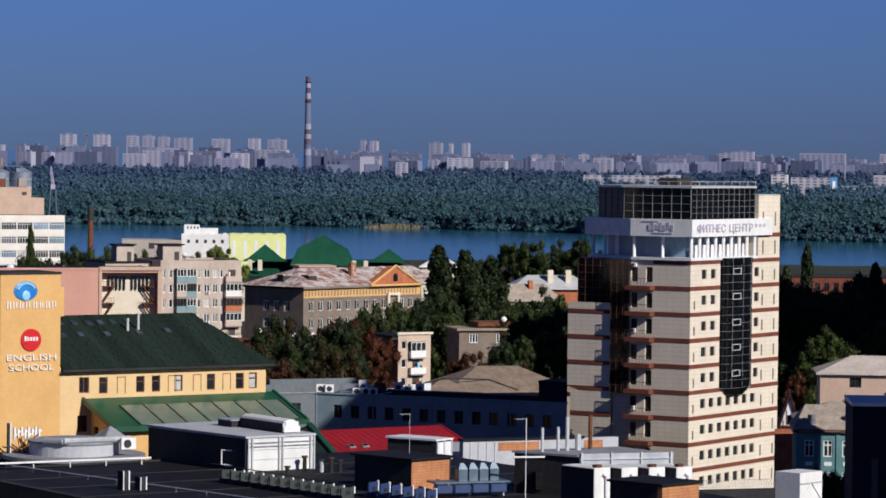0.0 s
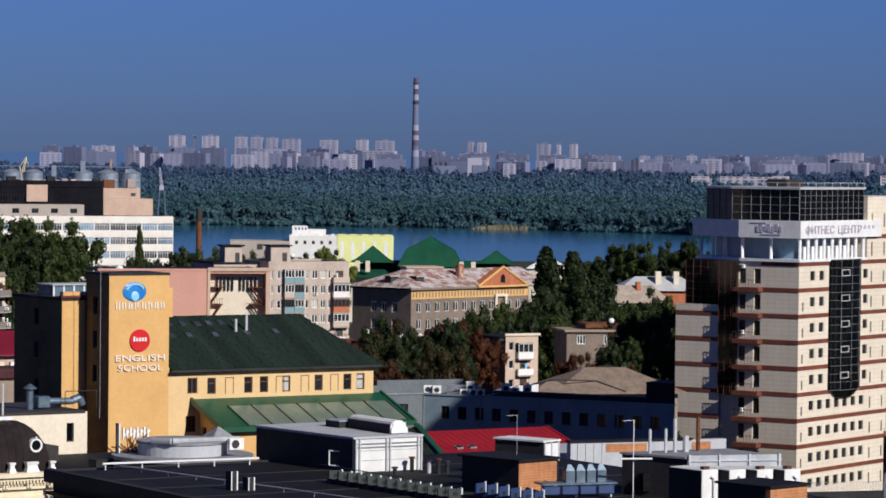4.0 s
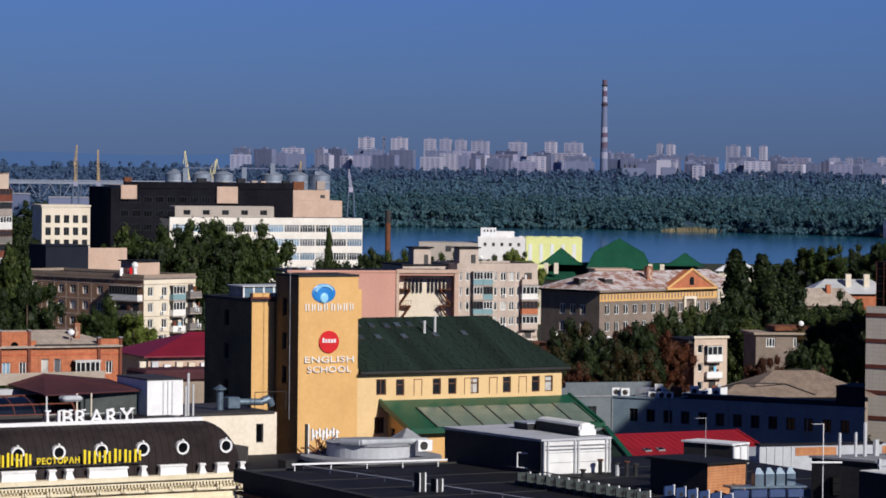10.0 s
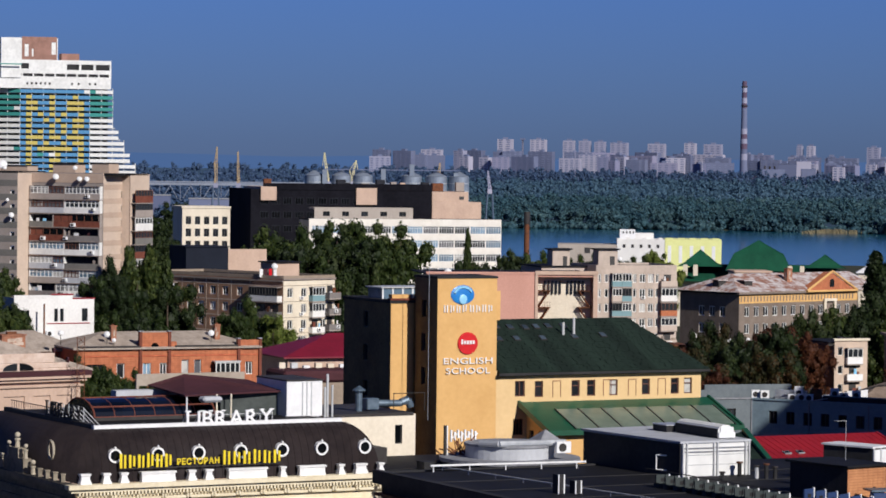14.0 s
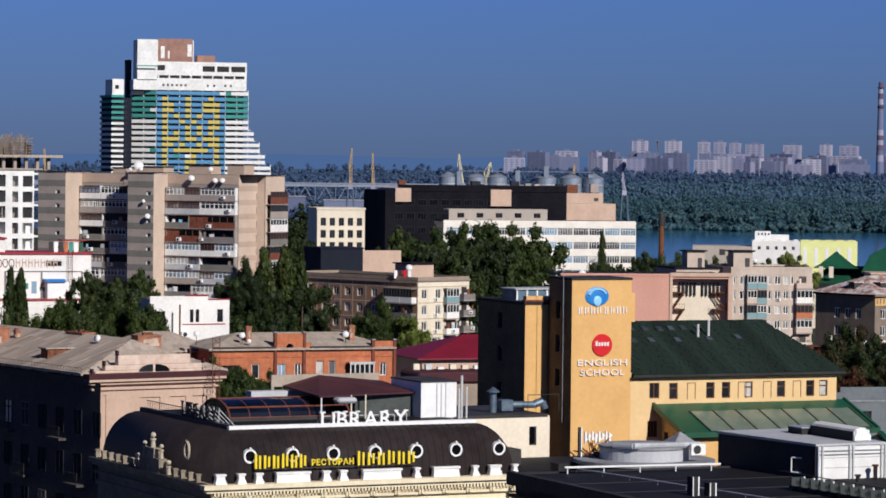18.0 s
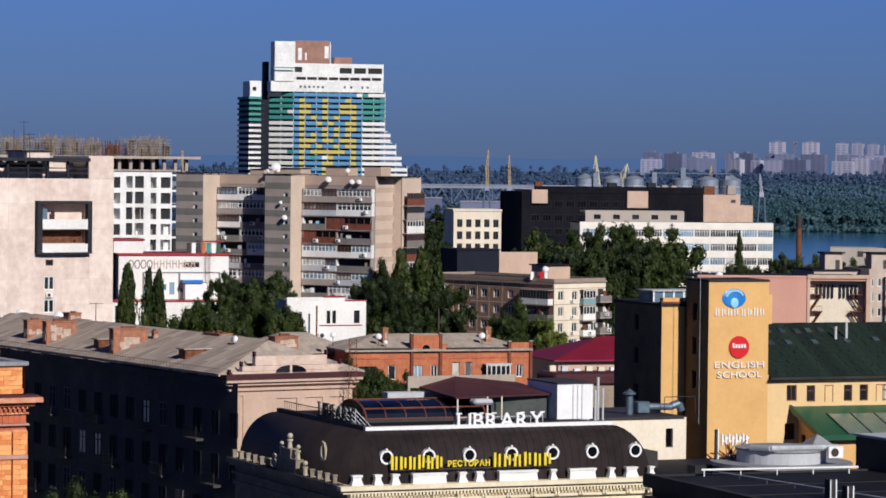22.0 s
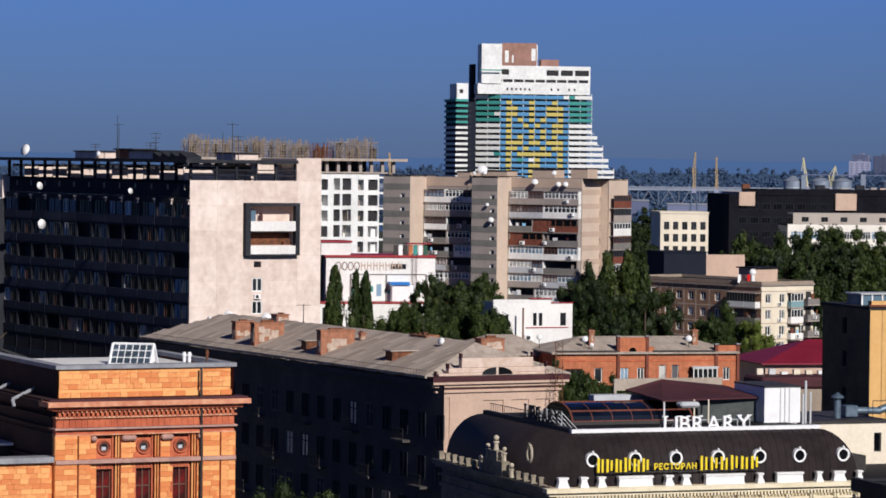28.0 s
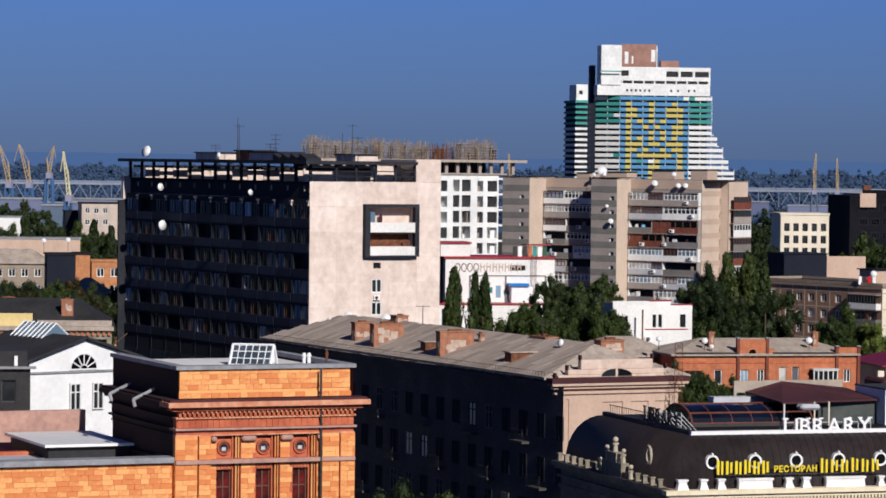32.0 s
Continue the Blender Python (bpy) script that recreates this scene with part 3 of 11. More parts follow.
facade(school, M["ochre"], 4.6, 0, 37.6, [], RIGHT(5.9))
facade(school, M["ochre"], 5.9, 0, 37.6, [], pose(5.9, 4.6, 0, 0, 0, 180))
block("roof", M["slate"], school, -0.06, 5.96, -0.06, 4.66, 37.55, 37.75)
block("pilaster", M["ochre"], school, 5.9, 6.35, 0.2, 1.2, 33.8, 36.4)
facade(school, M["ochre"], 2.15, 0, 35.4, [], FRONT(-2.35, 4.6))
facade(school, M["ochre_shaded"], 10.0, 0, 35.4, [(x, x + 1.0, z, z + 1.5, dict(cols=1, frame_m="frame_dark")) for z in (26.5, 29.8, 32.8) for x in (4.2,)], LEFT(10.0, -2.35, 4.6), label="shaded yellow brick flank of the stair block")
block("wall", M["ochre"], school, -1.9, 6.0, 5.0, 14.4, 0, 35.2)
block("roof", M["slate"], school, -2.5, 6.2, 4.5, 14.7, 35.2, 35.45)
block("coping", M["band"], school, -2.5, -0.1, 4.4, 5.0, 35.45, 35.62)
block("parapet_block", M["ochre"], school, -2.2, -0.4, 4.7, 5.4, 35.62, 35.95)
plant = base("roof_plant", *local(school, 1.0, 8.0)[:2], 25.0, "grey glazed plant box on a flat roof", "roof plant", z=35.4)
block("housing", M["glass_blue"], plant, -2.6, 2.4, 0, 3, 0, 1.0)
for i in range(6):
    block("post", M["paint_white"], plant, -2.65 + i, -2.5 + i, -0.06, 0, 0, 1.05)
block("lid", M["steel"], plant, -2.8, 2.6, -0.2, 3.1, 1.0, 1.1)
WB = dict(cols=2, frame_m="frame_brown", bar=0.09, glass_m="glass")
WN = dict(cols=1, frame_m="frame_brown", bar=0.09, glass_m="glass", transom=0.95)
holes = [(1.9, 2.9, 26.95, 28.35, WB), (1.75, 2.75, 23.5, 24.95, dict(WB, cols=3))]
holes += [(x, x + 0.85, 26.85, 28.3, dict(WN, glass_m="curtain") if i in (3, 6) else WN) for i, x in enumerate((3.9, 7.65, 9.25, 11.57, 14.95, 18.0, 19.4))]
holes += [(x, x + 0.85, 26.75, 28.3) for x in (5.7, 10.9, 13.5, 16.6)]
M["ochre_pale"] = mat("pale_yellow_brick", (0.74, 0.53, 0.28), (0.64, 0.44, 0.22), grain=2.2, stain=0.35, spread=0.8)
facade(school, M["ochre_pale"], 21.2, 0, 29.3, [h if len(h) > 4 else (*h, dict(deep=0.08)) for h in holes if len(h) > 4], FRONT(5.9), 0.22)
for x in (5.7, 10.9, 13.5, 16.6):
    for d in ((x, x + 0.06, 26.8, 28.3), (x + 0.8, x + 0.86, 26.8, 28.3), (x + 0.06, x + 0.8, 28.24, 28.3)):
        block("blind_panel", M["band"], school, 5.9 + d[0], 5.9 + d[1], -0.03, 0, d[2], d[3])
facade(school, M["ochre"], 12.0, 0, 29.3, [], RIGHT(27.1))
bm = bmesh.new()
R0, R1, RZ, YB = 6.0, 27.2, 33.35, 9.0
pts = [(R0, -0.5, 29.12), (R1 + 0.5, -0.5, 29.12), (24.1, YB, RZ), (R0, YB, RZ), (R1 + 0.5, 18.5, 29.12), (R0, 18.5, 29.12)]
vs = [bm.verts.new(p) for p in pts]
vd = [bm.verts.new((p[0], p[1], p[2] - 0.3)) for p in pts]
for f in ((0, 1, 2, 3), (1, 4, 2), (3, 2, 4, 5)):
    bm.faces.new([vs[i] for i in f])
for a, b in ((0, 1), (1, 4), (4, 5)):
    bm.faces.new((vd[a], vd[b], vs[b], vs[a]))
bm.faces.new((vs[0], vs[3], vs[5], vd[5], vd[0]))
bm.faces.new((vd[0], vd[5], vd[4], vd[1]))
bmesh.ops.recalc_face_normals(bm, faces=bm.faces)
roof = part("roof", bm, M["shingle"], school, "dark green shingle roof with skylights")
slope = math.degrees(math.atan2(RZ - 29.12, YB + 0.5))
rng = random.Random(4)
for j in range(26):      # courses of shingles
    u = j / 26
    x1 = R1 + 0.5 - u * 3.4
    bm = bmesh.new()
    x = R0 + 0.05
    while x < x1 - 0.3:
        wd = min(rng.uniform(0.6, 1.3), x1 - x)
        box(bm, x, x + wd - 0.04, 0, 0.40, 0.0, 0.035 + 0.03 * rng.random())
        x += wd
    part("shingle_course", bm, M["shingle"], roof, m=pose(0, -0.5 + u * 9.5, 29.13 + u * (RZ - 29.12), slope), kind="stuff")
for i, (x, u) in enumerate([(6.6, 0.83), (7.9, 0.85), (9.4, 0.85), (10.8, 0.84), (12.3, 0.83), (13.5, 0.84), (14.8, 0.85), (16.4, 0.85), (6.9, 0.6), (8.6, 0.62), (10.4, 0.62), (13.1, 0.62), (16.5, 0.64), (19.6, 0.66)]):
    s = hang("skylight", None, roof, pose(x, -0.5 + u * 9.5, 29.17 + u * (RZ - 29.12), slope, 0, 0))
    block("sash", M["frame_dark"], s, 0, 0.62, -0.42, 0.42, 0, 0.1)
    block("pane", M["glass_roof"], s, 0.07, 0.55, -0.35, 0.35, 0.1, 0.12)
strip(school, M["slate"], "gutter", 21.8, 28.87, 0.22, FRONT(5.9), 0.62, -0.4)
for x, h in ((15.9, 0.9), (17.0, 1.3)):
    bm = bmesh.new()
    tube(bm, (x, 6.0, 31.5), (x, 6.0, 32.3 + h), 0.13, 10)
    part("flue", bm, M["steel"], school)
bm = bmesh.new()
tube(bm, (-0.55, 0.6, 25), (-0.55, 0.6, 38.6), 0.028, 6)
part("lightning_rod", bm, M["stone_grey2"], school)
# the low green-roofed porch wing
porch = base("porch_wing", *local(school, 0, 0)[:2], 25.0, "low yellow wing under a green and milky glass lean-to roof", "building")
facade(porch, M["ochre"], 5.2, 0, 24.3, [(0.6, 1.4, 22.6, 24.0, WN), (2.4, 3.2, 22.6, 24.0, WN), (3.7, 4.4, 22.6, 24.0, WN)], LEFT(5.2, 9.0, -5.2))
facade(porch, M["ochre"], 18.6, 0, 24.4, [], FRONT(9.0, -5.2))
bm = bmesh.new()
tri = [[bm.verts.new((x, y, z)) for y, z in ((-5.2, 24.3), (0.0, 24.3), (0.0, 26.15))] for x in (9.0, 9.3)]
bm.faces.new(tri[0]), bm.faces.new(tri[1][::-1])
for i in range(3):
    bm.faces.new((tri[0][i], tri[1][i], tri[1][(i + 1) % 3], tri[0][(i + 1) % 3]))
bmesh.ops.recalc_face_normals(bm, faces=bm.faces)
part("end_gable", bm, M["ochre"], porch)
rise = math.degrees(math.atan2(2.1, 5.8))
pr = pose(0, -5.8, 24.35, rise)
block("lean_to_roof", M["green_trim"], porch, 8.3, 28.0, 0, 6.3, -0.2, 0.0, m=pr, label="green sheet-metal lean-to roof")
for i in range(7):
    block("glazing_panel", M["glass_green"], porch, 11.0 + i * 2.35, 13.2 + i * 2.35, 0.25, 4.3, 0.02, 0.07, m=pr)
for i in range(8):
    block("rib", M["frame_dark"], porch, 10.9 + i * 2.35, 11.0 + i * 2.35, 0.1, 4.4, 0.0, 0.12, m=pr)
for x in (8.2, 28.0):
    block("barge_board", M["green_trim"], porch, x - 0.12, x + 0.12, -0.1, 6.4, -0.35, 0.14, m=pr)
strip(porch, M["green_trim"], "fascia", 20.0, 23.9, 0.45, FRONT(8.2, -5.85), 0.1, 0.1)
# signs on the tower
logo = base("bank_sign", *local(school, 0, 0)[:2], 25.0, "blue globe emblem above a row of white letters on a tower", "sign")
bm = bmesh.new()
bmesh.ops.create_uvsphere(bm, u_segments=20, v_segments=10, radius=1, matrix=pose(2.45, -0.02, 36.1) @ Matrix.Diagonal((1.18, 0.14, 0.86, 1)))
part("emblem", bm, M["blue"], logo)
bm = bmesh.new()
bmesh.ops.create_uvsphere(bm, u_segments=16, v_segments=8, radius=1, matrix=pose(2.45, -0.14, 35.7) @ Matrix.Diagonal((0.40, 0.1, 0.46, 1)))
part("emblem_core", bm, M["pale_blue"], logo)
bm = bmesh.new()
for i in range(9):
    a, b = math.pi * (0.12 + 0.09 * i), math.pi * (0.12 + 0.09 * (i + 1))
    tube(bm, (2.45 + 0.85 * math.cos(a), -0.13, 36.1 + 0.66 * math.sin(a)), (2.45 + 0.85 * math.cos(b), -0.13, 36.1 + 0.66 * math.sin(b)), 0.14, 6)
part("emblem_arc", bm, M["pale_blue"], logo)
for i in range(8):
    x = 0.62 + i * 0.61 + (0.12 if i > 3 else 0)
    for d in ((x, x + 0.1, 34.55, 35.2), (x + 0.26, x + 0.36, 34.55 + 0.1 * (i % 2), 35.2 - 0.06 * (i % 3))):
        block("letter_bar", M["paint_white"], logo, d[0], d[1], -0.1, -0.01, d[2], d[3])
es = base("school_sign", *local(school, 0, 0)[:2], 25.0, "red disc above white lettering on a yellow tower", "sign")
bm = bmesh.new()
tube(bm, (2.98, 0, 31.8), (2.98, -0.14, 31.8), 0.98, 28)
part("disc", bm, M["red"], es)
for i in range(5):
    block("letter_bar", M["paint_white"], es, 2.3 + i * 0.28, 2.48 + i * 0.28, -0.2, -0.14, 31.72, 32.05 + 0.1 * (i == 0))
word(es, "ENGLISH", 0.78, pose(0.6, -0.1, 29.98), M["paint_white"], 0.1, 0.0, width=4.85)
word(es, "SCHOOL", 0.78, pose(0.85, -0.1, 29.1), M["paint_white"], 0.1, 0.0, width=4.35)


# ---- the restaurant with its black mansard ----
rest = base("restaurant_building", -18.8, 214.2, 27.0, "cream stucco building under a black curved mansard with round dormers", "building")
M["mansard"] = mat("black_seamed_roof", (0.030, 0.022, 0.022), (0.018, 0.013, 0.014), 0.68, stain=0.6)
# side walls, ledges and gable: shade put into a darker stucco
M["shaded_stucco"] = mat("shade_dark_stucco", (0.30, 0.26, 0.20), (0.17, 0.145, 0.11), 0.9, stain=0.7)
# duller stucco for the urns and the side ring
M["weathered"] = mat("dull_stucco", (0.52, 0.46, 0.36), (0.34, 0.30, 0.23), 0.9, stain=0.6)
M["stucco"] = mat("cream_stucco", (0.78, 0.70, 0.52), (0.66, 0.57, 0.40), 0.8, stain=0.5)
W, L = 23.0, 21.8
facade(rest, M["stucco"], W, 0, 26.0, [(1.0 + 3.0 * i, 2.2 + 3.0 * i, 20.5, 23.2, dict(cols=2, transom=1.8)) for i in range(7)], FRONT())
facade(rest, M["shaded_stucco"], L, 0, 26.0, [(1.2 + 3.0 * i, 2.4 + 3.0 * i, 20.5, 23.2, dict(cols=2, transom=1.8)) for i in range(7)], LEFT(L))
facade(rest, M["stucco"], L, 0, 26.0, [], RIGHT(W))
for z, h, pr in ((25.95, 0.30, 0.75), (25.72, 0.2, 0.5), (25.1, 0.18, 0.3), (24.3, 0.3, 0.2)):
    strip(rest, M["stucco"], "cornice", W + pr * 2, z, h, FRONT(-pr), pr, 0.1)
    strip(rest, M["shaded_stucco"], "cornice", L, z, h, LEFT(L), pr, 0.1)
bm = bmesh.new()
for i in range(92):
    box(bm, 0.05 + i * 0.25, 0.18 + i * 0.25, -0.5, -0.28, 25.5, 25.72)
part("dentil_course", bm, M["stucco"], rest, kind="stuff")
for i in range(13):
    bm = bmesh.new()
    box(bm, 0.6 + i * 1.82, 0.75 + i * 1.82, -0.42, -0.02, 25.15, 25.45, 0.03)
    box(bm, 0.8 + i * 1.82, 0.95 + i * 1.82, -0.42, -0.02, 25.15, 25.45, 0.03)
    part("bracket", bm, M["stucco"], rest)
# curved mansard: a swept profile on the front, the left and the right slope
PROF = [(0.25 + 2.2 * (1 - math.cos(a)), 26.25 + 3.45 * math.sin(a)) for a in [math.pi / 2 * i / 8 for i in range(9)]]


def mansard(bm, proud=0.0):
    ring = []
    for d, z in PROF:
        d -= proud
        ring.append([bm.verts.new(p) for p in ((d, L - d, z), (d, d, z), (W - d, d, z), (W - d, L - d, z))])
    for a, b in zip(ring, ring[1:]):
        for i in range(4):
            f = bm.faces.new((a[i], a[(i + 1) % 4], b[(i + 1) % 4], b[i]))
            f.smooth = True
    bm.faces.new(ring[-1])


bm = bmesh.new()
mansard(bm)
bmesh.ops.recalc_face_normals(bm, faces=bm.faces)
mans = part("mansard_roof", bm, M["mansard"], rest, "black standing-seam mansard roof")
bm = bmesh.new()
for x0 in [0.9 + 0.55 * i for i in range(39)]:      # standing seams on the front slope
    for (d, z), (e, zz) in zip(PROF, PROF[1:]):
        if d < x0 < W - d and e < x0 < W - e:
            tube(bm, (x0, d - 0.01, z), (x0, e - 0.01, zz), 0.028, 4)
part("seams", bm, M["mansard"], mans, kind="stuff")
bm = bmesh.new()
for y0 in [1.2 + 1.1 * i for i in range(18)]:
    for (d, z), (e, zz) in zip(PROF, PROF[1:]):
        if d < y0 < L - d and e < y0 < L - e:
            tube(bm, (d + 0.005, y0, z), (e + 0.005, y0, zz), 0.008, 4)
part("seams", bm, M["mansard"], mans, kind="stuff")
T = PROF[-1][0]
strip(mans, M["paint_white"], "ridge_trim", W - 2 * T + 0.5, 29.6, 0.32, FRONT(T - 0.25, T), 0.2, 0.2, "white ridge trim")
strip(mans, M["iron"], "ridge_trim", L - 2 * T, 29.6, 0.35, LEFT(L - 2 * T, T, T), 0.2, 0.2)
block("roof_deck", M["tar"], mans, T, W - T, T, L - T, 29.5, 29.72)
for x in (2.98, 6.08, 9.08, 12.21, 15.33, 18.35, 21.68):
    e = hang("dormer", None, mans, pose(x, 0.55, 28.02), "round dormer in a white ring")
    bm = bmesh.new()
    n = 20
    ro = [[bm.verts.new((r * math.cos(2 * math.pi * i / n), y, r * math.sin(2 * math.pi * i / n))) for i in range(n)] for r, y in ((0.48, 0.9), (0.48, -0.2), (0.35, -0.2), (0.35, -0.1))]
    for a, b in zip(ro, ro[1:]):
        for i in range(n):
            bm.faces.new((a[i], a[(i + 1) % n], b[(i + 1) % n], b[i]))
    bmesh.ops.recalc_face_normals(bm, faces=bm.faces)
    part("ring", bm, M["paint_white"], e)
    block("keystone", M["paint_white"], e, -0.07, 0.07, -0.24, -0.05, 0.42, 0.6, bevel=0.02)
    bm = bmesh.new()
    tube(bm, (0, -0.14, 0), (0, -0.1, 0), 0.37, 20)
    part("pane", bm, M["glass_black"], e)
# pedestals of the balustrade
xs = [(0.2, 1.0), (1.81, 2.42), (3.08, 3.69), (4.55, 7.16), (7.99, 8.62), (9.25, 9.88), (10.93, 13.94), (14.84, 15.35), (16.25, 18.37), (19.29, 19.81), (20.59, 21.56), (22.39, 22.88)]
for a, b in xs:
    bm = bmesh.new()
    flare = 0.1 if b - a < 1.2 else 0.03
    for z0, z1, o in ((26.25, 26.4, flare), (26.4, 26.55, flare * 0.5), (26.55, 26.82, 0.0), (26.82, 26.95, 0.07)):
        box(bm, a - o + 0.1, b + o - 0.1, -0.30 - o, 0.1, z0, z1)
    part("pedestal", bm, M["paint_white"], rest)
for i in range(15):
    y = 1.5 + i * 1.4
    if 6.5 < y < 13.5:
        continue
    bm = bmesh.new()
    box(bm, -0.42, -0.12, y, y + 0.32, 26.25, 26.75)
    box(bm, -0.46, -0.08, y - 0.04, y + 0.36, 26.75, 26.84)
    part("pedestal", bm, M["shaded_stucco"], rest)
# dark sheet added so that the ledge top does not look sunlit
block("ledge_sheet", M["iron"], rest, -0.76, -0.06, 0.3, L, 26.25, 26.27, label="dark sheet added to dim the ledge")
gable = block("gable_block", M["shaded_stucco"], rest, -0.5, 0.1, 8.3, 12.1, 26.2, 27.25, label="stepped gable with urns")
block("gable_step", M["shaded_stucco"], gable, -0.5, 0.1, 9.3, 11.1, 27.25, 27.9)
for y, z, r in ((10.2, 27.9, 0.2), (8.6, 27.25, 0.16), (11.8, 27.25, 0.16), (7.2, 26.25, 0.18), (13.2, 26.25, 0.18)):
    bm = bmesh.new()
    tube(bm, (-0.2, y, z), (-0.2, y, z + 0.5), r * 0.9, 10, r * 0.7)
    tube(bm, (-0.2, y, z + 0.5), (-0.2, y, z + 0.62), r * 1.1, 10)
    bmesh.ops.create_uvsphere(bm, u_segments=10, v_segments=6, radius=r, matrix=pose(-0.2, y, z + 0.85))
    part("urn", bm, M["weathered"], rest)
bm = bmesh.new()
n = 16
for i in range(n):
    a, b = 2 * math.pi * i / n, 2 * math.pi * (i + 1) / n
    tube(bm, (0.3, 5.2 + 0.5 * math.cos(a), 28.1 + 0.62 * math.sin(a)), (0.3, 5.2 + 0.5 * math.cos(b), 28.1 + 0.62 * math.sin(b)), 0.09, 5)
part("dormer_ring", bm, M["weathered"], mans, kind="stuff")
# lettering on the mansard and on the ridge
name_sign = base("restaurant_sign", *local(rest, 0, 0)[:2], 27.0, "yellow sign letters along a black mansard roof", "sign")
for x0, x1, n in ((3.11, 7.05, 6), (10.67, 15.2, 6)):
    st = (x1 - x0) / n
    for i in range(n):
        x = x0 + i * st
        lo, hi = 27.22, 28.1 + 0.08 * (i % 3 == 0)
        for d in ((x, x + 0.17, lo, hi), (x + st * 0.46, x + st * 0.46 + 0.15, lo + 0.1 * (i % 2), hi - 0.08)):
            block("letter_bar", M["yellow"], name_sign, d[0], d[1], -0.12, -0.02, d[2], d[3])
word(name_sign, "РЕСТОРАН", 0.56, pose(7.24, -0.12, 27.33), M["yellow"], 0.08, 0.014, width=3.12)
bm = bmesh.new()
for x in [3.4 + 0.95 * i for i in range(13)]:
    tube(bm, (x, -0.05, 27.2), (x, 0.45, 27.05), 0.02, 4)
box(bm, 3.1, 15.1, -0.02, 0.02, 27.14, 27.2)
part("mounting_rail", bm, M["iron"], name_sign)
for m, name in ((pose(9.06, 2.5, 29.68), "front"), (pose(2.45, 11.6, 29.95, 0, 0, -90), "side")):
    sg = base("rooftop_sign", *local(rest, 0, 0)[:2], 27.0, "tall white rooftop letters on a steel frame" if name == "front" else "rooftop letters darkened for shade on a steel frame", "sign", "rooftop letter signs")
    # side letters: shade put in as a dark iron colour
    face = M["paint_white"] if name == "front" else M["iron"]
    word(sg, "LIBRARY", 1.42, m, face, 0.14 if name == "front" else 0.08, 0.012, width=6.5)
    for x, w in ((-0.1, 0.42), (1.03, 0.36), (1.68, 0.34), (2.62, 0.34), (3.28, 0.42), (3.5, 0.34), (4.12, 0.34), (4.75, 0.34), (5.4, 0.34), (5.92, 0.34)):
        block("serif", face, sg, x, x + w, -0.06, 0.06, 0.0, 0.09, m=m)
    for x, w in ((-0.1, 0.42), (1.03, 0.36), (1.68, 0.3), (2.62, 0.3), (4.75, 0.3), (5.5, 0.34), (6.25, 0.34)):
        block("serif", face, sg, x, x + w, -0.06, 0.06, 0.94, 1.03, m=m)
    bm = bmesh.new()
    for i in range(8):
        tube(bm, m @ Vector((0.1 + i * 0.92, 0.15, -0.3)), m @ Vector((0.1 + i * 0.92, 0.15, 1.0)), 0.03, 5)
        tube(bm, m @ Vector((0.1 + i * 0.92, 0.15, 0.9)), m @ Vector((0.1 + i * 0.92, 1.3, -0.25)), 0.03, 5)
    for z in (0.0, 0.7):
        tube(bm, m @ Vector((0, 0.15, z)), m @ Vector((6.6, 0.15, z)), 0.03, 5)
    part("support_frame", bm, M["steel"], sg)
bm = bmesh.new()
for i in range(24):
    tube(bm, (2.5, 8.0 + i * 0.45, 29.9), (2.5, 8.0 + i * 0.45, 30.5), 0.02, 4)
tube(bm, (2.5, 8, 30.5), (2.5, 18.6, 30.5), 0.03, 4)
part("roof_railing", bm, M["iron"], rest)
M["glass_vault"] = glass("blue_black_glazing", (0.006, 0.010, 0.022), 0.14, 0.5)
# barrel skylight, container and awning on the deck
sky_l = base("barrel_skylight", *local(rest, 4.6, 8.0)[:2], 27.0, "dark barrel-vaulted skylight with brown ribs", "skylight", z=29.7)
bm, ribs = bmesh.new(), bmesh.new()
arc = [(2.6 - 2.6 * math.cos(math.pi * i / 10), 0.25 + 1.18 * math.sin(math.pi * i / 10)) for i in range(11)]
for (y0, z0), (y1, z1) in zip(arc, arc[1:]):
    bm.faces.new([bm.verts.new(p) for p in ((0, y0, z0), (9.1, y0, z0), (9.1, y1, z1), (0, y1, z1))])
for x in (0, 9.1):
    bm.faces.new([bm.verts.new((x, y, z)) for y, z in arc])
    for (y0, z0), (y1, z1) in zip(arc, arc[1:]):
        tube(ribs, (x, y0, z0), (x, y1, z1), 0.07, 5)
for i in range(1, 6):
    for (y0, z0), (y1, z1) in zip(arc, arc[1:]):
        tube(ribs, (9.1 * i / 6, y0, z0), (9.1 * i / 6, y1, z1), 0.035, 4)
for k in (0, 2, 5):
    tube(ribs, (0, arc[k][0] - 0.03, arc[k][1]), (9.1, arc[k][0] - 0.03, arc[k][1]), 0.06, 5)
bmesh.ops.recalc_face_normals(bm, faces=bm.faces)
part("glazing", bm, M["glass_vault"], sky_l)
part("ribs", ribs, M["band"], sky_l)
block("kerb", M["iron"], sky_l, -0.1, 9.2, -0.1, 5.3, 0, 0.25)
block("grey_hood", M["clad"], sky_l, 3.6, 8.6, 4.8, 5.8, 1.2, 1.7)
box_w = base("white_container", *local(rest, 18.8, 7.0)[:2], 27.0, "white ribbed plant container on a roof", "container", z=29.7)
block("body", M["paint_white"], box_w, 0, 2.8, 0, 5, 0, 2.5)
for i in range(3):
    block("rib", M["steel"], box_w, 1.2 + i * 0.35, 1.28 + i * 0.35, -0.06, 0, 0.05, 2.45)
block("lid", M["iron"], box_w, -0.05, 2.85, -0.05, 5.05, 2.5, 2.6)
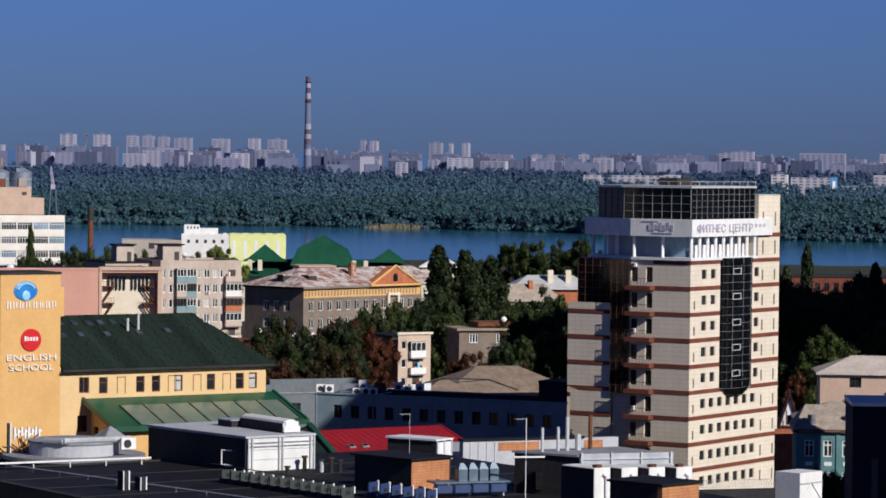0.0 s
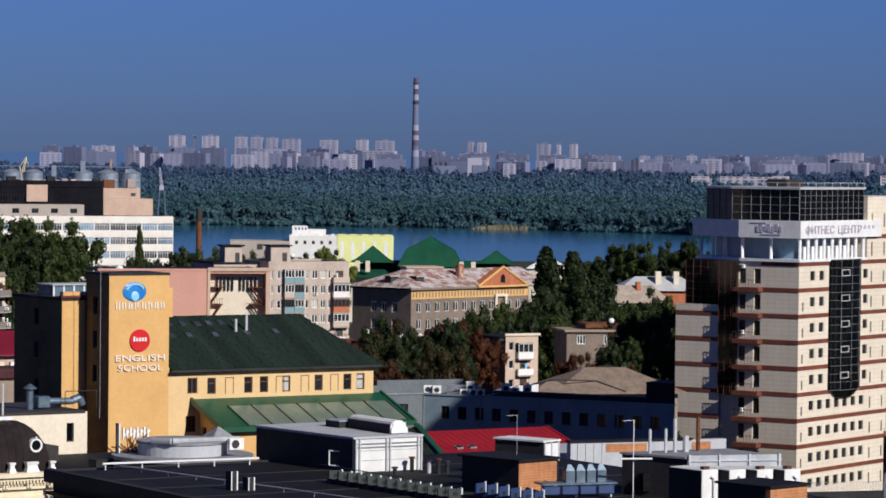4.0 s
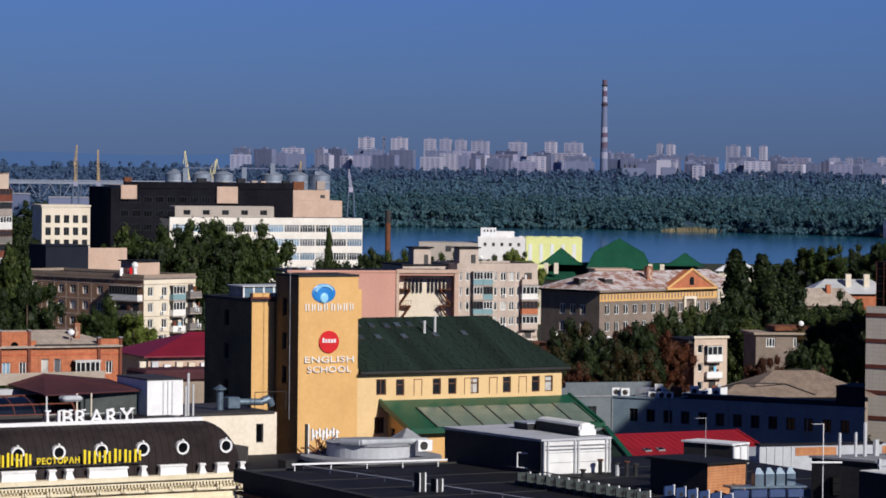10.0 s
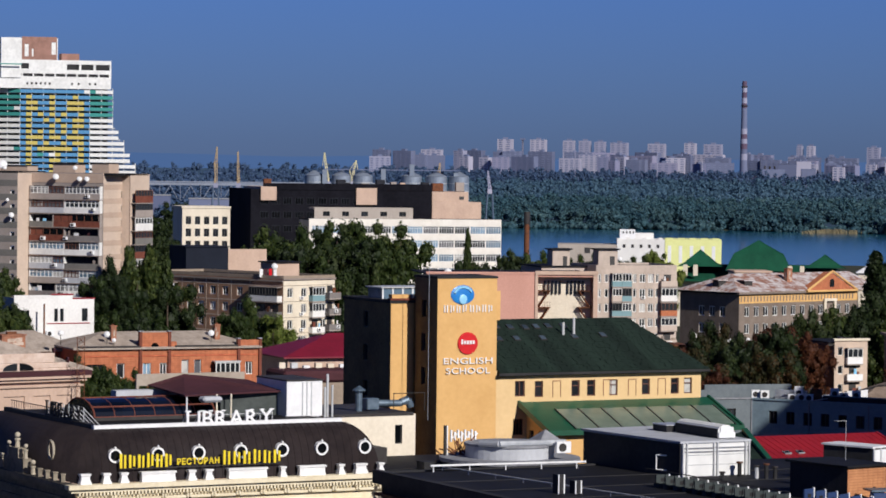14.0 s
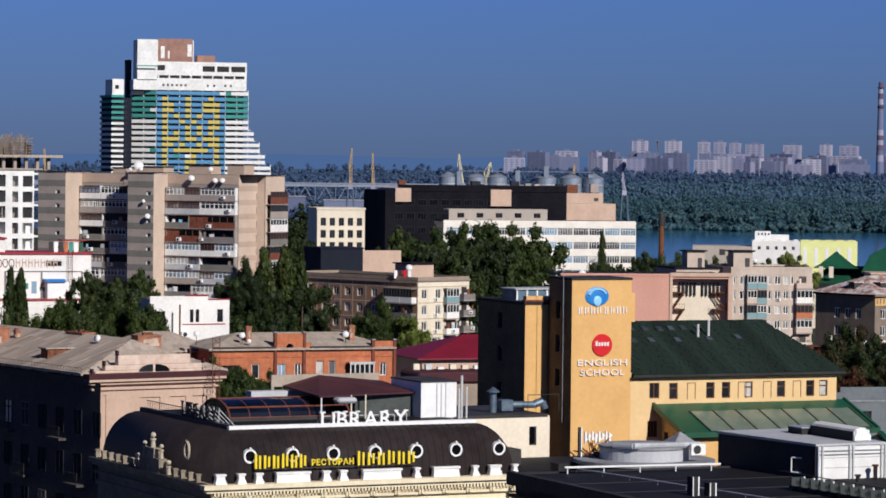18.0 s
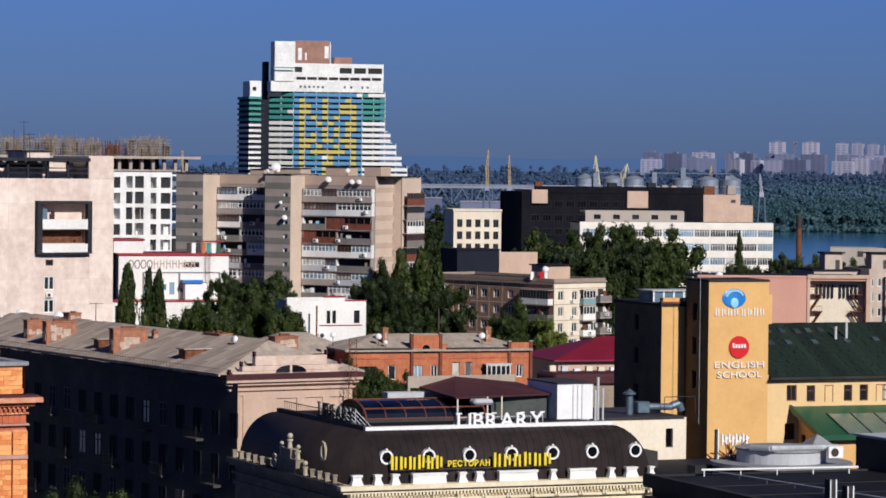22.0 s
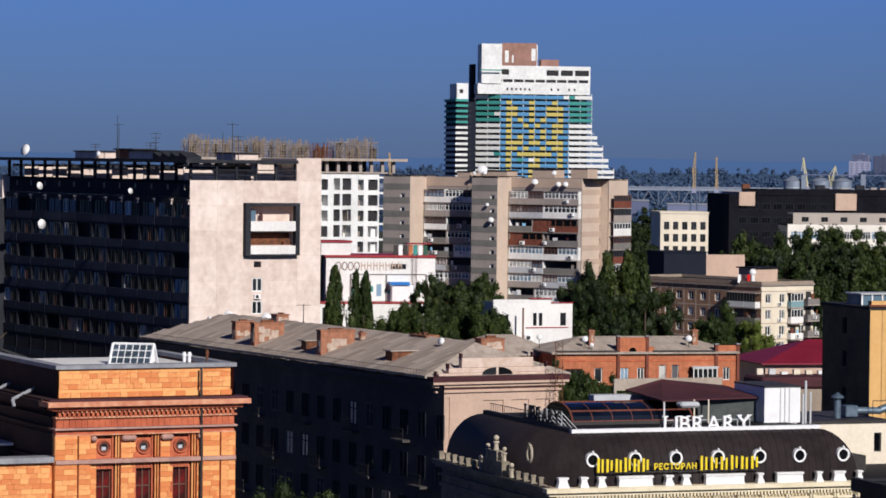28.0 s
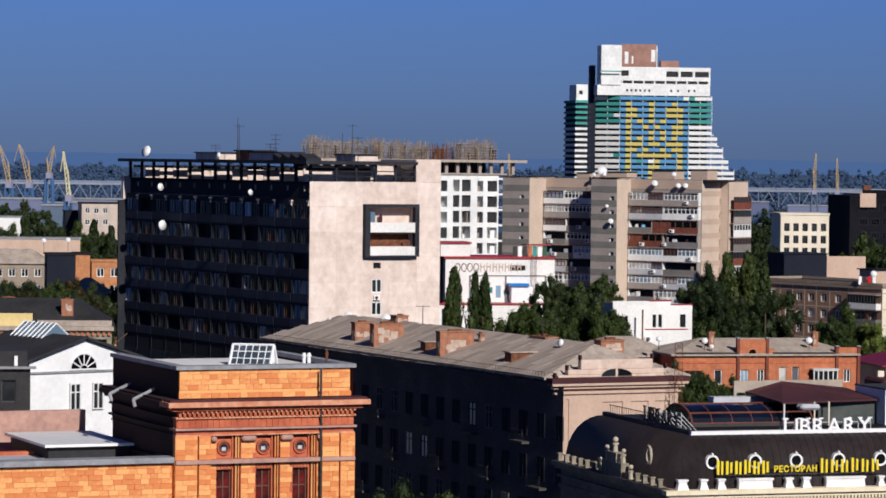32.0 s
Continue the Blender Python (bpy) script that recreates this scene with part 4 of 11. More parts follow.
shed = base("roof_shed", *local(rest, 12.7, 8.4)[:2], 27.0, "grey roof shed under a dark maroon awning", "shed", z=29.7)
M["buff_frame"] = mat("beige_painted_frame", (0.40, 0.34, 0.28), (0.30, 0.25, 0.2), 0.8, stain=0.4)
M["maroon"] = mat("maroon_awning", (0.075, 0.026, 0.032), (0.05, 0.018, 0.022), 0.8)
M["shed_sheet"] = mat("grey_green_shed_sheet", (0.075, 0.085, 0.08), (0.045, 0.052, 0.05), 0.8, stain=0.5)
block("wall", M["shed_sheet"], shed, 1.6, 6.0, 0, 5, 0, 1.75)
block("back_frame", M["buff_frame"], shed, -2.4, 6.1, 5.7, 5.9, 1.9, 2.75)
for x in (-2.4, 0.4, 3.2, 5.9):
    block("frame_post", M["buff_frame"], shed, x, x + 0.2, 5.7, 5.9, 0, 1.9)
bm = bmesh.new()
vs = [bm.verts.new(p) for p in ((-1.6, -1.0, 1.7), (6.2, -0.4, 1.8), (6.2, 5.5, 2.2), (1.2, 5.5, 2.7), (-1.6, 5.5, 2.0))]
lo = [bm.verts.new((v.co.x, v.co.y, v.co.z - 0.12)) for v in vs]
bm.faces.new(vs), bm.faces.new(lo[::-1])
for i in range(5):
    bm.faces.new((lo[i], lo[(i + 1) % 5], vs[(i + 1) % 5], vs[i]))
part("awning", bm, M["maroon"], shed, "dark maroon awning")
for x in (-1.4, 0.9, 2.0):
    bm = bmesh.new()
    tube(bm, (x, -0.9, 0), (x, -0.9, 1.7), 0.06, 6)
    part("post", bm, M["paint_white"] if x < 0 else M["cream"], shed)
block("duct", M["clad"], shed, -0.6, 0.9, -2.0, -1.0, 1.2, 1.6, bevel=0.15)
flues = base("flue_group", *local(rest, 22.4, 10.0)[:2], 27.0, "row of steel flue pipes on a roof", "flue pipes", z=29.3)
for x, y, h, r in ((0, 0, 2.1, 0.11), (0.45, 0.3, 2.5, 0.11), (0.9, 0, 2.2, 0.09), (1.3, 0.4, 3.1, 0.1), (1.6, 0.2, 2.3, 0.08), (-0.6, 0.4, 2.0, 0.14), (-1.0, 0.6, 3.0, 0.2)):
    bm = bmesh.new()
    tube(bm, (x, y, 0), (x, y, h), r, 10)
    part("pipe", bm, M["steel"], flues)
block("cabinet", M["cream"], flues, -1.6, -0.3, 0.6, 1.8, 0, 1.7)


# ---- the cream link between the restaurant and the school ----
link = base("link_building", *local(rest, 22.6, 12.0)[:2], 27.0, "low cream link building with a narrow dark door", "building")
facade(link, M["cream"], 9.2, 0, 29.2, [(7.5, 8.1, 27.0, 28.4, dict(cols=1, frame_m="frame_dark", glass_m="glass_black"))], FRONT())
block("body", M["cream"], link, 0.05, 9.15, 0.4, 9, 0, 29.1)
block("coping", M["iron"], link, -0.1, 9.0, -0.06, 9, 29.1, 29.3)
annex = base("dark_annex", *local(rest, 23.4, 1.5)[:2], 27.0, "dark flat-roofed annex behind a parapet", "building")
block("body", M["slate"], annex, 0, 13, 1.0, 10, 0, 26.0)
block("plinth", M["iron"], annex, -1.0, 3.2, 5, 9, 26.0, 27.3)
block("coping", M["tar"], annex, -0.1, 13.1, 0.9, 10.1, 26.0, 26.15)
duct = base("ventilation_duct", *local(link, 5.2, 1.6)[:2], 27.0, "galvanised ventilation duct with a capped cowl", "duct", z=29.3)
bm = bmesh.new()
tube(bm, (1.9, 0.8, 0.55), (4.0, 0.8, 0.5), 0.26, 12), tube(bm, (4.0, 0.8, 0.55), (4.6, 0.8, 0.75), 0.3, 12), tube(bm, (4.6, 0.8, 0.75), (4.85, 0.8, 0.2), 0.28, 12)
box(bm, 0.95, 1.95, 0.3, 1.2, 0.1, 0.95, 0.05)
part("trunk", bm, M["fan_metal"], duct)
bm = bmesh.new()
tube(bm, (0.5, 0.8, 0.0), (0.5, 0.8, 1.5), 0.26, 12), tube(bm, (0.5, 0.8, 1.5), (0.5, 0.8, 1.58), 0.5, 12), tube(bm, (0.5, 0.8, 1.58), (0.5, 0.8, 1.9), 0.5, 12, 0.04)
part("cowl", bm, M["fan_metal"], duct)
bm = bmesh.new()
tube(bm, (3.0, 0.0, 1.3), (5.6, 0.0, 1.3), 0.03, 4), tube(bm, (3.0, 0, 0), (3.0, 0, 1.3), 0.03, 4), tube(bm, (5.6, 0, 0), (5.6, 0, 1.3), 0.03, 4)
part("rail", bm, M["iron"], duct)


# ---- the concrete block of flats ----
flats = base("concrete_block_of_flats", -74.8, 367.5, 38.0, "weathered concrete block of flats with dark loggias and a rooftop canopy", "apartment block")
M["raw"] = mat("weathered_concrete", (0.79, 0.665, 0.59), (0.50, 0.385, 0.325), 0.9, 1.4, 0.42, spread=0.85, streak=0.35)
M["raw_panel"] = mat("concrete_panel", (0.82, 0.70, 0.63), (0.52, 0.41, 0.35), 0.9, 1.4, 0.42, spread=0.85, streak=0.35, each=0.14)
# dark parts, and the shade of the long facade put into colour
M["dark_shade"] = mat("dark_shade_concrete", (0.034, 0.035, 0.044), (0.018, 0.020, 0.026), 0.9, stain=0.25, streak=0.4)
W, L = 17.3, 54.0
facade(flats, M["raw"], W, 0, 45.35, [(8.2, 9.6, 32.35, 34.0, dict(cols=2, bar=0.14)), (8.2, 9.6, 29.7, 31.3, dict(cols=2, bar=0.14)), (8.4, 9.4, 35.2, 35.9, dict(cols=1, frame_m="frame_brown")), (7.6, 13.9, 40.6, 42.4, dict(deep=1.0)), (7.6, 13.9, 37.8, 39.3, dict(deep=1.0))], FRONT(), 0.2, label="pale blind end wall with stained panels")
cooler(flats, FRONT() @ pose(8.4, 0, 31.5))
fr = hang("loggia", None, flats, label="boxed double loggia in a dark frame")
for d in ((6.95, 7.6, 36.6, 42.75), (13.55, 14.1, 36.6, 42.75), (7.6, 13.55, 42.4, 42.75), (7.6, 13.55, 36.55, 36.75)):
    block("surround", M["dark_shade"], fr, d[0], d[1], -0.75, 0, d[2], d[3])
for z0, z1 in ((39.45, 40.6), (36.75, 37.75)):
    block("parapet", M["white"], fr, 7.6, 13.55, -0.7, -0.55, z0, z1)
block("laundry", M["maroon"], fr, 9.3, 9.7, 0.3, 0.4, 40.6, 41.6)
block("laundry", M["glass_blue"], fr, 8.0, 8.7, 0.2, 0.3, 40.6, 41.9)
block("laundry", M["rust"], fr, 12.4, 13.3, 0.2, 0.3, 37.8, 38.5)
block("back_panel", M["rust"], fr, 7.6, 13.5, 0.85, 0.95, 37.8, 39.2)
# panel colour darkened and blued for the shaded facade
M["loggia_panel"] = mat("shaded_blue_panel", (0.034, 0.041, 0.064), (0.020, 0.025, 0.040), 0.85, stain=0.5, each=0.6)
holes = []
rng = random.Random(11)
for k in range(6):
    z = 40.05 - 2.94 * k
    for i in range(12):
        x = 0.4 + i * 4.5
        g = rng.choice(("glass", "glass_blue", "glass")) if k < 3 else rng.choice(("glass", "curtain", "glass_blue", "glass"))
        if rng.random() < 0.25:
            holes.append((x, x + 3.9, z + 0.95, z + 2.6, dict(deep=0.9)))
        else:
            holes.append((x, x + 1.9, z + 0.95, z + 2.6, dict(deep=0.22, cols=2, frame_m=rng.choice(("frame_dark", "frame_brown", "frame_dark", "frame_dark", "frame_dark", "frame_white")), glass_m=g)))
            holes.append((x + 2.1, x + 3.9, z + 0.95, z + 2.6, dict(deep=0.15, cols=3, frame_m=rng.choice(("frame_dark", "frame_dark", "frame_dark", "frame_brown")), glass_m=rng.choice(("glass", "glass", "glass_blue") if k < 3 else ("glass", "glass", "glass", "curtain")))))
facade(flats, M["dark_shade"], L, 0, 43.3, holes, LEFT(L), 1.0, label="shaded long facade full of loggias")
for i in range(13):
    block("fin", M["dark_shade"], flats, -0.04, 0.0, i * 4.5 - 0.08, i * 4.5 + 0.08, 8, 43.2)
    # heads pale as caught by the sun, against the darkened fins
    block("fin_head", M["raw"], flats, -0.22, -0.05, i * 4.5 - 0.07, i * 4.5 + 0.07, 42.5, 42.95)
    block("fin_cap", M["raw"], flats, -0.3, -0.05, i * 4.5 - 0.28, i * 4.5 + 0.28, 42.95, 43.12)
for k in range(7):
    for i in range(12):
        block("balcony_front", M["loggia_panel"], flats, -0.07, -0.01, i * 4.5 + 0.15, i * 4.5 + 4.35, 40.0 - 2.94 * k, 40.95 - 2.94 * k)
facade(flats, M["dark_shade"], L, 43.3, 45.3, [], LEFT(L, 0.5))
for i in range(12):
    block("vent_slot", M["concrete"], flats, 0.4, 0.5, 2.2 + i * 4.4, 2.4 + i * 4.4, 44.2, 44.8)
block("roof", M["tar"], flats, 0.5, W, 0.25, L, 45.0, 45.3)
block("end_fin", M["dark_shade"], flats, -1.0, 0.0, L - 0.3, L, 8, 42.3)
block("end_pier", M["raw"], flats, -0.5, 0.6, L - 0.7, L, 42.5, 45.5)
block("canopy", M["dark_shade"], flats, -0.8, 0.6, -0.6, L + 0.5, 47.35, 47.75, label="flat rooftop canopy of open beams")
for x0, x1, y0, y1 in ((12.8, 13.9, -0.6, L + 0.5), (0.6, 12.8, -0.6, 0.9), (0.6, 12.8, L - 1, L + 0.5), (4.6, 10.2, 0.9, L - 1)):
    block("canopy_beam", M["dark_shade"], flats, x0, x1, y0, y1, 47.35, 47.75)
for i in range(22):
    block("canopy_slat", M["dark_shade"], flats, 0.6, 4.6, 2.6 + i * 2.35, 3.0 + i * 2.35, 47.4, 47.7)
for i in range(11):
    block("cross_wall", M["raw"], flats, 1.2, 4.4, 6.0 + i * 4.4, 6.15 + i * 4.4, 45.3, 46.7)
for c0, c1, rows in ((0.06, 3.5, range(9)), (3.56, 6.9, range(9)), (14.16, 17.24, range(9)), (6.98, 10.5, (0, 1, 2)), (10.56, 14.1, (0, 1, 2, 3, 4))):
    for r in rows:
        z = 18.9 + r * 2.94
        block("wall_panel", M["raw_panel"], flats, c0, c1, -0.02, 0.005, z + 0.04, min(z + 2.9, 45.3))
block("stair_head", M["raw"], flats, 14.0, W, 0.0, 9, 45.3, 48.0)
block("canopy_wall", M["raw"], flats, 9.0, 9.3, 2, L - 4, 45.3, 47.0)
block("canopy_wall", M["raw"], flats, 1.0, 14.0, 3.6, 3.8, 45.3, 47.2)
for i in range(15):
    block("post", M["dark_shade"], flats, 0.3, 0.6, 0.6 + i * 3.75, 0.9 + i * 3.75, 45.3, 47.4)
for i in range(26):
    block("lattice", M["dark_shade"], flats, 0.5, 9.0, 2.0 + i * 2.0, 2.25 + i * 2.0, 46.6, 46.9)
for i in range(5):
    block("post", M["dark_shade"], flats, 3.4 + i * 2.6, 3.65 + i * 2.6, 0.1, 0.35, 45.3, 47.4)
for k in (45.9, 46.5):
    block("rail", M["dark_shade"], flats, 0.3, 13.9, 0.1, 0.2, k, k + 0.12)
facade(flats, M["raw"], L, 0, 45.3, [], RIGHT(W))
for x, y, z, w, l, h in ((6, 20, 47.75, 3, 9, 0.9), (6, 38, 47.75, 2.5, 7, 0.8), (9, 6, 47.75, 3, 5, 0.7)):
    rh = base("roof_hatch_house", *local(flats, x, y)[:2], 38.0, "small weathered hatch house on a flat roof", "roof hatch", "roof hatch houses", z=z)
    block("wall", M["raw"], rh, 0, w, 0, l, 0, h)
    block("lid", M["dark_shade"], rh, -0.2, w + 0.2, -0.2, l + 0.2, h, h + 0.15)
red_h = base("brick_hatch_house", *local(flats, 7, 30)[:2], 38.0, "red brick hatch house with a sloping lid", "roof hatch", z=47.75)
block("wall", M["brick"], red_h, 0, 3, 0, 5, 0, 1.1)
block("lid", M["dark_shade"], red_h, -0.2, 3.2, -0.3, 5.3, 1.1, 1.25)
for i in range(4):
    v = base("ridged_vent", *local(flats, 5, 11 + i * 2.4)[:2], 38.0, "dark slanted roof vent", "vent", "slanted roof vents", z=47.75)
    bm = bmesh.new()
    pts = [(0, 0, 0), (2, 0, 0), (2, 2, 0), (0, 2, 0), (0, 0, 0.25), (2, 0, 0.25), (2, 2, 0.85), (0, 2, 0.85)]
    q = [bm.verts.new(p) for p in pts]
    for f in ((0, 1, 5, 4), (1, 2, 6, 5), (2, 3, 7, 6), (3, 0, 4, 7), (4, 5, 6, 7), (3, 2, 1, 0)):
        bm.faces.new([q[j] for j in f])
    part("hood", bm, M["dark_shade"], v)


def mast(x, y, z, h, arms=3, label="thin steel aerial mast on a roof"):
    e = base("aerial_mast", x, y, 30, label, "aerial", "roof aerials", z=z)
    bm = bmesh.new()
    tube(bm, (0, 0, -0.2), (0, 0, h), 0.05, 6, 0.03)
    part("pole", bm, M["iron"], e)
    for i in range(arms):
        bm = bmesh.new()
        zz = h * (0.95 - 0.16 * i)
        tube(bm, (-0.7 + 0.1 * i, 0, zz), (0.7 - 0.1 * i, 0, zz), 0.025, 4)
        part("crossarm", bm, M["iron"], e)
    return e


for y, h, a in ((24, 2.2, 2), (33.5, 5.5, 0), (33, 4.6, 1), (40, 2.0, 2), (22.5, 3.4, 4), (2.0, 4.5, 1), (4.5, 3.4, 0), (0.5, 3.0, 2)):
    p = local(flats, 6.5, y)
    mast(p.x, p.y, 47.6, h, a)
for (y, z, r, x, tl) in ((49.5, 48.7, 0.95, 1.0, 20), (39.6, 44.2, 0.6, -1.3, 10), (13.2, 43.9, 0.45, -1.3, 10), (38.7, 39.4, 0.8, -1.4, 5), (29.5, 48.3, 0.45, 2.0, 20)):
    p = local(flats, x, y)
    dish(p.x, p.y, z, r, -30 if x > 0 else 55, tl, drop=1.0 if x > 0 else 0.5)


# ---- the grey stone-fronted house with the long roof ----
GT = 35.0
gray = base("apartment_house", -32.4, 260.0, GT, "long stuccoed apartment house with a weathered sheet roof", "apartment house")
M["buff"] = mat("buff_stucco", (0.56, 0.405, 0.315), (0.47, 0.335, 0.26), 0.85, stain=0.35, streak=0.3)
# courtyard side: its shade put into a darker render
M["shaded_render"] = mat("shade_dark_render", (0.095, 0.085, 0.082), (0.055, 0.05, 0.05), 0.9, stain=0.2, streak=0.5)
W, L = 11.4, 58.0
RE, RR, RL = 30.45, 2.4, 60.0
M["sheet_piece"] = mat("felt_roof_sheet", (0.47, 0.385, 0.325), (0.29, 0.235, 0.195), 0.9, 2.0, 0.5, spread=0.8, each=0.35)
facade(gray, M["buff"], W, 0, 29.9, [(0.9, 1.2, 22.0, 28.7, dict(deep=0.1)), (4.3, 6.2, 25.2, 28.4, dict(deep=0.12)), (7.0, 8.6, 25.2, 28.4, dict(deep=0.12)), (9.2, 10.6, 25.2, 28.4, dict(deep=0.12))], FRONT(), 0.12)
for z, h, p in ((29.8, 0.22, 0.65), (29.55, 0.25, 0.4), (29.1, 0.15, 0.2)):
    strip(gray, M["buff"], "cornice", W + 2 * p, z, h, FRONT(-p), p, 0.2)
block("cornice_sheet", M["maroon"], gray, -0.7, W + 0.7, -0.7, 0.4, 30.02, 30.42)
M["flaking"] = mat("flaking_pale_stucco", (0.66, 0.53, 0.45), (0.50, 0.36, 0.28), 0.9, 2.5, 0.9, spread=0.6)
for d in ((0.3, 11.1, 30.4, 30.62), (1.2, 10.4, 30.62, 31.05), (2.4, 9.1, 31.05, 31.85)):
    block("attic_gable", M["flaking"], gray, d[0], d[1], 0.2, 0.8, d[2], d[3], bevel=0.05)
for x, z in ((1.2, 31.05), (2.4, 31.85), (0.1, 30.42), (9.1, 31.85), (10.4, 31.05)):
    block("finial_stub", M["maroon"], gray, x - 0.08, x + 0.08, 0.25, 0.6, z, z + 0.4)
for s in (-1, 1):
    bm = bmesh.new()
    c = [bm.verts.new((5.7 + s * 0.12, 0.14, 30.5))] + [bm.verts.new((5.7 + s * (0.12 + 1.3 * math.cos(a)), 0.14, 30.5 + 0.58 * math.sin(a))) for a in [math.pi / 2 * i / 6 for i in range(7)]]
    bm.faces.new(c)
    r = bmesh.ops.extrude_face_region(bm, geom=bm.faces[:])
    bmesh.ops.translate(bm, vec=(0, 0.06, 0), verts=[v for v in r["geom"] if isinstance(v, bmesh.types.BMVert)])
    bmesh.ops.recalc_face_normals(bm, faces=bm.faces)
    part("lunette", bm, M["glass_black"] if s > 0 else M["glass"], gray)
holes = []
rng = random.Random(5)
for k in range(4):
    z = 25.4 - 3.55 * k
    for i in range(19):
        holes.append((1.2 + i * 3.15, 2.6 + i * 3.15, z, z + 2.0, dict(cols=2, transom=1.4, frame_m=rng.choice(("dark_shade", "dark_shade", "dark_shade", "dark_shade", "grey")), glass_m=rng.choice(("dull_glass", "dull_glass", "dull_glass", "dull_glass", "curtain")))))
M["dull_glass"] = mat("dusty_dark_glass", (0.020, 0.022, 0.028), (0.012, 0.013, 0.018), 0.75, 1.0, 0.5, bump=0.0)
facade(gray, M["shaded_render"], L, 0, 29.8, holes, LEFT(L), 0.07, label="shaded courtyard front")
for k in range(4):
    for i in range(1, 19, 3):
        j = (i + k) % 19
        z = 25.0 - 3.55 * k
        bl = block("balcony", M["shaded_render"], gray, -0.7, 0, L - (3.0 + j * 3.15), L - (0.6 + j * 3.15), z - 0.3, z - 0.1)
        bm = bmesh.new()
        for n in range(9):
            box(bm, -0.7, -0.67, L - 3.0 - j * 3.15 + n * 0.3, L - 2.97 - j * 3.15 + n * 0.3, z - 0.1, z + 0.85)
        box(bm, -0.71, -0.65, L - 3.0 - j * 3.15, L - 0.6 - j * 3.15, z + 0.8, z + 0.86)
        part("railing", bm, M["iron"], bl, kind="stuff")
strip(gray, M["shaded_render"], "eaves_board", L + 0.8, 29.6, 0.5, LEFT(L + 0.4, 0, 0), 0.65, 0.2)
bm = bmesh.new()
hip(bm, 0, 12.2, 1.4, RL, RE, RE + RR, (0.6, 0.8), 0.75, 0.2, "y")
groof = part("roof", bm, M["asbestos"], gray, "weathered grey-brown sheet roof")
rng = random.Random(15)
tilt = math.degrees(math.atan2(RR, 6.85))
bm = bmesh.new()
box(bm, 0, 1, 0.01, 0.99, 0, 0.03)
SHEET = mesh_of(bm, "roof_sheet", M["sheet_piece"])
for i in range(int((RL - 0.6) / 1.15)):      # overlapping felt sheets, some lifted
    y = 1.0 + i * 1.15
    s = min(1.0, (y - 0.3) / 4.4, (RL + 0.3 - y) / 5.6)
    u = -0.02
    while u < 7.3 * s - 0.5:
        w = min(rng.uniform(1.2, 3.4), 7.3 * s - u)
        lift = rng.choice((0.0, 0.0, 0.0, 0.4, 0.9))
        hang("roof_sheet", SHEET, groof, pose(-0.75, y, RE + 0.012 + 0.006 * (i % 2), 0, -tilt, 0) @ pose(u, 0, 0.012 * rng.random(), lift * 0.5, -lift, rng.uniform(-0.6, 0.6)) @ Matrix.Diagonal((w, 1.16, 1, 1)))
        u += w
bm = bmesh.new()
for i in range(int(RL / 0.52)):
    y = 1.0 + i * 0.52
    tube(bm, (-0.55, y, RE + 0.1), (-0.55, y, RE + 0.42), 0.014, 4)
tube(bm, (-0.55, 1.0, RE + 0.42), (-0.55, RL, RE + 0.42), 0.018, 4)
part("snow_guard", bm, M["iron"], groof, kind="stuff")
bm = bmesh.new()
for i in range(30):      # torn gutter metal hanging off the eaves
    y = rng.uniform(1, RL)
    tube(bm, (-0.8, y, RE - 0.1), (-0.85, y + rng.uniform(0.6, 2.4), RE - rng.uniform(0.05, 0.35)), 0.05, 4)
part("torn_gutter", bm, M["iron"], groof, kind="stuff")
GCH = [(1.95, 42.3, 1.9, 0.9, 2.1), (1.8, 36.6, 3.0, 0.9, 2.3), (1.85, 22.5, 3.3, 0.9, 2.35), (4.1, 21.8, 0.5, 0.5, 1.3), (6.1, 43.1, 1.2, 1.4, 1.2), (6.3, 14.3, 1.2, 3.0, 0.85), (7.6, 5.0, 2.2, 1.2, 1.5)]
for x, y, w, l, h in GCH:
    p = local(gray, x, y)
    chimney_stack(p.x, p.y, RE + RR * (1 - abs(x - 6.1) / 6.85) - 0.3, w, l, h - 0.45, GT)
for x, y, w in ((1.7, 26.8, 1.0), (1.8, 10.4, 1.2)):
    p = local(gray, x, y)
    dm = base("roof_dormer", p.x, p.y, GT, "small dark dormer hatch on a sheet roof", "dormer", "roof dormers", z=RE + RR * (1 - abs(x - 6.1) / 6.85))
    block("cheek", M["rust"], dm, -0.9, 0.9, -w / 2, w / 2, -0.5, 0.55)
    block("lid", M["asbestos"], dm, -1.1, 2.4, -w / 2 - 0.15, w / 2 + 0.15, 0.55, 0.65)
for x, y, z, r in ((6.1, 54.8, 32.75, 0.55), (6.3, 46.5, 32.9, 0.6), (4.6, 56.0, 32.3, 0.35), (4.6, 8.0, 32.8, 0.4)):
    p = local(gray, x, y)
    dish(p.x, p.y, z, r, 10 if r > 0.5 else -30, 20, "white satellite dish on a roof ridge")
for y, h in ((38, 1.8), (29, 1.7), (14, 1.6)):
    p = local(gray, 6.1, y)
    mast(p.x, p.y, RE + RR - 0.1, h, 1)
lat = base("lattice_mast", *local(gray, 10.2, -1.5)[:2], GT, "thin dark lattice mast before a stucco wall", "mast")
bm = bmesh.new()
for i in range(24):
    z = 20 + i * 0.55
    for a, b in (((0, 0), (0.7, 0)), ((0.7, 0), (0.35, 0.6)), ((0.35, 0.6), (0, 0))):
        tube(bm, (*a, z), (*b, z + 0.55), 0.02, 4)
        tube(bm, (*a, z), (*a, z + 0.55), 0.03, 4)
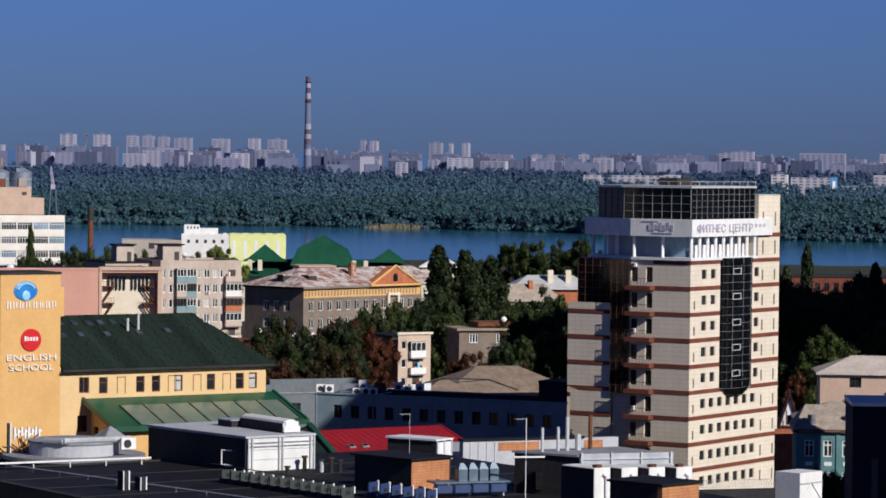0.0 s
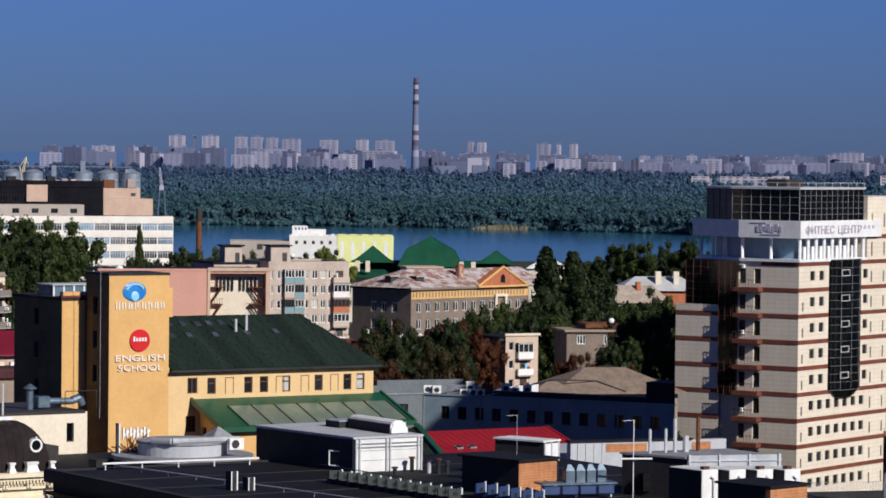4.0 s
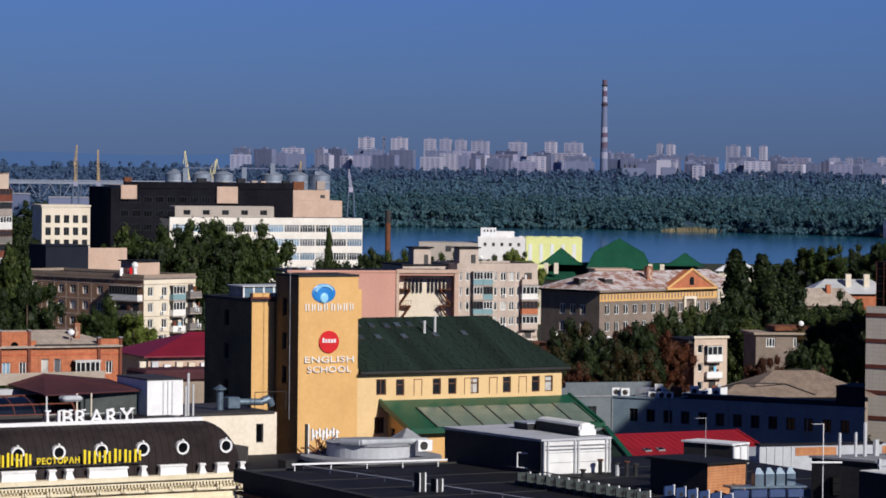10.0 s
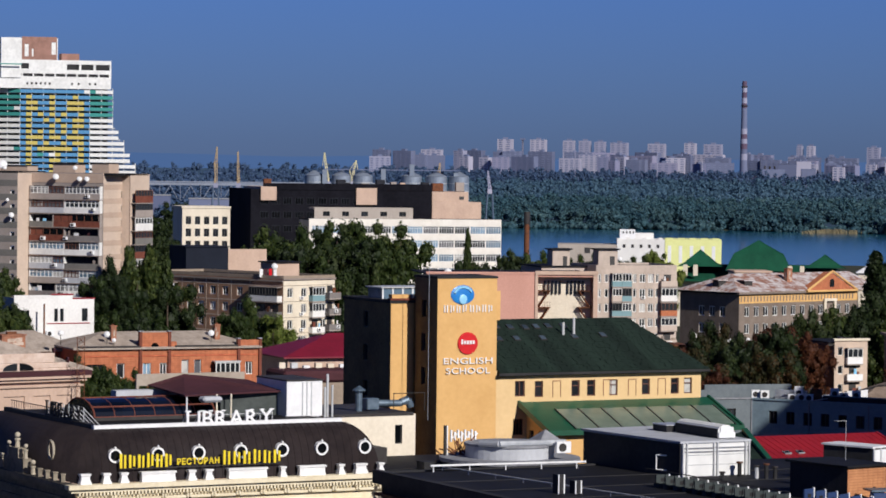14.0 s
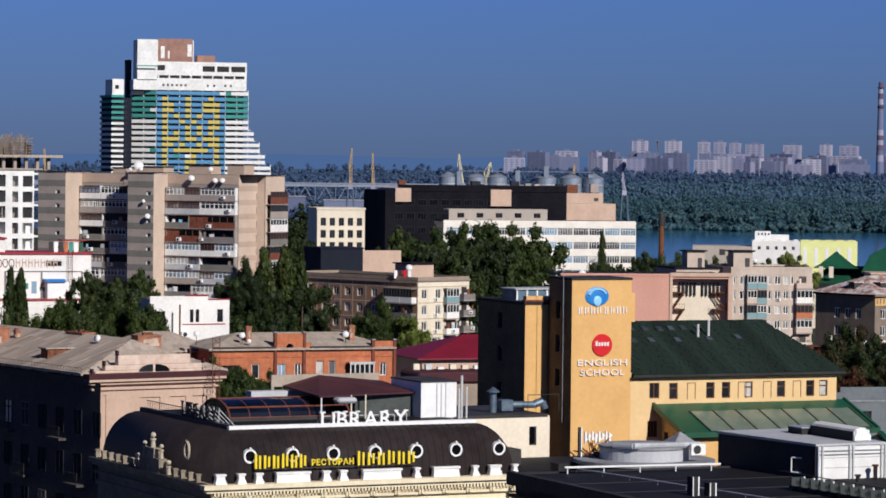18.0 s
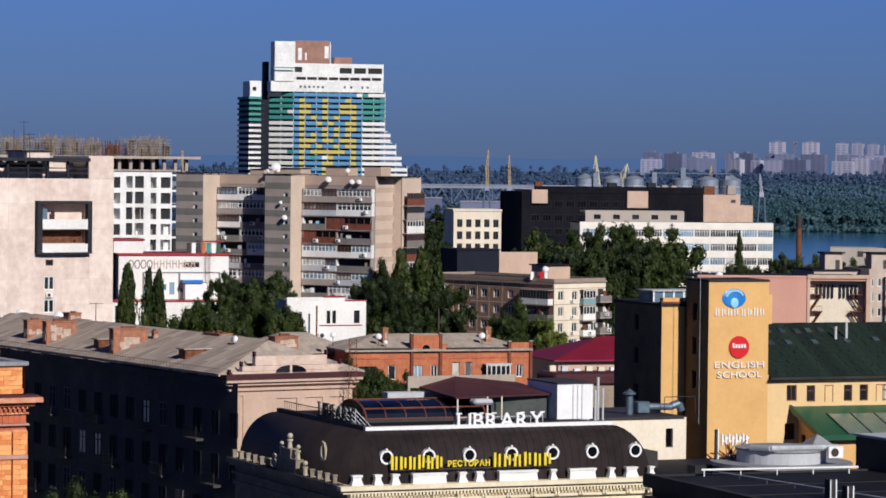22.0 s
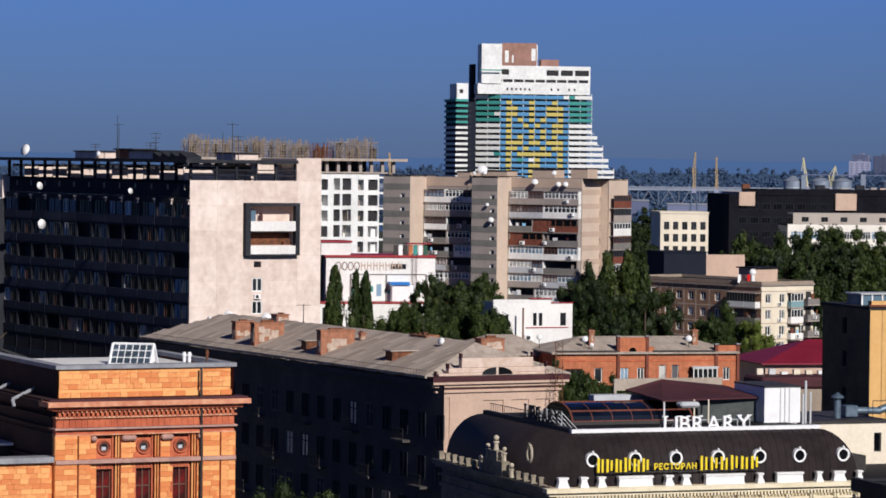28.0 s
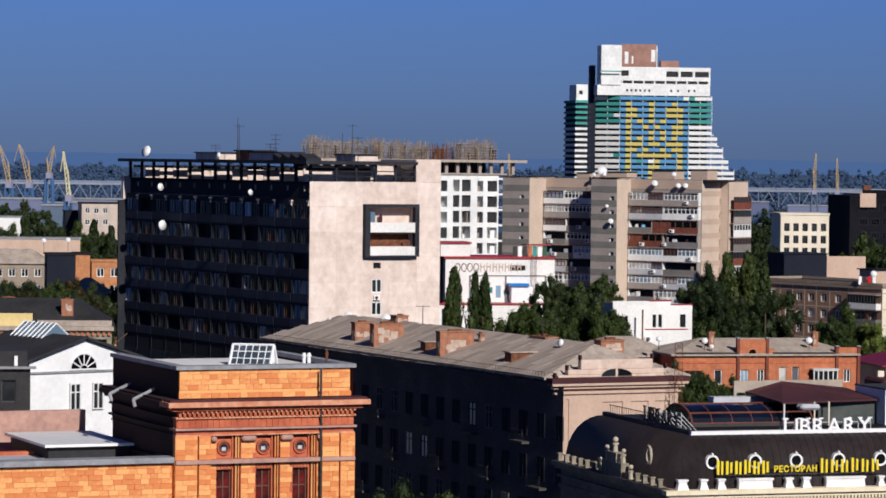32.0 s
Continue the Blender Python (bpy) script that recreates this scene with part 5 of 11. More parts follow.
box(bm, 0.1, 0.5, 0.05, 0.45, 0, 20)
part("lattice", bm, M["rust"], lat)


# ---- the orange stone corner pavilion ----
pav = base("corner_pavilion", -42.5, 172.9, 32.0, "orange and red stone pavilion with a heavy cornice and round windows", "building")
W, L = 10.35, 12.0
WR = dict(cols=2, frame_m="frame_brown", bar=0.08, glass_m="glass_red", transom=1.15)
M["glass_red"] = mat("red_curtained_glass", (0.16, 0.012, 0.012), (0.015, 0.008, 0.008), 0.15, 0.8, 0.9, bump=0.0)
WX = (2.35, 4.66, 6.84)
holes = [(x, x + 0.9, 28.6, 30.75, WR) for x in WX] + [(x, x + 0.9, 31.35, 32.64, dict(deep=0.42)) for x in WX]
for x in WX:
    holes += [(x + 0.98, x + 1.4, z0, z1, dict(deep=0.32)) for z0, z1 in ((26.0, 31.1), (31.33, 32.64))]
facade(pav, M["red_stone"], W, 0, 34.2, holes, FRONT(0, 0.12), 0.35)
# left flank: shade put into a darker stone colour
M["shaded_stone"] = mat("shade_dark_stone", (0.040, 0.020, 0.017), (0.022, 0.012, 0.011), 0.9, stain=0.5, streak=0.4)
facade(pav, M["shaded_stone"], L, 0, 36.3, [], LEFT(L))
facade(pav, M["red_stone"], L, 0, 36.3, [], RIGHT(W))
block("wall", M["red_stone"], pav, 0.6, W - 0.6, 0.6, L, 0, 34.4)
for x in (2.8, 5.11, 7.29):
    block("window_panel", M["red_stone"], pav, x - 0.44, x + 0.44, 0.22, 0.5, 31.36, 32.42)
    e = hang("round_window", None, pav, pose(x, 0.2, 31.95), "round window in a moulded red stone ring")
    for r0, r1, y, nm, mm in ((0.44, 0.34, -0.12, "ring", "red_stone"), (0.33, 0.21, -0.04, "inner_ring", "band")):
        bm = bmesh.new()
        n = 24
        ro = [[bm.verts.new((r * math.cos(2 * math.pi * i / n), yy, r * math.sin(2 * math.pi * i / n))) for i in range(n)] for r, yy in ((r0, 0.1), (r0 - 0.03, y), (r1, y), (r1, 0.1))]
        for p, q in zip(ro, ro[1:]):
            for i in range(n):
                bm.faces.new((p[i], p[(i + 1) % n], q[(i + 1) % n], q[i]))
        bmesh.ops.recalc_face_normals(bm, faces=bm.faces)
        part(nm, bm, M[mm], e)
    bm = bmesh.new()
    tube(bm, (0, 0.06, 0), (0, 0.005, 0), 0.215, 22)
    part("pane", bm, M["glass"], e)
    block("blind", M["clad"], e, -0.12, 0.12, -0.004, 0.004, -0.17, 0.02)
    for i in range(5):
        block("drop", M["red_stone"], pav, x - 0.42 + i * 0.2, x - 0.36 + i * 0.2, 0.06, 0.14, 30.82, 30.98)
for x in WX:
    for dx, w in ((1.08, 0.09), (1.24, 0.08)):
        for z0, z1 in ((26, 31.08), (31.35, 32.62)):
            block("colonnette", M["orange"], pav, x + dx, x + dx + w, 0.06, 0.4, z0, z1, bevel=0.03)
M["pink_grey"] = mat("weathered_pink_stone", (0.50, 0.30, 0.24), (0.34, 0.20, 0.17), 0.85, stain=0.8)
M["buff_edge"] = mat("buff_cornice_stone", (0.68, 0.36, 0.22), (0.48, 0.16, 0.09), 0.85, 2.5, stain=0.9)
for x0, x1 in ((2.0, 2.32), (3.77, 4.62), (6.08, 6.80), (8.26, 8.46)):
    block("capital", M["pink_grey"], pav, x0, x1, -0.17, 0.2, 32.3, 32.6, bevel=0.09)
LAY = [(-0.1, W + 0.1, 0.24, 31.1, 31.32, "stringcourse", "pink_grey"), (-0.08, W + 0.08, 0.1, 32.64, 32.72, "moulding", "buff_edge"), (-0.05, W + 0.05, 0.03, 32.72, 32.97, "plain_band", "red_stone"),
       (-0.16, W + 0.16, 0.27, 32.97, 33.08, "moulding", "pink_grey"), (-0.04, W + 0.04, 0.06, 33.08, 33.6, "frieze", "red_stone"), (-0.14, W + 0.14, 0.24, 33.6, 33.7, "moulding", "buff_edge"),
       (-0.4, W + 0.4, 0.52, 34.06, 34.28, "soffit_band", "red_stone"), (-0.75, W + 0.75, 0.85, 34.28, 34.56, "cornice", "buff_edge"), (-0.62, W + 0.62, 0.7, 34.56, 34.68, "cornice_sheet", "maroon")]
M["stone_grey"] = mat("weathered_coping", (0.30, 0.31, 0.33), (0.20, 0.20, 0.22), 0.7, stain=0.8)
for a, b, p, z0, z1, nm, mm in LAY:
    block(nm, M[mm], pav, a, b, -p, 0.5, z0, z1)
    block(nm, M["shaded_stone"], pav, -p, 0.5, 0.5, L, z0, z1)
for i in range(38):
    x = 0.02 + i * 0.273
    block("dentil", M["red_stone"], pav, x, x + 0.15, -0.3, -0.02, 33.7, 34.06)
    block("dentil_tip", M["buff_edge"], pav, x + 0.16, x + 0.26, -0.42, -0.02, 33.92, 34.06)
for i in range(30):
    block("frieze_block", M["red_stone"], pav, 0.02 + i * 0.345, 0.33 + i * 0.345, -0.1, 0.0, 33.1, 33.58)
for x0, x1 in ((-0.12, 1.17), (1.25, 1.95), (8.5, 9.52), (9.6, 10.47)):
    block("corner_pier", M["orange"], pav, x0, x1, -0.1, 0.3, 0, 32.64)
block("parapet", M["orange"], pav, 0.15, W - 0.15, 0.1, 0.6, 34.7, 36.3)
block("coping", M["stone_grey"], pav, -0.1, W + 0.15, -0.12, 0.75, 36.3, 36.52)
block("coping", M["stone_grey"], pav, -0.12, 0.6, 0.75, L + 0.2, 36.3, 36.52)
block("coping", M["stone_grey"], pav, W - 0.5, W + 0.15, 0.75, L + 0.2, 36.3, 36.52)
block("roof", M["white"], pav, 0.5, W - 0.4, 0.7, L, 36.0, 36.15, label="pale sheet roof")
bm = bmesh.new()
tube(bm, (8.3, -0.35, 34.2), (8.3, -0.35, 36.3), 0.07, 6), tube(bm, (8.3, -0.35, 34.25), (8.4, -0.2, 33.2), 0.07, 6), tube(bm, (8.4, -0.2, 33.2), (8.4, -0.2, 20), 0.07, 6)
part("downpipe", bm, M["iron"], pav)
for y in (4.0, 8.5):
    bm = bmesh.new()
    tube(bm, (0.0, y, 35.0), (-1.2, y + 0.2, 34.4), 0.1, 8), tube(bm, (-1.2, y + 0.2, 34.4), (-1.15, y, 34.0), 0.1, 8)
    part("spout", bm, M["stone_grey"], pav)
# white glazed ridge light and stub pipes on the roof
lantern = base("roof_light", *local(pav, 4.9, 5.6)[:2], -2.0, "white-framed ridge roof light", "skylight", z=36.15)
bm = bmesh.new()
for x in (0.0, 2.4):                      # two stout end trestles
    for s in (-1, 1):
        tube(bm, (x, 1 + s * 0.85, 0), (x, 1, 1.15), 0.085, 5)
for i in range(1, 6):
    x = i * 2.4 / 6
    for s in (-1, 1):
        tube(bm, (x, 1 + s * 0.85, 0), (x, 1, 1.15), 0.03, 4)
for y, z, r in ((0.15, 0.03, 0.06), (1.85, 0.03, 0.06), (1.0, 1.15, 0.07), (0.43, 0.4, 0.03), (0.72, 0.78, 0.03)):
    tube(bm, (0.0, y, z), (2.4, y, z), r, 5)
part("frame", bm, M["paint_white"], lantern)
bm = bmesh.new()
bm.faces.new([bm.verts.new(p) for p in ((0.0, 0.15, 0), (2.4, 0.15, 0), (2.4, 1, 1.12), (0.0, 1, 1.12))])
part("glazing", bm, M["glass_roof"], lantern)
for i, (x, y, h, w) in enumerate(((6.6, 6, 1.25, 0.12), (7.9, 6.5, 1.1, 0.12), (8.9, 4, 0.8, 0.1), (9.2, 4, 0.8, 0.1), (9.9, 3, 1.0, 0.08))):
    v = base("vent_pipe", *local(pav, x, y)[:2], 32.0, "short white vent pipe on a roof", "vent pipe", "roof vent pipes", z=36.1)
    bm = bmesh.new()
    tube(bm, (0, 0, 0), (0, 0, h), w, 8)
    part("pipe", bm, M["paint_white"] if i < 4 else M["rust"], v)
    bm = bmesh.new()
    tube(bm, (0, 0, h * 0.75), (0, 0, h * 0.85), w * 1.5, 8)
    part("collar", bm, M["paint_white"] if i < 4 else M["rust"], v)
# the lower wing and the roofs behind it
wing = base("pavilion_wing", -42.5, 172.9, 32.0, "lower orange stone wing with a grey coping", "building")
block("wall", M["orange"], wing, -24, -0.02, 0.35, 1.2, 0, 31.2)
block("coping", M["stone_grey"], wing, -24, 0.6, 0.0, 1.3, 31.2, 31.5)
block("roof", M["clad"], wing, -24, -0.05, 1.3, 11, 30.6, 30.8, label="pale sheet roof")
block("wall", M["red_stone"], wing, -24, -0.05, 10.9, 11.5, 0, 31.0)
block("penthouse", M["slate"], wing, -5.0, -0.05, 8.0, 16, 30.8, 31.5)
block("penthouse_roof", M["paint_white"], wing, -5.3, -0.05, 7.6, 16.3, 31.5, 31.65)
block("vent_shaft", M["brick"], wing, -9.6, -8.7, 9.2, 10.2, 30.8, 31.6)
back = base("buff_wall", *local(wing, -26, 17.5)[:2], 32.0, "long buff garden wall with a rough top", "wall")
block("wall", M["pink_grey"], back, 0, 26, 0, 0.5, 0, 32.8)
block("body", M["buff"], back, 0, 26, 0.5, 9, 0, 32.0)

# blocks of stone on the pavilion and its wing
rng = random.Random(8)
STONE = []
for i in range(6):
    bm = bmesh.new()
    w = (0.42, 0.5, 0.56, 0.62, 0.7, 0.78)[i]
    box(bm, 0.005, w - 0.005, -0.02 - 0.005 * (i % 3), 0.02, 0.005, 0.28, 0.006)
    STONE.append((w, mesh_of(bm, "stone_block", M["orange"])))


def courses(parent, x0, x1, z0, z1, y, step=0.285):
    z = z0
    while z + step <= z1 + 0.02:
        x = x0
        while x < x1 - 0.2:
            w, me = rng.choice(STONE)
            if x + w > x1:
                w, me = min(STONE, key=lambda s: abs(s[0] - (x1 - x)))
            sx = min(1.0, (x1 - x) / w)
            hang("stone_block", me, parent, Matrix.Translation((x, y, z)) @ Matrix.Diagonal((sx, 1, step / 0.285, 1)))
            x += w
        z += step


courses(pav, 0.15, W - 0.15, 35.18, 36.3, 0.08)
courses(pav, 0.1, W - 0.1, 34.72, 35.05, 0.02, 0.3)
for x0, x1, y in ((-0.1, 1.16, -0.11), (1.26, 1.94, -0.11), (1.97, 2.33, 0.1), (3.77, 4.62, 0.1), (6.08, 6.8, 0.1), (8.26, 8.48, 0.1), (8.51, 9.51, -0.11), (9.61, 10.45, -0.11)):
    courses(pav, x0, x1, 28.8, 31.1, y)
    courses(pav, x0, x1, 31.33, 32.32 if y > 0 else 32.62, y)
courses(wing, -11.5, -0.15, 28.9, 31.18, 0.33)


# ---- the staggered block of flats ----
M["stripe_a"] = mat("grey_panel", (0.36, 0.31, 0.28), (0.285, 0.245, 0.22), 0.9, stain=0.3)
M["stripe_b"] = mat("greenish_panel", (0.195, 0.185, 0.17), (0.15, 0.142, 0.13), 0.9, stain=0.3)
M["stripe_d"] = mat("dun_panel", (0.30, 0.25, 0.22), (0.22, 0.185, 0.165), 0.9, stain=0.3)
M["stripe_c"] = mat("salmon_panel", (0.50, 0.38, 0.30), (0.43, 0.32, 0.25), 0.9, stain=0.3)
M["panel"] = mat("cream_panel", (0.60, 0.475, 0.38), (0.51, 0.40, 0.32), 0.9, stain=0.3)
slab = base("staggered_block_of_flats", -56.8, 496.8, -26.5, "tall staggered block of flats with striped panels and glazed loggias", "apartment block")
SH = 2.13
rng = random.Random(21)
for x0, x1, wx in ((-16.6, -11.5, -13.4), (0.0, 4.7, 3.35)):
    facade(slab, M["stripe_a"], x1 - x0, 0, 45.5, [(wx - x0, wx - x0 + 0.85, 42.0 - SH * k - 0.75, 42.0 - SH * k + 0.7, dict(cols=1, bar=0.16)) for k in range(9)], FRONT(x0))
    facade(slab, M["panel"], 7.0, 0, 45.5, [], RIGHT(x1))
    facade(slab, M["stripe_a"], 7.0, 0, 45.5, [], LEFT(7.0, x0))
    for k in range(10):
        strip(slab, M["stripe_b"], "panel_band", x1 - x0 - 0.02, 43.3 - SH * k, 0.95, FRONT(x0 + 0.01), 0.03)
    block("roof", M["tar"], slab, x0, x1, 0, 8, 45.3, 45.6)
STYLE = {False: ("ww", "ww", "wd", "dw", "dw", "wd", "ww", "dw", "ww"), True: ("ww", "ww", "db", "bd", "ww", "wd", "ww", "dw", "ww")}
for x0, x1 in ((-11.5, 0.0), (4.7, 17.5)):
    w, back = x1 - x0, 4.6 if x0 < 0 else 4.0
    facade(slab, M["stripe_a"], w, 0, 45.4, [], FRONT(x0, back))
    strip(slab, M["stripe_c"], "attic_band", w, 43.9, 1.4, FRONT(x0, back), 0.05)
    for k in range(9):
        z = 42.35 - SH * k
        lg = hang("loggia", None, slab, pose(x0 + 0.15, back, z), "row of glazed loggias")
        block("floor_slab", M["stripe_d"], lg, 0, w - 0.3, -1.05, 0, -1.08, -0.95)
        # dark back puts the loggia's shade into colour
        block("recess_back", M["dark_shade"], lg, 0, w - 0.3, -0.12, -0.06, -0.95, 1.05)
        cutx = (w - 0.3) * rng.choice((0.34, 0.38, 0.5))
        for s, (a, b) in zip(STYLE[x0 > 0][k], ((0.0, cutx - 0.1), (cutx + 0.12, w - 0.3))):
            block("parapet", M[{"w": rng.choice(("stripe_a", "stripe_a", "clad", "white")), "d": rng.choice(("stripe_b", "grey")), "b": "band"}[s]], lg, a, b, -0.9, -0.8, -0.95, -0.1)
            if s == "w":
                c = a
                while c < b - 0.5:       # each flat has its own glazing
                    e = min(b, c + rng.uniform(2.2, 4.4))
                    e = b if b - e < 0.8 else e
                    window(lg, pose(c, -0.84, -0.1), e - c, 1.05, max(3, int((e - c) / 0.62)), 1, rng.choice(("frame_white", "frame_white", "frame_white", "frame_brown")), rng.choice(("glass", "glass_blue", "curtain", "curtain")), 0.09, transom=0.72)
                    c = e
            elif s == "b":
                window(lg, pose(a, -0.84, -0.1), b - a, 1.05, max(4, int((b - a) / 1.2)), 1, "frame_brown", "glass_black", 0.11)
                block("brown_panel", M["band"], lg, a + 0.1, a + (b - a) * 0.4, -0.8, -0.74, -0.1, 0.9)
            else:
                for i in range(rng.choice((1, 2, 3))):
                    u = rng.uniform(a + 0.2, b - 1.2)
                    block("laundry", M[rng.choice(("paint_white", "clad", "maroon", "pale_blue", "stripe_d"))], lg, u, u + rng.uniform(0.3, 0.9), -0.78, -0.74, -0.1, rng.uniform(0.3, 0.7))
            block("awning", M[rng.choice(("stripe_d", "grey", "rust"))], lg, a, b, -1.0, -0.75, 0.95, 1.02) if rng.random() < 0.5 else None
        for q in (0, cutx - 0.1, w - 0.5):
            block("pier", M["stripe_a" if rng.random() < 0.6 else "white"], lg, q, q + 0.2, -0.86, 0, -0.95, 1.05)
        for i in range(rng.choice((1, 1, 2, 2))):
            cooler(lg, pose(rng.uniform(0.5, w - 1.6), -0.92, rng.uniform(-0.9, -0.55)), rng.choice((0.7, 0.8)))
holes = [(5.2, 6.0, 42.0 - SH * k - 0.75, 42.0 - SH * k + 0.7, dict(cols=1, bar=0.16)) for k in range(9)]
facade(slab, M["panel"], 7.1, 0, 45.4, holes, RIGHT(17.5, 4.0))
for k in range(9):
    strip(slab, M["stripe_c"], "panel_band", 7.0, 42.9 - SH * k, 0.8, RIGHT(17.5, 4.0), 0.03)
facade(slab, M["panel"], 5.8, 0, 45.3, [], RIGHT(19.0, 9.4))
block("wall", M["panel"], slab, 17.4, 18.9, 9.5, 15.1, 0, 45.2)
for k in range(8):
    lg = hang("balcony", None, slab, RIGHT(19.0, 9.4) @ pose(0.2, 0, 41.8 - SH * k), "small glazed balcony")
    block("parapet", M[("band", "stripe_a", "white", "stripe_b")[k % 4]], lg, 0, 5.2, -0.9, -0.8, -0.9, 0.1)
    window(lg, pose(0, -0.86, 0.1), 5.2, 0.95, 6, 1, ("frame_brown", "frame_dark", "frame_white")[k % 3], "glass", 0.1)
    block("floor_slab", M["stripe_a"], lg, 0, 5.3, -0.9, 0, -1.02, -0.9)
block("roof", M["tar"], slab, -16.5, 19.0, 7.2, 15, 45.1, 45.4)
block("roof", M["tar"], slab, 4.6, 19.0, 4.1, 7.2, 45.1, 45.4)
block("wall", M["stripe_a"], slab, -16.4, 17.3, 7.3, 14.9, 0, 45.1)
block("wall", M["stripe_a"], slab, 4.6, 17.3, 4.3, 7.3, 0, 45.1)
block("wall", M["stripe_a"], slab, -11.6, 0.1, 4.9, 7.3, 0, 45.1)
block("roof", M["tar"], slab, -11.5, 0.0, 4.7, 7.2, 45.1, 45.4)
for x, y, w, h in ((6, 8, 4, 1.3), (-3, 7, 5, 1.0), (13, 8, 3, 1.5), (-8, 8, 2.5, 0.8)):
    e = base("roof_hatch_house", *local(slab, x, y)[:2], -26.5, "small rendered hatch house on a flat roof", "roof hatch", "roof hatch houses", z=45.4)
    block("wall", M["stripe_c"], e, 0, w, 0, 3, 0, h)
    block("lid", M["tar"], e, -0.15, w + 0.15, -0.15, 3.15, h, h + 0.12)
for x, y, z, r in ((-0.4, 3.6, 46.6, 0.95), (0.3, 3.2, 46.1, 0.4), (-1.6, 3.3, 46.0, 0.36), (-4.5, 7.6, 46.0, 0.34), (9.5, 3.2, 44.8, 0.6), (13.6, 3.4, 44.5, 0.5), (14.9, 3.4, 44.5, 0.5), (4.0, -0.6, 38.9, 0.52), (3.2, -0.5, 41.2, 0.34), (12.2, 4.4, 46.2, 0.45)):
    p = local(slab, x, y)
    dish(p.x, p.y, z, r, 14, 25, drop=1.2 if z > 45.5 else 0.35)

# ---- the unfinished riverside hotel ----
M["navy"] = mat("slate_blue_cladding", (0.011, 0.015, 0.027), (0.007, 0.010, 0.019), 0.8, stain=0.2)
hotel = base("unfinished_hotel", -162.6, 1440.9, 14.4, "unfinished hotel tower painted teal, blue and yellow", "hotel")
for k, c in (("teal", (0.055, 0.30, 0.27)), ("sky_blue", (0.10, 0.29, 0.52)), ("gold", (0.60, 0.49, 0.14)), ("chalk", (0.82, 0.82, 0.80))):
    M[k] = mat(k + "_paint", c, tuple(v * 0.75 for v in c), 0.7, 0.8, 0.12)
M["raw_brick"] = mat("raw_pinkish_brick", (0.36, 0.20, 0.16), (0.25, 0.14, 0.11), 0.9, stain=0.3)
ART = ["wwttbbbbbbbbbbbbtwww", "ttttbybbbybbbybbtttt", "ttttbyybbybbyyybtttt", "ttttbyybbybbyyybtttt", "ttttbybybybybyybtttt", "wwwwbybbybybbyybwwww", "wwwwbybbbybybyybwwww", "wwwwbybybybybybbwwww", "wwwwbyyybyybyyybwwww", "wwwwbyybybbybyybwwww", "wwwwbybyyyyyybybwwww", "wwwwbybbbyybbbybwwww", "wwwwbybbbyybbbybwwww", "wwwwbybbbybbbbybwwww"]
paint = random.Random(31)
PAINT = {"t": "teal", "b": "sky_blue", "y": "gold", "w": "chalk"}
FH = 2.56
bm = bmesh.new()
prism(bm, [(10.6, 1.6), (50, 1.6), (50, 22), (1, 22), (1, 7.4)], 20, 78)
part("core", bm, M["dark_shade"], hotel)
for k in range(22):
    z = 76.0 - FH * k
    right = 52.0 + (0 if k < 6 else (k - 5) * 1.15)
    cols = "".join(c if paint.random() < 0.95 else {"b": "wbty", "y": "bwy", "w": "wwt", "t": "ttw"}[c][paint.randrange({"b": 4, "y": 3, "w": 3, "t": 3}[c])] for c in ART[min(k, 13)])
    bm = bmesh.new()
    prism(bm, [(10.4, 0.4), (right, 0.4), (right, 20), (0, 20), (0, 6.4)], z - 0.35, z)
    fl = part("floor_slab", bm, M["chalk"], hotel)
    w = 2.6
    cols += "w" * int((right - 52) / w + 0.5)
    for i, c in enumerate(cols):
        key = ("front", c, round(w, 2))
        if key not in SHARED:
            b2 = bmesh.new()
            box(b2, 0, w - 0.06, 0, 0.18, 0, 1.5)
            SHARED[key] = mesh_of(b2, "balcony_panel", M[PAINT[c]])
        hang("balcony_panel", SHARED[key], fl, pose(i * w, 0.0, z - 0.1) if i > 3 else pose(i * w, (4 - i) * 1.5, z - 0.1, 0, 0, -30) @ Matrix.Diagonal((1.155, 1, 1, 1)))
    for i in range(0, len(cols) + 1, 2):
        y = max(0, 4 - i) * 1.5
        block("pier", M["chalk"], fl, i * w - 0.12, i * w + 0.12, y + 0.4, y + 1.6, z, z + FH - 0.35)
facade(hotel, M["chalk"], 51.0, 77.9, 82.5, [(x, x + 0.9, 79.6, 80.6) for x in (13, 15, 17, 19, 21, 23, 33, 36, 41, 43.5)], FRONT(0), 1.0)
block("wall", M["chalk"], hotel, 0.3, 50.8, 1.2, 20, 77.9, 82.4)
facade(hotel, M["chalk"], 45.5, 82.5, 90.4, [(1.5, 8.5, 86.6, 89.0), (25.5, 31.0, 86.3, 88.8), (32, 37.5, 86.3, 88.8), (38.5, 44.8, 86.3, 88.8)] + [(1.0 + 4.9 * i, 5.3 + 4.9 * i, 83.2, 84.5) for i in range(9)], FRONT(5.6), 3.0)
facade(hotel, M["chalk"], 15, 82.5, 90.4, [(1, 7, 86.3, 88.8), (8, 14, 86.3, 88.8)], RIGHT(51.1), 2.0)
block("roof", M["chalk"], hotel, 5.7, 51.0, 0.1, 15, 90.2, 90.6)
facade(hotel, M["chalk"], 9.0, 82.5, 100.3, [], FRONT(1.6, -0.6))
block("wall", M["chalk"], hotel, 1.65, 27.0, 0.5, 13, 82.4, 100.2, label="white lift tower")
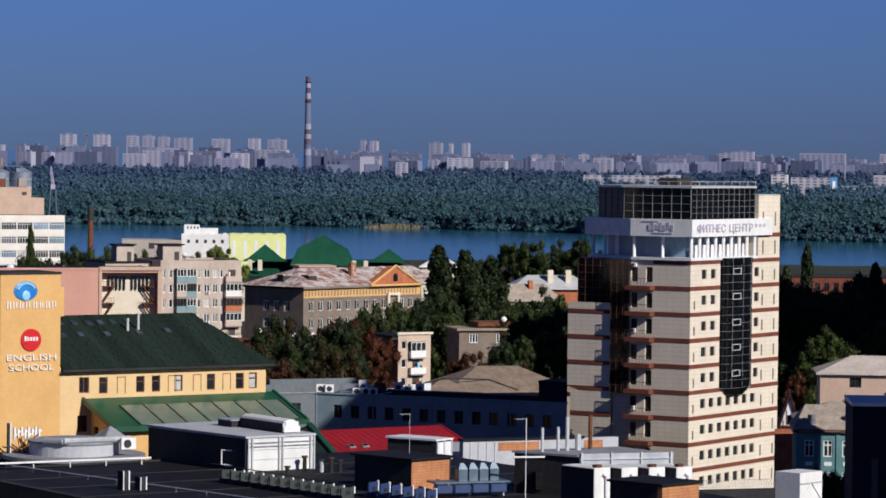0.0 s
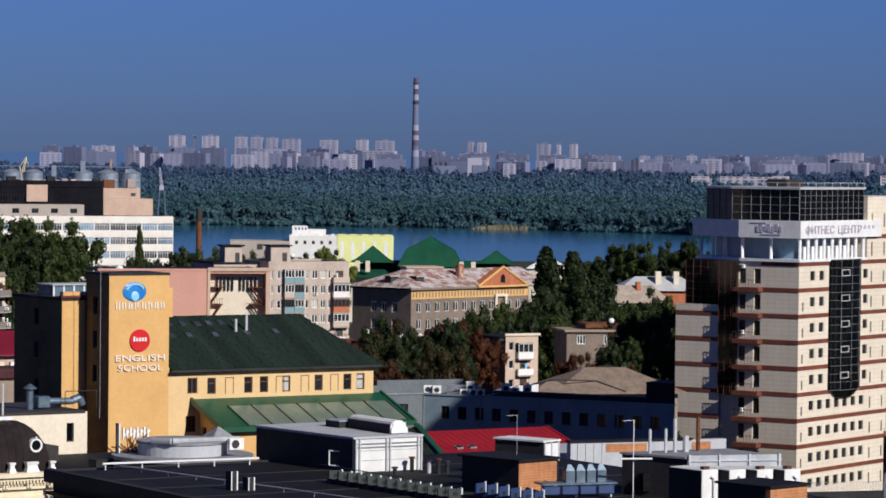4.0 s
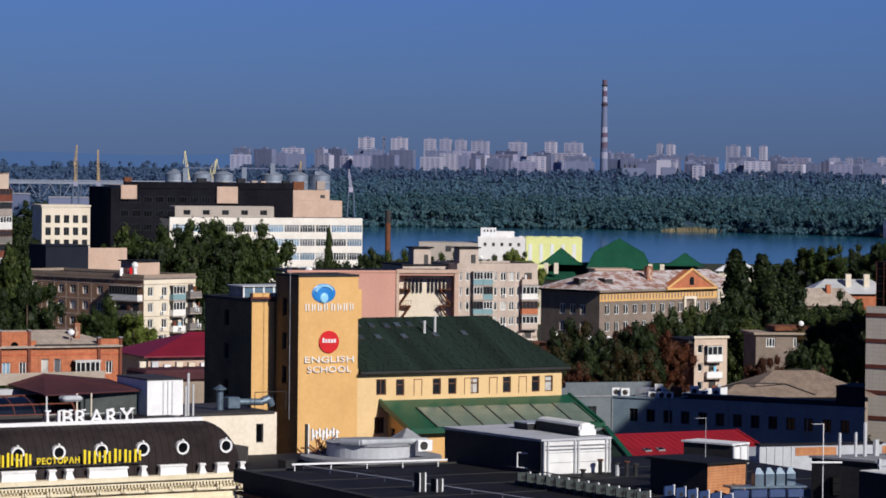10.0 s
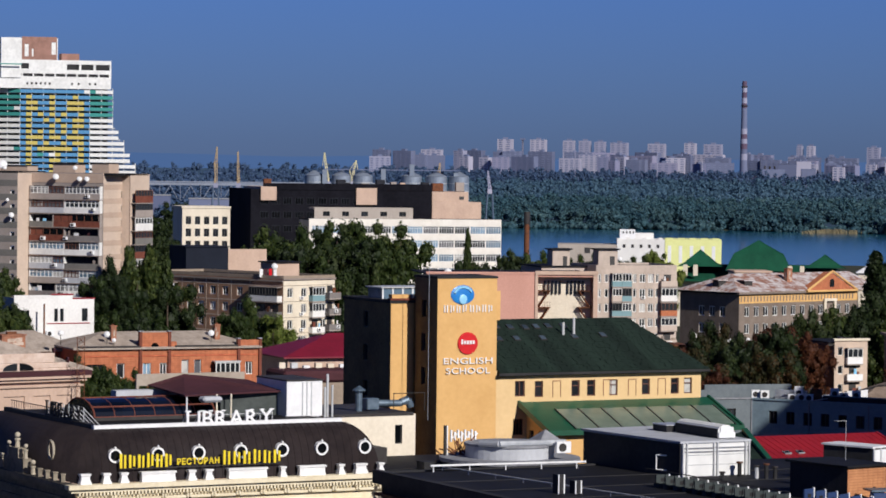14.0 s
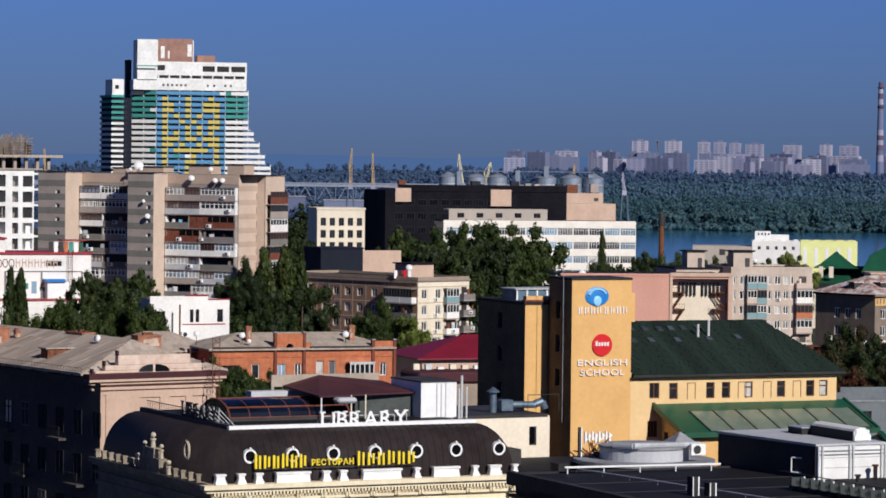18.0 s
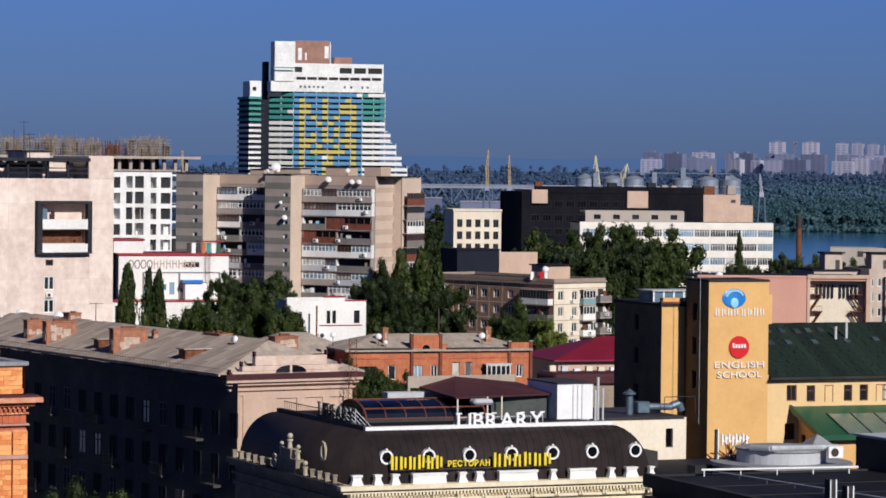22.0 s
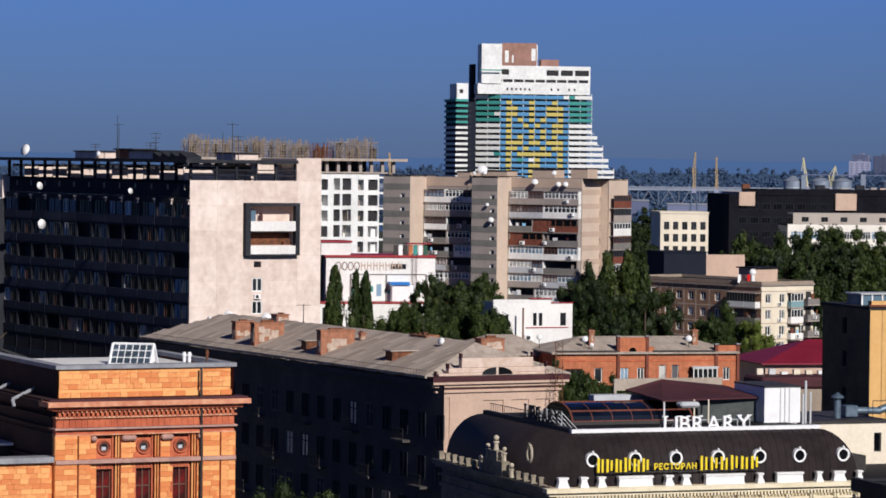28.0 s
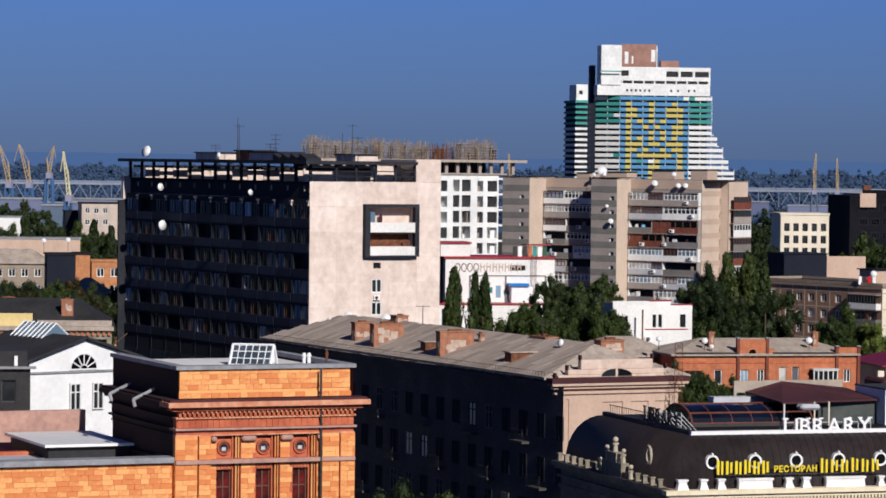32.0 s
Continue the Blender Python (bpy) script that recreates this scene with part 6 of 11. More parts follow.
facade(hotel, M["raw_brick"], 15.6, 90.5, 100.8, [(1.2, 3.0, 92, 97.5), (4.4, 5.2, 92, 95.5), (13.2, 15.2, 93, 98.5)], FRONT(11.0, 0.3), 1.0, label="raw brick upper wall")
block("wall", M["raw_brick"], hotel, 29.0, 37.0, 2, 9, 90.5, 93.6)
block("crane_arm", M["teal"], hotel, 0.5, 10.5, -3.0, -2.6, 88.2, 88.7)
block("wall", M["dark_shade"], hotel, -1.0, 1.0, 14, 22, 20, 91.5, label="dark service shaft")
annex2 = base("hotel_side_tower", -170.4, 1427.8, 22.0, "lower teal and white side tower of a hotel shell", "hotel")
block("core", M["dark_shade"], annex2, 0.1, 5.2, 0.65, 18.8, 10, 75.0)
# shaded face put in as a dark blue wall
block("link_wall", M["navy"], annex2, 5.2, 9.6, 2.5, 14, 10, 74.0, label="shaded blue link wall with small windows")
for k in range(16):
    block("link_window", M["dark_shade"], annex2, 6.4, 7.4, 2.42, 2.5, 72.0 - 2.42 * k, 73.0 - 2.42 * k)
block("head_wall", M["chalk"], annex2, 0.0, 5.2, 1.0, 12, 75.0, 82.0)
facade(annex2, M["chalk"], 5.2, 75.2, 82.2, [(1.2, 2.9, 77.8, 79.5)], FRONT(), 1.0)
for k in range(16):
    z = 74.5 - 2.42 * k
    for x0, x1, y0, y1 in ((-0.6, 0.6, 0.5, 19.0), (-0.6, 5.0, -0.7, 0.5)):
        fl = block("floor_slab", M["teal" if k < 5 else "chalk"], annex2, x0, x1, y0, y1, z - 0.38, z + 0.7)
    block("window_recess", M["dark_shade"], annex2, 0.4, 2.4, 0.5, 0.62, z + 0.75, z + 1.9)
    block("window_recess", M["dark_shade"], annex2, 2.9, 4.8, 0.5, 0.62, z + 0.75, z + 1.9)

# ---- the raw concrete frame under construction ----
shell = base("unfinished_frame_building", -96.1, 592.2, 34.2, "white concrete frame building under construction with rebar on top", "building")
holes = []
SW = 12.3
for k in range(6):
    z = 42.2 - 2.9 * k
    for j, (x0, x1) in enumerate(((0.4, 1.7), (2.9, 4.2), (4.7, 6.5), (7.9, 9.1), (10.0, 12.0))):
        hole = (x0, x1, z, z + (2.2 if 0 < j < 3 else 2.0))
        holes.append((*hole, dict(deep=2.6)) if (j * 2 + k) % 5 in (1, 2) else hole)
facade(shell, M["chalk"], SW, 0, 45.4, holes, FRONT(), 1.4)
# dark filling that stands for shade within the frame
block("dark_interior", M["dark_shade"], shell, 0.2, SW - 0.2, 2.7, 12, 10, 45.2)
facade(shell, M["chalk"], 12, 0, 45.4, [(1, 4, 42.2 - 2.9 * k, 44.2 - 2.9 * k) for k in range(6)], RIGHT(SW), 1.2)
for k in range(6):
    block("balcony_slab", M["chalk"], shell, SW, SW + 1.5, 0.2, 5, 44.4 - 2.9 * k, 44.75 - 2.9 * k)
    block("partition", M["stripe_a"], shell, 5.0 + 0.5 * (k % 3), 5.15 + 0.5 * (k % 3), 0.5, 2.5, 42.2 - 2.9 * k, 44.2 - 2.9 * k)
    block("window_board", M["stripe_d"], shell, 8.0, 8.5, 0.35, 0.4, 42.2 - 2.9 * k, 43.2 - 2.9 * k)
for x in [i * 2.3 - 26 for i in range(19)]:
    block("column", M["stripe_a"], shell, x, x + 0.6, 0.8, 1.4, 45.4, 47.6)
block("wall", M["dark_shade"], shell, -27, 12, 5, 5.3, 45.4, 47.6)
block("floor_slab", M["asbestos"], shell, -27, 18.0, -0.4, 14, 47.6, 48.1)
block("floor_slab", M["asbestos"], shell, 0, 13.9, -0.3, 14, 45.3, 45.6)
M["shuttering"] = mat("grey_shutter_timber", (0.36, 0.29, 0.225), (0.15, 0.115, 0.09), 0.9, 2.0, 0.8)
rng = random.Random(2)
x = -26.0
while x < 11.0:          # bundles of formwork: uprights, ledgers, boards
    w = rng.uniform(2.4, 4.6)
    bm = bmesh.new()
    hi = rng.uniform(50.6, 52.0)
    for i in range(int(w / 0.32)):
        for y in (0.2, 1.6, 4.0):
            u = x + i * 0.32 + rng.uniform(-0.08, 0.08)
            tube(bm, (u, y, 48.0), (u + rng.uniform(-0.1, 0.1), y, hi + rng.uniform(-0.9, 0.5)), rng.choice((0.04, 0.06, 0.09)), 4)
    for z in (48.5, 49.0, 49.5, 50.0, 50.5, 51.0):
        if z < hi - 0.2:
            for y in (0.1, 3.9):
                tube(bm, (x - 0.2, y, z), (x + w + 0.1, y, z + rng.uniform(-0.1, 0.1)), 0.06, 4)
    part("shuttering", bm, M["shuttering" if rng.random() < 0.75 else "rust"], shell, "timber shuttering and rebar", kind="stuff")
    for i in range(3):
        u = x + rng.uniform(0, w - 0.6)
        block("shutter_board", M[rng.choice(("stripe_d", "shuttering", "dark_shade"))], shell, u, u + rng.uniform(0.3, 0.7), 0.6, 1.2, 48.1, rng.uniform(49.4, hi))
    x += w + rng.uniform(0.15, 0.9)

# ---- white depot with painted walls, white house, brick house ----
depot = base("painted_depot", -69.5, 434.5, 21.1, "white depot wall with faded street art and a red coping", "building")
facade(depot, M["white"], 15.3, 0, 34.6, [(9.0, 11.2, 33.0, 33.7, dict(cols=3, frame_m="frame_dark"))], FRONT())
block("body", M["white"], depot, 0.1, 15.2, 0.3, 9, 0, 34.4)
block("coping", M["red_roof"], depot, -0.2, 15.4, -0.2, 9, 34.6, 34.9)
for x in (3.3, 8.3, 13.9):
    block("pilaster", M["grey"], depot, x, x + 0.25, -0.06, 0, 26, 32.2)
block("string_course", M["grey"], depot, 3.3, 14.1, -0.06, 0, 32.2, 32.35)
for i in range(11):     # faded painted shapes
    x = 1.7 + i * 0.86
    bm = bmesh.new()
    if i < 4:
        for j in range(12):
            a, b = 2 * math.pi * j / 12, 2 * math.pi * (j + 1) / 12
            tube(bm, (x + 0.35 * math.cos(a), -0.02, 33.4 + 0.55 * math.sin(a)), (x + 0.35 * math.cos(b), -0.02, 33.4 + 0.55 * math.sin(b)), 0.06, 4)
    else:
        box(bm, x - 0.3, x - 0.15, -0.03, -0.005, 32.8, 34.0), box(bm, x - 0.15, x + 0.3, -0.03, -0.005, 33.4, 33.6), box(bm, x + 0.2, x + 0.32, -0.03, -0.005, 32.9, 33.9)
    part("painted_shape", bm, M["rust"] if i < 4 else M["stripe_c"], depot)
for i in range(9):
    block("painted_shape", M["glass_blue"] if i % 2 else M["teal"], depot, 3.6 + i * 1.15, 4.3 + i * 1.15, -0.025, -0.004, 29.3 + 0.3 * (i % 3), 30.2 + 0.25 * (i % 4))
block("upper_wall", M["white"], depot, -0.5, 3.6, 1.0, 6, 34.9, 36.6)
block("upper_coping", M["red_roof"], depot, -0.6, 3.8, 0.8, 6.1, 36.6, 36.85)
rf = base("roof_shelter", *local(depot, 10.3, 1.2)[:2], 21.1, "cluttered roof shelter with hanging sheets", "shelter", z=34.8)
for i, c in enumerate(("iron", "paint_white", "iron", "brick", "teal", "paint_white", "green_trim")):
    block("hanging_sheet", M[c], rf, i * 0.7 - 0.6, i * 0.7 - 0.05, 0, 0.12, 0, 1.5)
block("shelter_roof", M["red_roof"], rf, 1.2, 4.6, -0.3, 2.4, 1.6, 1.75)
booth = base("blue_booth", *local(depot, 8.9, -1.6)[:2], 21.1, "small white booth with a blue roof", "booth", z=0)
block("wall", M["paint_white"], booth, 0, 3.0, 0, 2, 26, 30.9)
block("roof", M["blue"], booth, -0.3, 2.4, -0.3, 2.3, 30.9, 31.3)
bm = bmesh.new()
for i in range(26):
    tube(bm, (12.0, -0.4, 27 + i * 0.3), (12.6, -0.4, 27 + i * 0.3), 0.02, 4)
for x in (12.0, 12.6):
    tube(bm, (x, -0.4, 24), (x, -0.4, 35), 0.035, 4)
part("wall_ladder", bm, M["rust"], depot)
low = base("low_white_range", *local(depot, -3, -5)[:2], 21.1, "low white range of sheds with dark doors", "building")
facade(low, M["white"], 26, 0, 28.6, [(1.5, 2.6, 24, 28), (6, 7, 24, 28), (12, 13.4, 24, 28)], FRONT())
block("body", M["white"], low, 0, 26, 0.4, 4, 0, 28.4)
block("coping", M["red_roof"], low, -0.1, 26.1, -0.1, 4, 28.5, 28.7)
# shade beside the depot put into the wall's dark colour
dark_link = base("dark_link_wall", *local(depot, -3.2, 2)[:2], 21.1, "dark shaded wall beside a depot", "wall")
block("wall", M["dark_shade"], dark_link, 0, 3.0, 0, 6, 0, 36.5)
white_h = base("white_house", -41.9, 412.9, 27.8, "flat-roofed white house with narrow dark windows", "house")
facade(white_h, M["white"], 11.0, 0, 29.7, [(0.25, 0.6, 27.0, 28.3, dict(cols=1, frame_m="frame_dark", bar=0.05)), (1.0, 1.35, 27.0, 28.3, dict(cols=1, frame_m="frame_dark", bar=0.05)), (1.75, 2.1, 27.0, 28.3, dict(cols=1, frame_m="frame_dark", bar=0.05))] + [(x, x + w, 26.8, 28.45, dict(cols=1, frame_m="frame_dark", bar=0.05)) for x, w in ((5.5, 0.5), (6.3, 0.5), (9.3, 0.8))], FRONT(-2.5))
facade(white_h, M["white"], 6.6, 0, 29.9, [(x, x + 0.5, 26.9, 28.1, dict(cols=1, frame_m="frame_dark", bar=0.05)) for x in (1.6, 2.8, 4.0)], LEFT(6.6, -2.5))
facade(white_h, M["white"], 6.6, 0, 29.7, [], RIGHT(8.5))
block("roof", M["white"], white_h, -2.4, 8.4, 0.1, 6.5, 29.4, 29.65)
block("step_wall", M["white"], white_h, -2.5, 5.5, 0.02, 0.3, 29.7, 30.2)
block("coping", M["red_roof"], white_h, 2.5, 5.6, -0.1, 0.4, 30.2, 30.35)
block("coping", M["red_roof"], white_h, 5.5, 8.6, -0.1, 0.4, 29.68, 29.8)
block("sill_line", M["red_roof"], white_h, 2.0, 7.9, -0.08, 0, 26.5, 26.62)
bm = bmesh.new()
tube(bm, (0.8, -2, 20), (0.8, -2, 29.2), 0.12, 8)
part("flue", bm, M["rust"], white_h)
cooler(white_h, pose(1.8, 0, 24.9), 1.1)
brick_h = base("brick_house", -30.5, 348.7, 22.0, "orange brick house with stepped gables and a grey hipped roof", "house")
WH = dict(cols=2, bar=0.09)
facade(brick_h, M["brick"], 20.9, 0, 27.4, [(4.4, 5.3, 24.0, 25.6, dict(WH, cols=1)), (7.35, 8.3, 24.0, 25.6, dict(WH, glass_m="glass_blue")), (9.3, 10.1, 23.2, 25.6, WH), (11.8, 12.6, 24.3, 25.9, dict(cols=1, glass_m="curtain")), (13.25, 14.05, 24.3, 25.9, dict(cols=1, glass_m="curtain")), (19.2, 20.0, 24.2, 25.6, WH), (1.0, 3.0, 24.2, 25.5, dict(cols=3, frame_m="frame_brown"))], FRONT())
facade(brick_h, M["brick"], 10, 0, 27.4, [], LEFT(10))
facade(brick_h, M["brick"], 10, 0, 27.4, [], RIGHT(20.9))
for x0, x1, z in ((7.0, 10.4, 28.9), (10.3, 11.2, 27.9), (18.2, 21.0, 28.0)):
    block("gable", M["brick"], brick_h, x0, x1, -0.1, 0.35, 27.2, z, bevel=0.04)
for x, z in ((6.9, 29.0), (10.2, 29.0), (18.2, 28.1), (20.7, 28.1)):
    block("pier", M["band"], brick_h, x, x + 0.32, -0.24, 0.3, 0, z)
    block("pier_cap", M["stone_grey"], brick_h, x - 0.06, x + 0.38, -0.3, 0.36, z, z + 0.12)
strip(brick_h, M["iron"], "gutter", 7.0, 27.3, 0.2, FRONT(0), 0.4, 0)
strip(brick_h, M["iron"], "gutter", 7.2, 27.3, 0.2, FRONT(11.0), 0.4, 0)
strip(brick_h, M["red_stone"], "string_course", 20.9, 26.3, 0.15, FRONT(), 0.06)
bm = bmesh.new()
tube(bm, (8.7, -0.12, 27.4), (8.7, 0.2, 27.4), 0.42, 14)
part("lunette", bm, M["glass_black"], brick_h)
bm = bmesh.new()
hip(bm, -0.2, 20.6, 0, 10, 27.3, 28.8, (0.9, 0.9), 0.4)
part("roof", bm, M["asbestos"], brick_h, "weathered grey sheet roof")
gl = hang("glazed_balcony", None, brick_h, pose(15.4, 0, 24.2), "white glazed balcony")
block("base", M["brick"], gl, 0, 2.8, -1.0, 0, -0.5, 0)
window(gl, pose(0, -1.0, 0), 2.8, 1.4, 5, 1, "frame_white", "glass", 0.1)
block("lid", M["steel"], gl, -0.1, 2.9, -1.1, 0.1, 1.4, 1.55)
bl = block("balcony", M["paint_white"], brick_h, 9.0, 11.0, -1.0, 0, 22.9, 23.0)
for i in range(6):
    block("laundry", M[("paint_white", "red", "paint_white", "blue", "paint_white", "cream")[i]], bl, 9.05 + i * 0.32, 9.3 + i * 0.32, -1.0, -0.95, 23.0 + 0.1 * (i % 2), 24.2)
for x, y, z, r in ((3.6, 1.0, 28.7, 0.42), (4.2, 0.4, 28.1, 0.3), (15.6, 1.2, 28.7, 0.45), (-1.0, 3.0, 28.8, 0.4)):
    p = local(brick_h, x, y)
    dish(p.x, p.y, z, r, 5, 20, "white satellite dish on a sheet roof", 1.3)
for x, y in ((4.6, 2.0), (16.6, 2.2)):
    p = local(brick_h, x, y)
    chimney_stack(p.x, p.y, 28.2, 0.6, 0.6, 1.3, 22, "pale rendered chimney on a sheet roof")
grey_r = base("grey_roofed_house", *local(brick_h, -9, 6)[:2], 22.0, "low house with a grey hipped sheet roof", "house")
block("wall", M["brick"], grey_r, 0.5, 11, 0.5, 9, 0, 26.8)
bm = bmesh.new()
hip(bm, 0, 11.5, 0, 9.5, 26.8, 28.7, (0.9, 0.9), 0.3)
part("roof", bm, M["asbestos"], grey_r)

# ---- five-storey flats with balconies, the cube house behind ----
M["pale_teal"] = mat("pale_teal_sheet", (0.20, 0.33, 0.36), (0.15, 0.26, 0.29), 0.6, stain=0.5)
five = base("five_storey_flats", -11.0, 559.0, 45.0, "five-storey concrete flats with patched balconies", "apartment block")
M["brown_brick"] = mat("brown_brick_panel", (0.36, 0.215, 0.14), (0.25, 0.145, 0.095), 0.9, 1.8, 0.35, spread=0.8, streak=0.4)
M["dingy"] = mat("dingy_panel", (0.34, 0.27, 0.21), (0.25, 0.20, 0.155), 0.9, stain=0.3, streak=0.5)
FS = 2.75
cols_l = [(x, x + 1.5) for x in (1.0, 5.0, 9.2, 12.2, 15.3, 18.5, 22.2)]
facade(five, M["brown_brick"], 34.0, 0, 27.2, [(a, b, 24.0 - FS * k, 25.5 - FS * k, dict(cols=2, bar=0.15, glass_m=("glass", "curtain", "glass")[(k + int(a)) % 3])) for k in range(5) for a, b in cols_l], LEFT(34.0, -3.5, 0))
facade(five, M["cream"], 12.4, 0, 27.5, [(x, x + 1.3, 24.0 - FS * k, 25.6 - FS * k, dict(cols=2, bar=0.12, glass_m=("glass", "curtain")[k % 2])) for k in range(5) for x in (1.0, 4.3, 9.0)], FRONT(-3.5))
block("cornice", M["stripe_d"], five, -3.7, 9.0, -0.25, 0.0, 27.0, 27.3)
strip(five, M["stripe_d"], "cornice", 34.0, 26.7, 0.3, LEFT(34.0, -3.5, 0), 0.25)
for k in range(5):       # pale joints between the wall panels
    strip(five, M["panel"], "panel_joint", 34.0, 25.9 - FS * k, 0.16, LEFT(34.0, -3.5, 0), 0.02)
    strip(five, M["dingy"], "panel_joint", 12.4, 26.0 - FS * k, 0.10, FRONT(-3.5), 0.02)
for x in (3.9, 8.0, 11.2, 14.3, 17.4, 20.8, 25.6):
    block("panel_joint", M["panel"], five, -0.02, 0.0, 33.9 - x, 34.06 - x, 0, 26.7, m=pose(-3.5, 0, 0))
facade(five, M["panel"], 33, 0, 27.2, [], RIGHT(8.9))
flat_roof(five, 12.4, 34.0, 27.3, M["tar"], M["dingy"], 0.45, -3.5)
rng = random.Random(9)


clutter = random.Random(77)


def balcony(parent, m, w, z, dep=1.1, glazed=False, front="white"):
    b = hang("balcony", None, parent, m @ pose(0, 0, z), "patched balcony")
    block("floor_slab", M["stripe_a"], b, 0, w, -dep, 0, -0.2, 0)
    block("parapet", M[front], b, 0, w, -dep, -dep + 0.08, 0, 1.0)
    for x in (0, w - 0.08):
        block("side_panel", M[front], b, x, x + 0.08, -dep + 0.08, 0, 0, 1.0)
    if glazed:
        window(b, pose(0.02, -dep, 1.0), w - 0.04, 1.4, max(3, int(w / 0.7)), 1, glazed, "glass", 0.1)
        block("lid", M["stripe_a"], b, -0.05, w + 0.05, -dep - 0.05, 0, 2.4, 2.5)
    else:
        block("door_recess", M["frame_dark"], b, w * 0.25, w * 0.7, -0.05, -0.01, 0.05, 2.2)
        x = 0.2
        while x < w - 0.6:      # washing, boxes and boards behind the parapet
            u = clutter.uniform(0.25, 0.7)
            if clutter.random() < 0.5:
                block("balcony_clutter", M[clutter.choice(("paint_white", "clad", "band", "stripe_d", "rust", "pale_blue", "dingy"))], b, x, x + u, -dep + 0.12, -dep + 0.3, 0.6, clutter.uniform(1.1, 1.9))
            x += u + 0.1
        if clutter.random() < 0.6:
            cooler(b, pose(clutter.uniform(0.2, w - 1.0), -dep, 0.25), 0.8)
    return b


for k in range(5):
    z = 23.3 - FS * k
    balcony(five, FRONT(2.6), 3.0, z, 1.0, rng.choice(("frame_white", "frame_white", False)), rng.choice(("white", "white", "pale_teal", "band")))
    balcony(five, FRONT(6.3), 2.8, z + 0.4, 1.4, False, rng.choice(("white", "grey", "stripe_b")))
    balcony(five, LEFT(34.0, -3.5, 0) @ pose(26.5, 0, 0), 4.2, z, 1.2, "frame_dark" if k == 0 else False, rng.choice(("white", "grey")))
    balcony(five, LEFT(34.0, -3.5, 0) @ pose(30.8, 0, 0), 2.9, z, 1.2, "frame_dark" if k == 0 else False, "white" if k == 0 else "stripe_b")
    balcony(five, LEFT(34.0, -3.5, 0) @ pose(3.0, 0, 0), 4.0, z, 1.2, "frame_white", "white")
    cooler(five, FRONT(0.3) @ pose(0, 0, z + 0.3))
    cooler(five, FRONT(5.9) @ pose(0, 0, z + 0.2))
hut = base("roof_hut", *local(five, 0.5, 6)[:2], 45.0, "pale rendered lift hut with a washing line", "roof hut", z=27.2)
block("wall", M["buff"], hut, 0, 5.5, 0, 4, 0, 2.6)
block("lid", M["tar"], hut, -0.4, 5.8, -0.4, 4.3, 2.6, 2.8)
for i in range(4):
    block("laundry", M[("paint_white", "maroon", "red", "paint_white")[i]], hut, -4.5 + i * 1.1, -3.8 + i * 1.1, -0.6, -0.5, 0.2, 1.6)
p = local(five, -0.4, 5.5)
dish(p.x, p.y, 29.2, 0.7, 5, 20, "white satellite dish beside a roof hut", 1.8)
cube_h = base("slate_cube_building", -32.0, 589.1, 23.1, "dark slate-blue cubic building with a low brick wing", "building")
block("wall", M["navy"], cube_h, 0, 8.2, 0, 9, 0, 31.6)
block("cornice", M["navy"], cube_h, -0.2, 8.4, -0.2, 9, 31.6, 31.8)
block("wing", M["dingy"], cube_h, 8.2, 16, 3, 9, 0, 31.0)
block("wing_wall", M["buff"], cube_h, 8.9, 16.5, 2.0, 2.8, 0, 31.2)

# ---- offices by the river ----
office = base("white_office_block", -13.5, 819.9, 12.9, "long white office block with ribbon windows", "office block")
hl = []
for k in range(4):
    z = 31.1 - 3.55 * k
    for i in range(12):
        x = 0.8 + 4.15 * i
        hl.append((x, x + 3.95, z - 2.0, z - 0.1, dict(cols=6, bar=0.1, glass_m=("glass_blue", "curtain", "glass", "glass_blue", "glass")[(i * 3 + k * 2) % 5], transom=1.35)))
M["ivory"] = mat("ivory_render", (0.81, 0.77, 0.70), (0.70, 0.65, 0.58), 0.85, stain=0.4, streak=0.4)
facade(office, M["ivory"], 50.5, 0, 32.8, hl, FRONT(), 0.2)
facade(office, M["cream"], 14, 0, 32.8, [], RIGHT(50.5))
block("roof", M["tar"], office, 0.2, 50.3, 0.2, 14, 32.4, 32.7)
block("body", M["cream"], office, 0.4, 50.1, 0.6, 13.8, 0, 32.4)
facade(office, M["concrete"], 25.8, 32.8, 35.5, [(x, x + 1.8, 33.4, 34.6, dict(cols=2, frame_m="frame_dark")) for x in (2.2, 7.2, 12.2, 17.2, 22.2)], FRONT(2.0, 3.0))
block("roof", M["concrete"], office, 2.0, 27.8, 3.2, 10, 35.2, 35.6)
M["black_brick"] = mat("near_black_brick", (0.011, 0.011, 0.016), (0.005, 0.005, 0.008), 0.9, 1.0, 0.12, streak=0.4)
M["black_brick"].node_tree.nodes["Principled BSDF"].inputs["Specular IOR Level"].default_value = 0.1
dark_o = base("dark_tower_block", -35.1, 839.3, 14.4, "near-black industrial block with pinkish stair towers", "industrial building")
block("wall", M["black_brick"], dark_o, 6.5, 55.3, 1.0, 28, 0, 40.0)
block("parapet", M["black_brick"], dark_o, 10, 55.3, 0.8, 1.2, 39.8, 41.5)
for k in range(4):
    for i in range(9):
        window(dark_o, pose(9 + i * 3.1, 0.9, 36.0 - 3.6 * k), 2.2, 1.7, 3, 1, "dark_shade", "glass_black", 0.1)
for x0, x1, z0, z1, y in ((55.3, 68.8, 0, 36.9, 0.5), (55.3, 65.3, 36.9, 39.6, 0.6), (34.6, 40.2, 36, 40.4, 0.3), (9.0, 13.2, 37, 40.6, 0.3)):
    block("stair_tower", M["buff"], dark_o, x0, x1, y, 20, z0, z1, bevel=0.05)
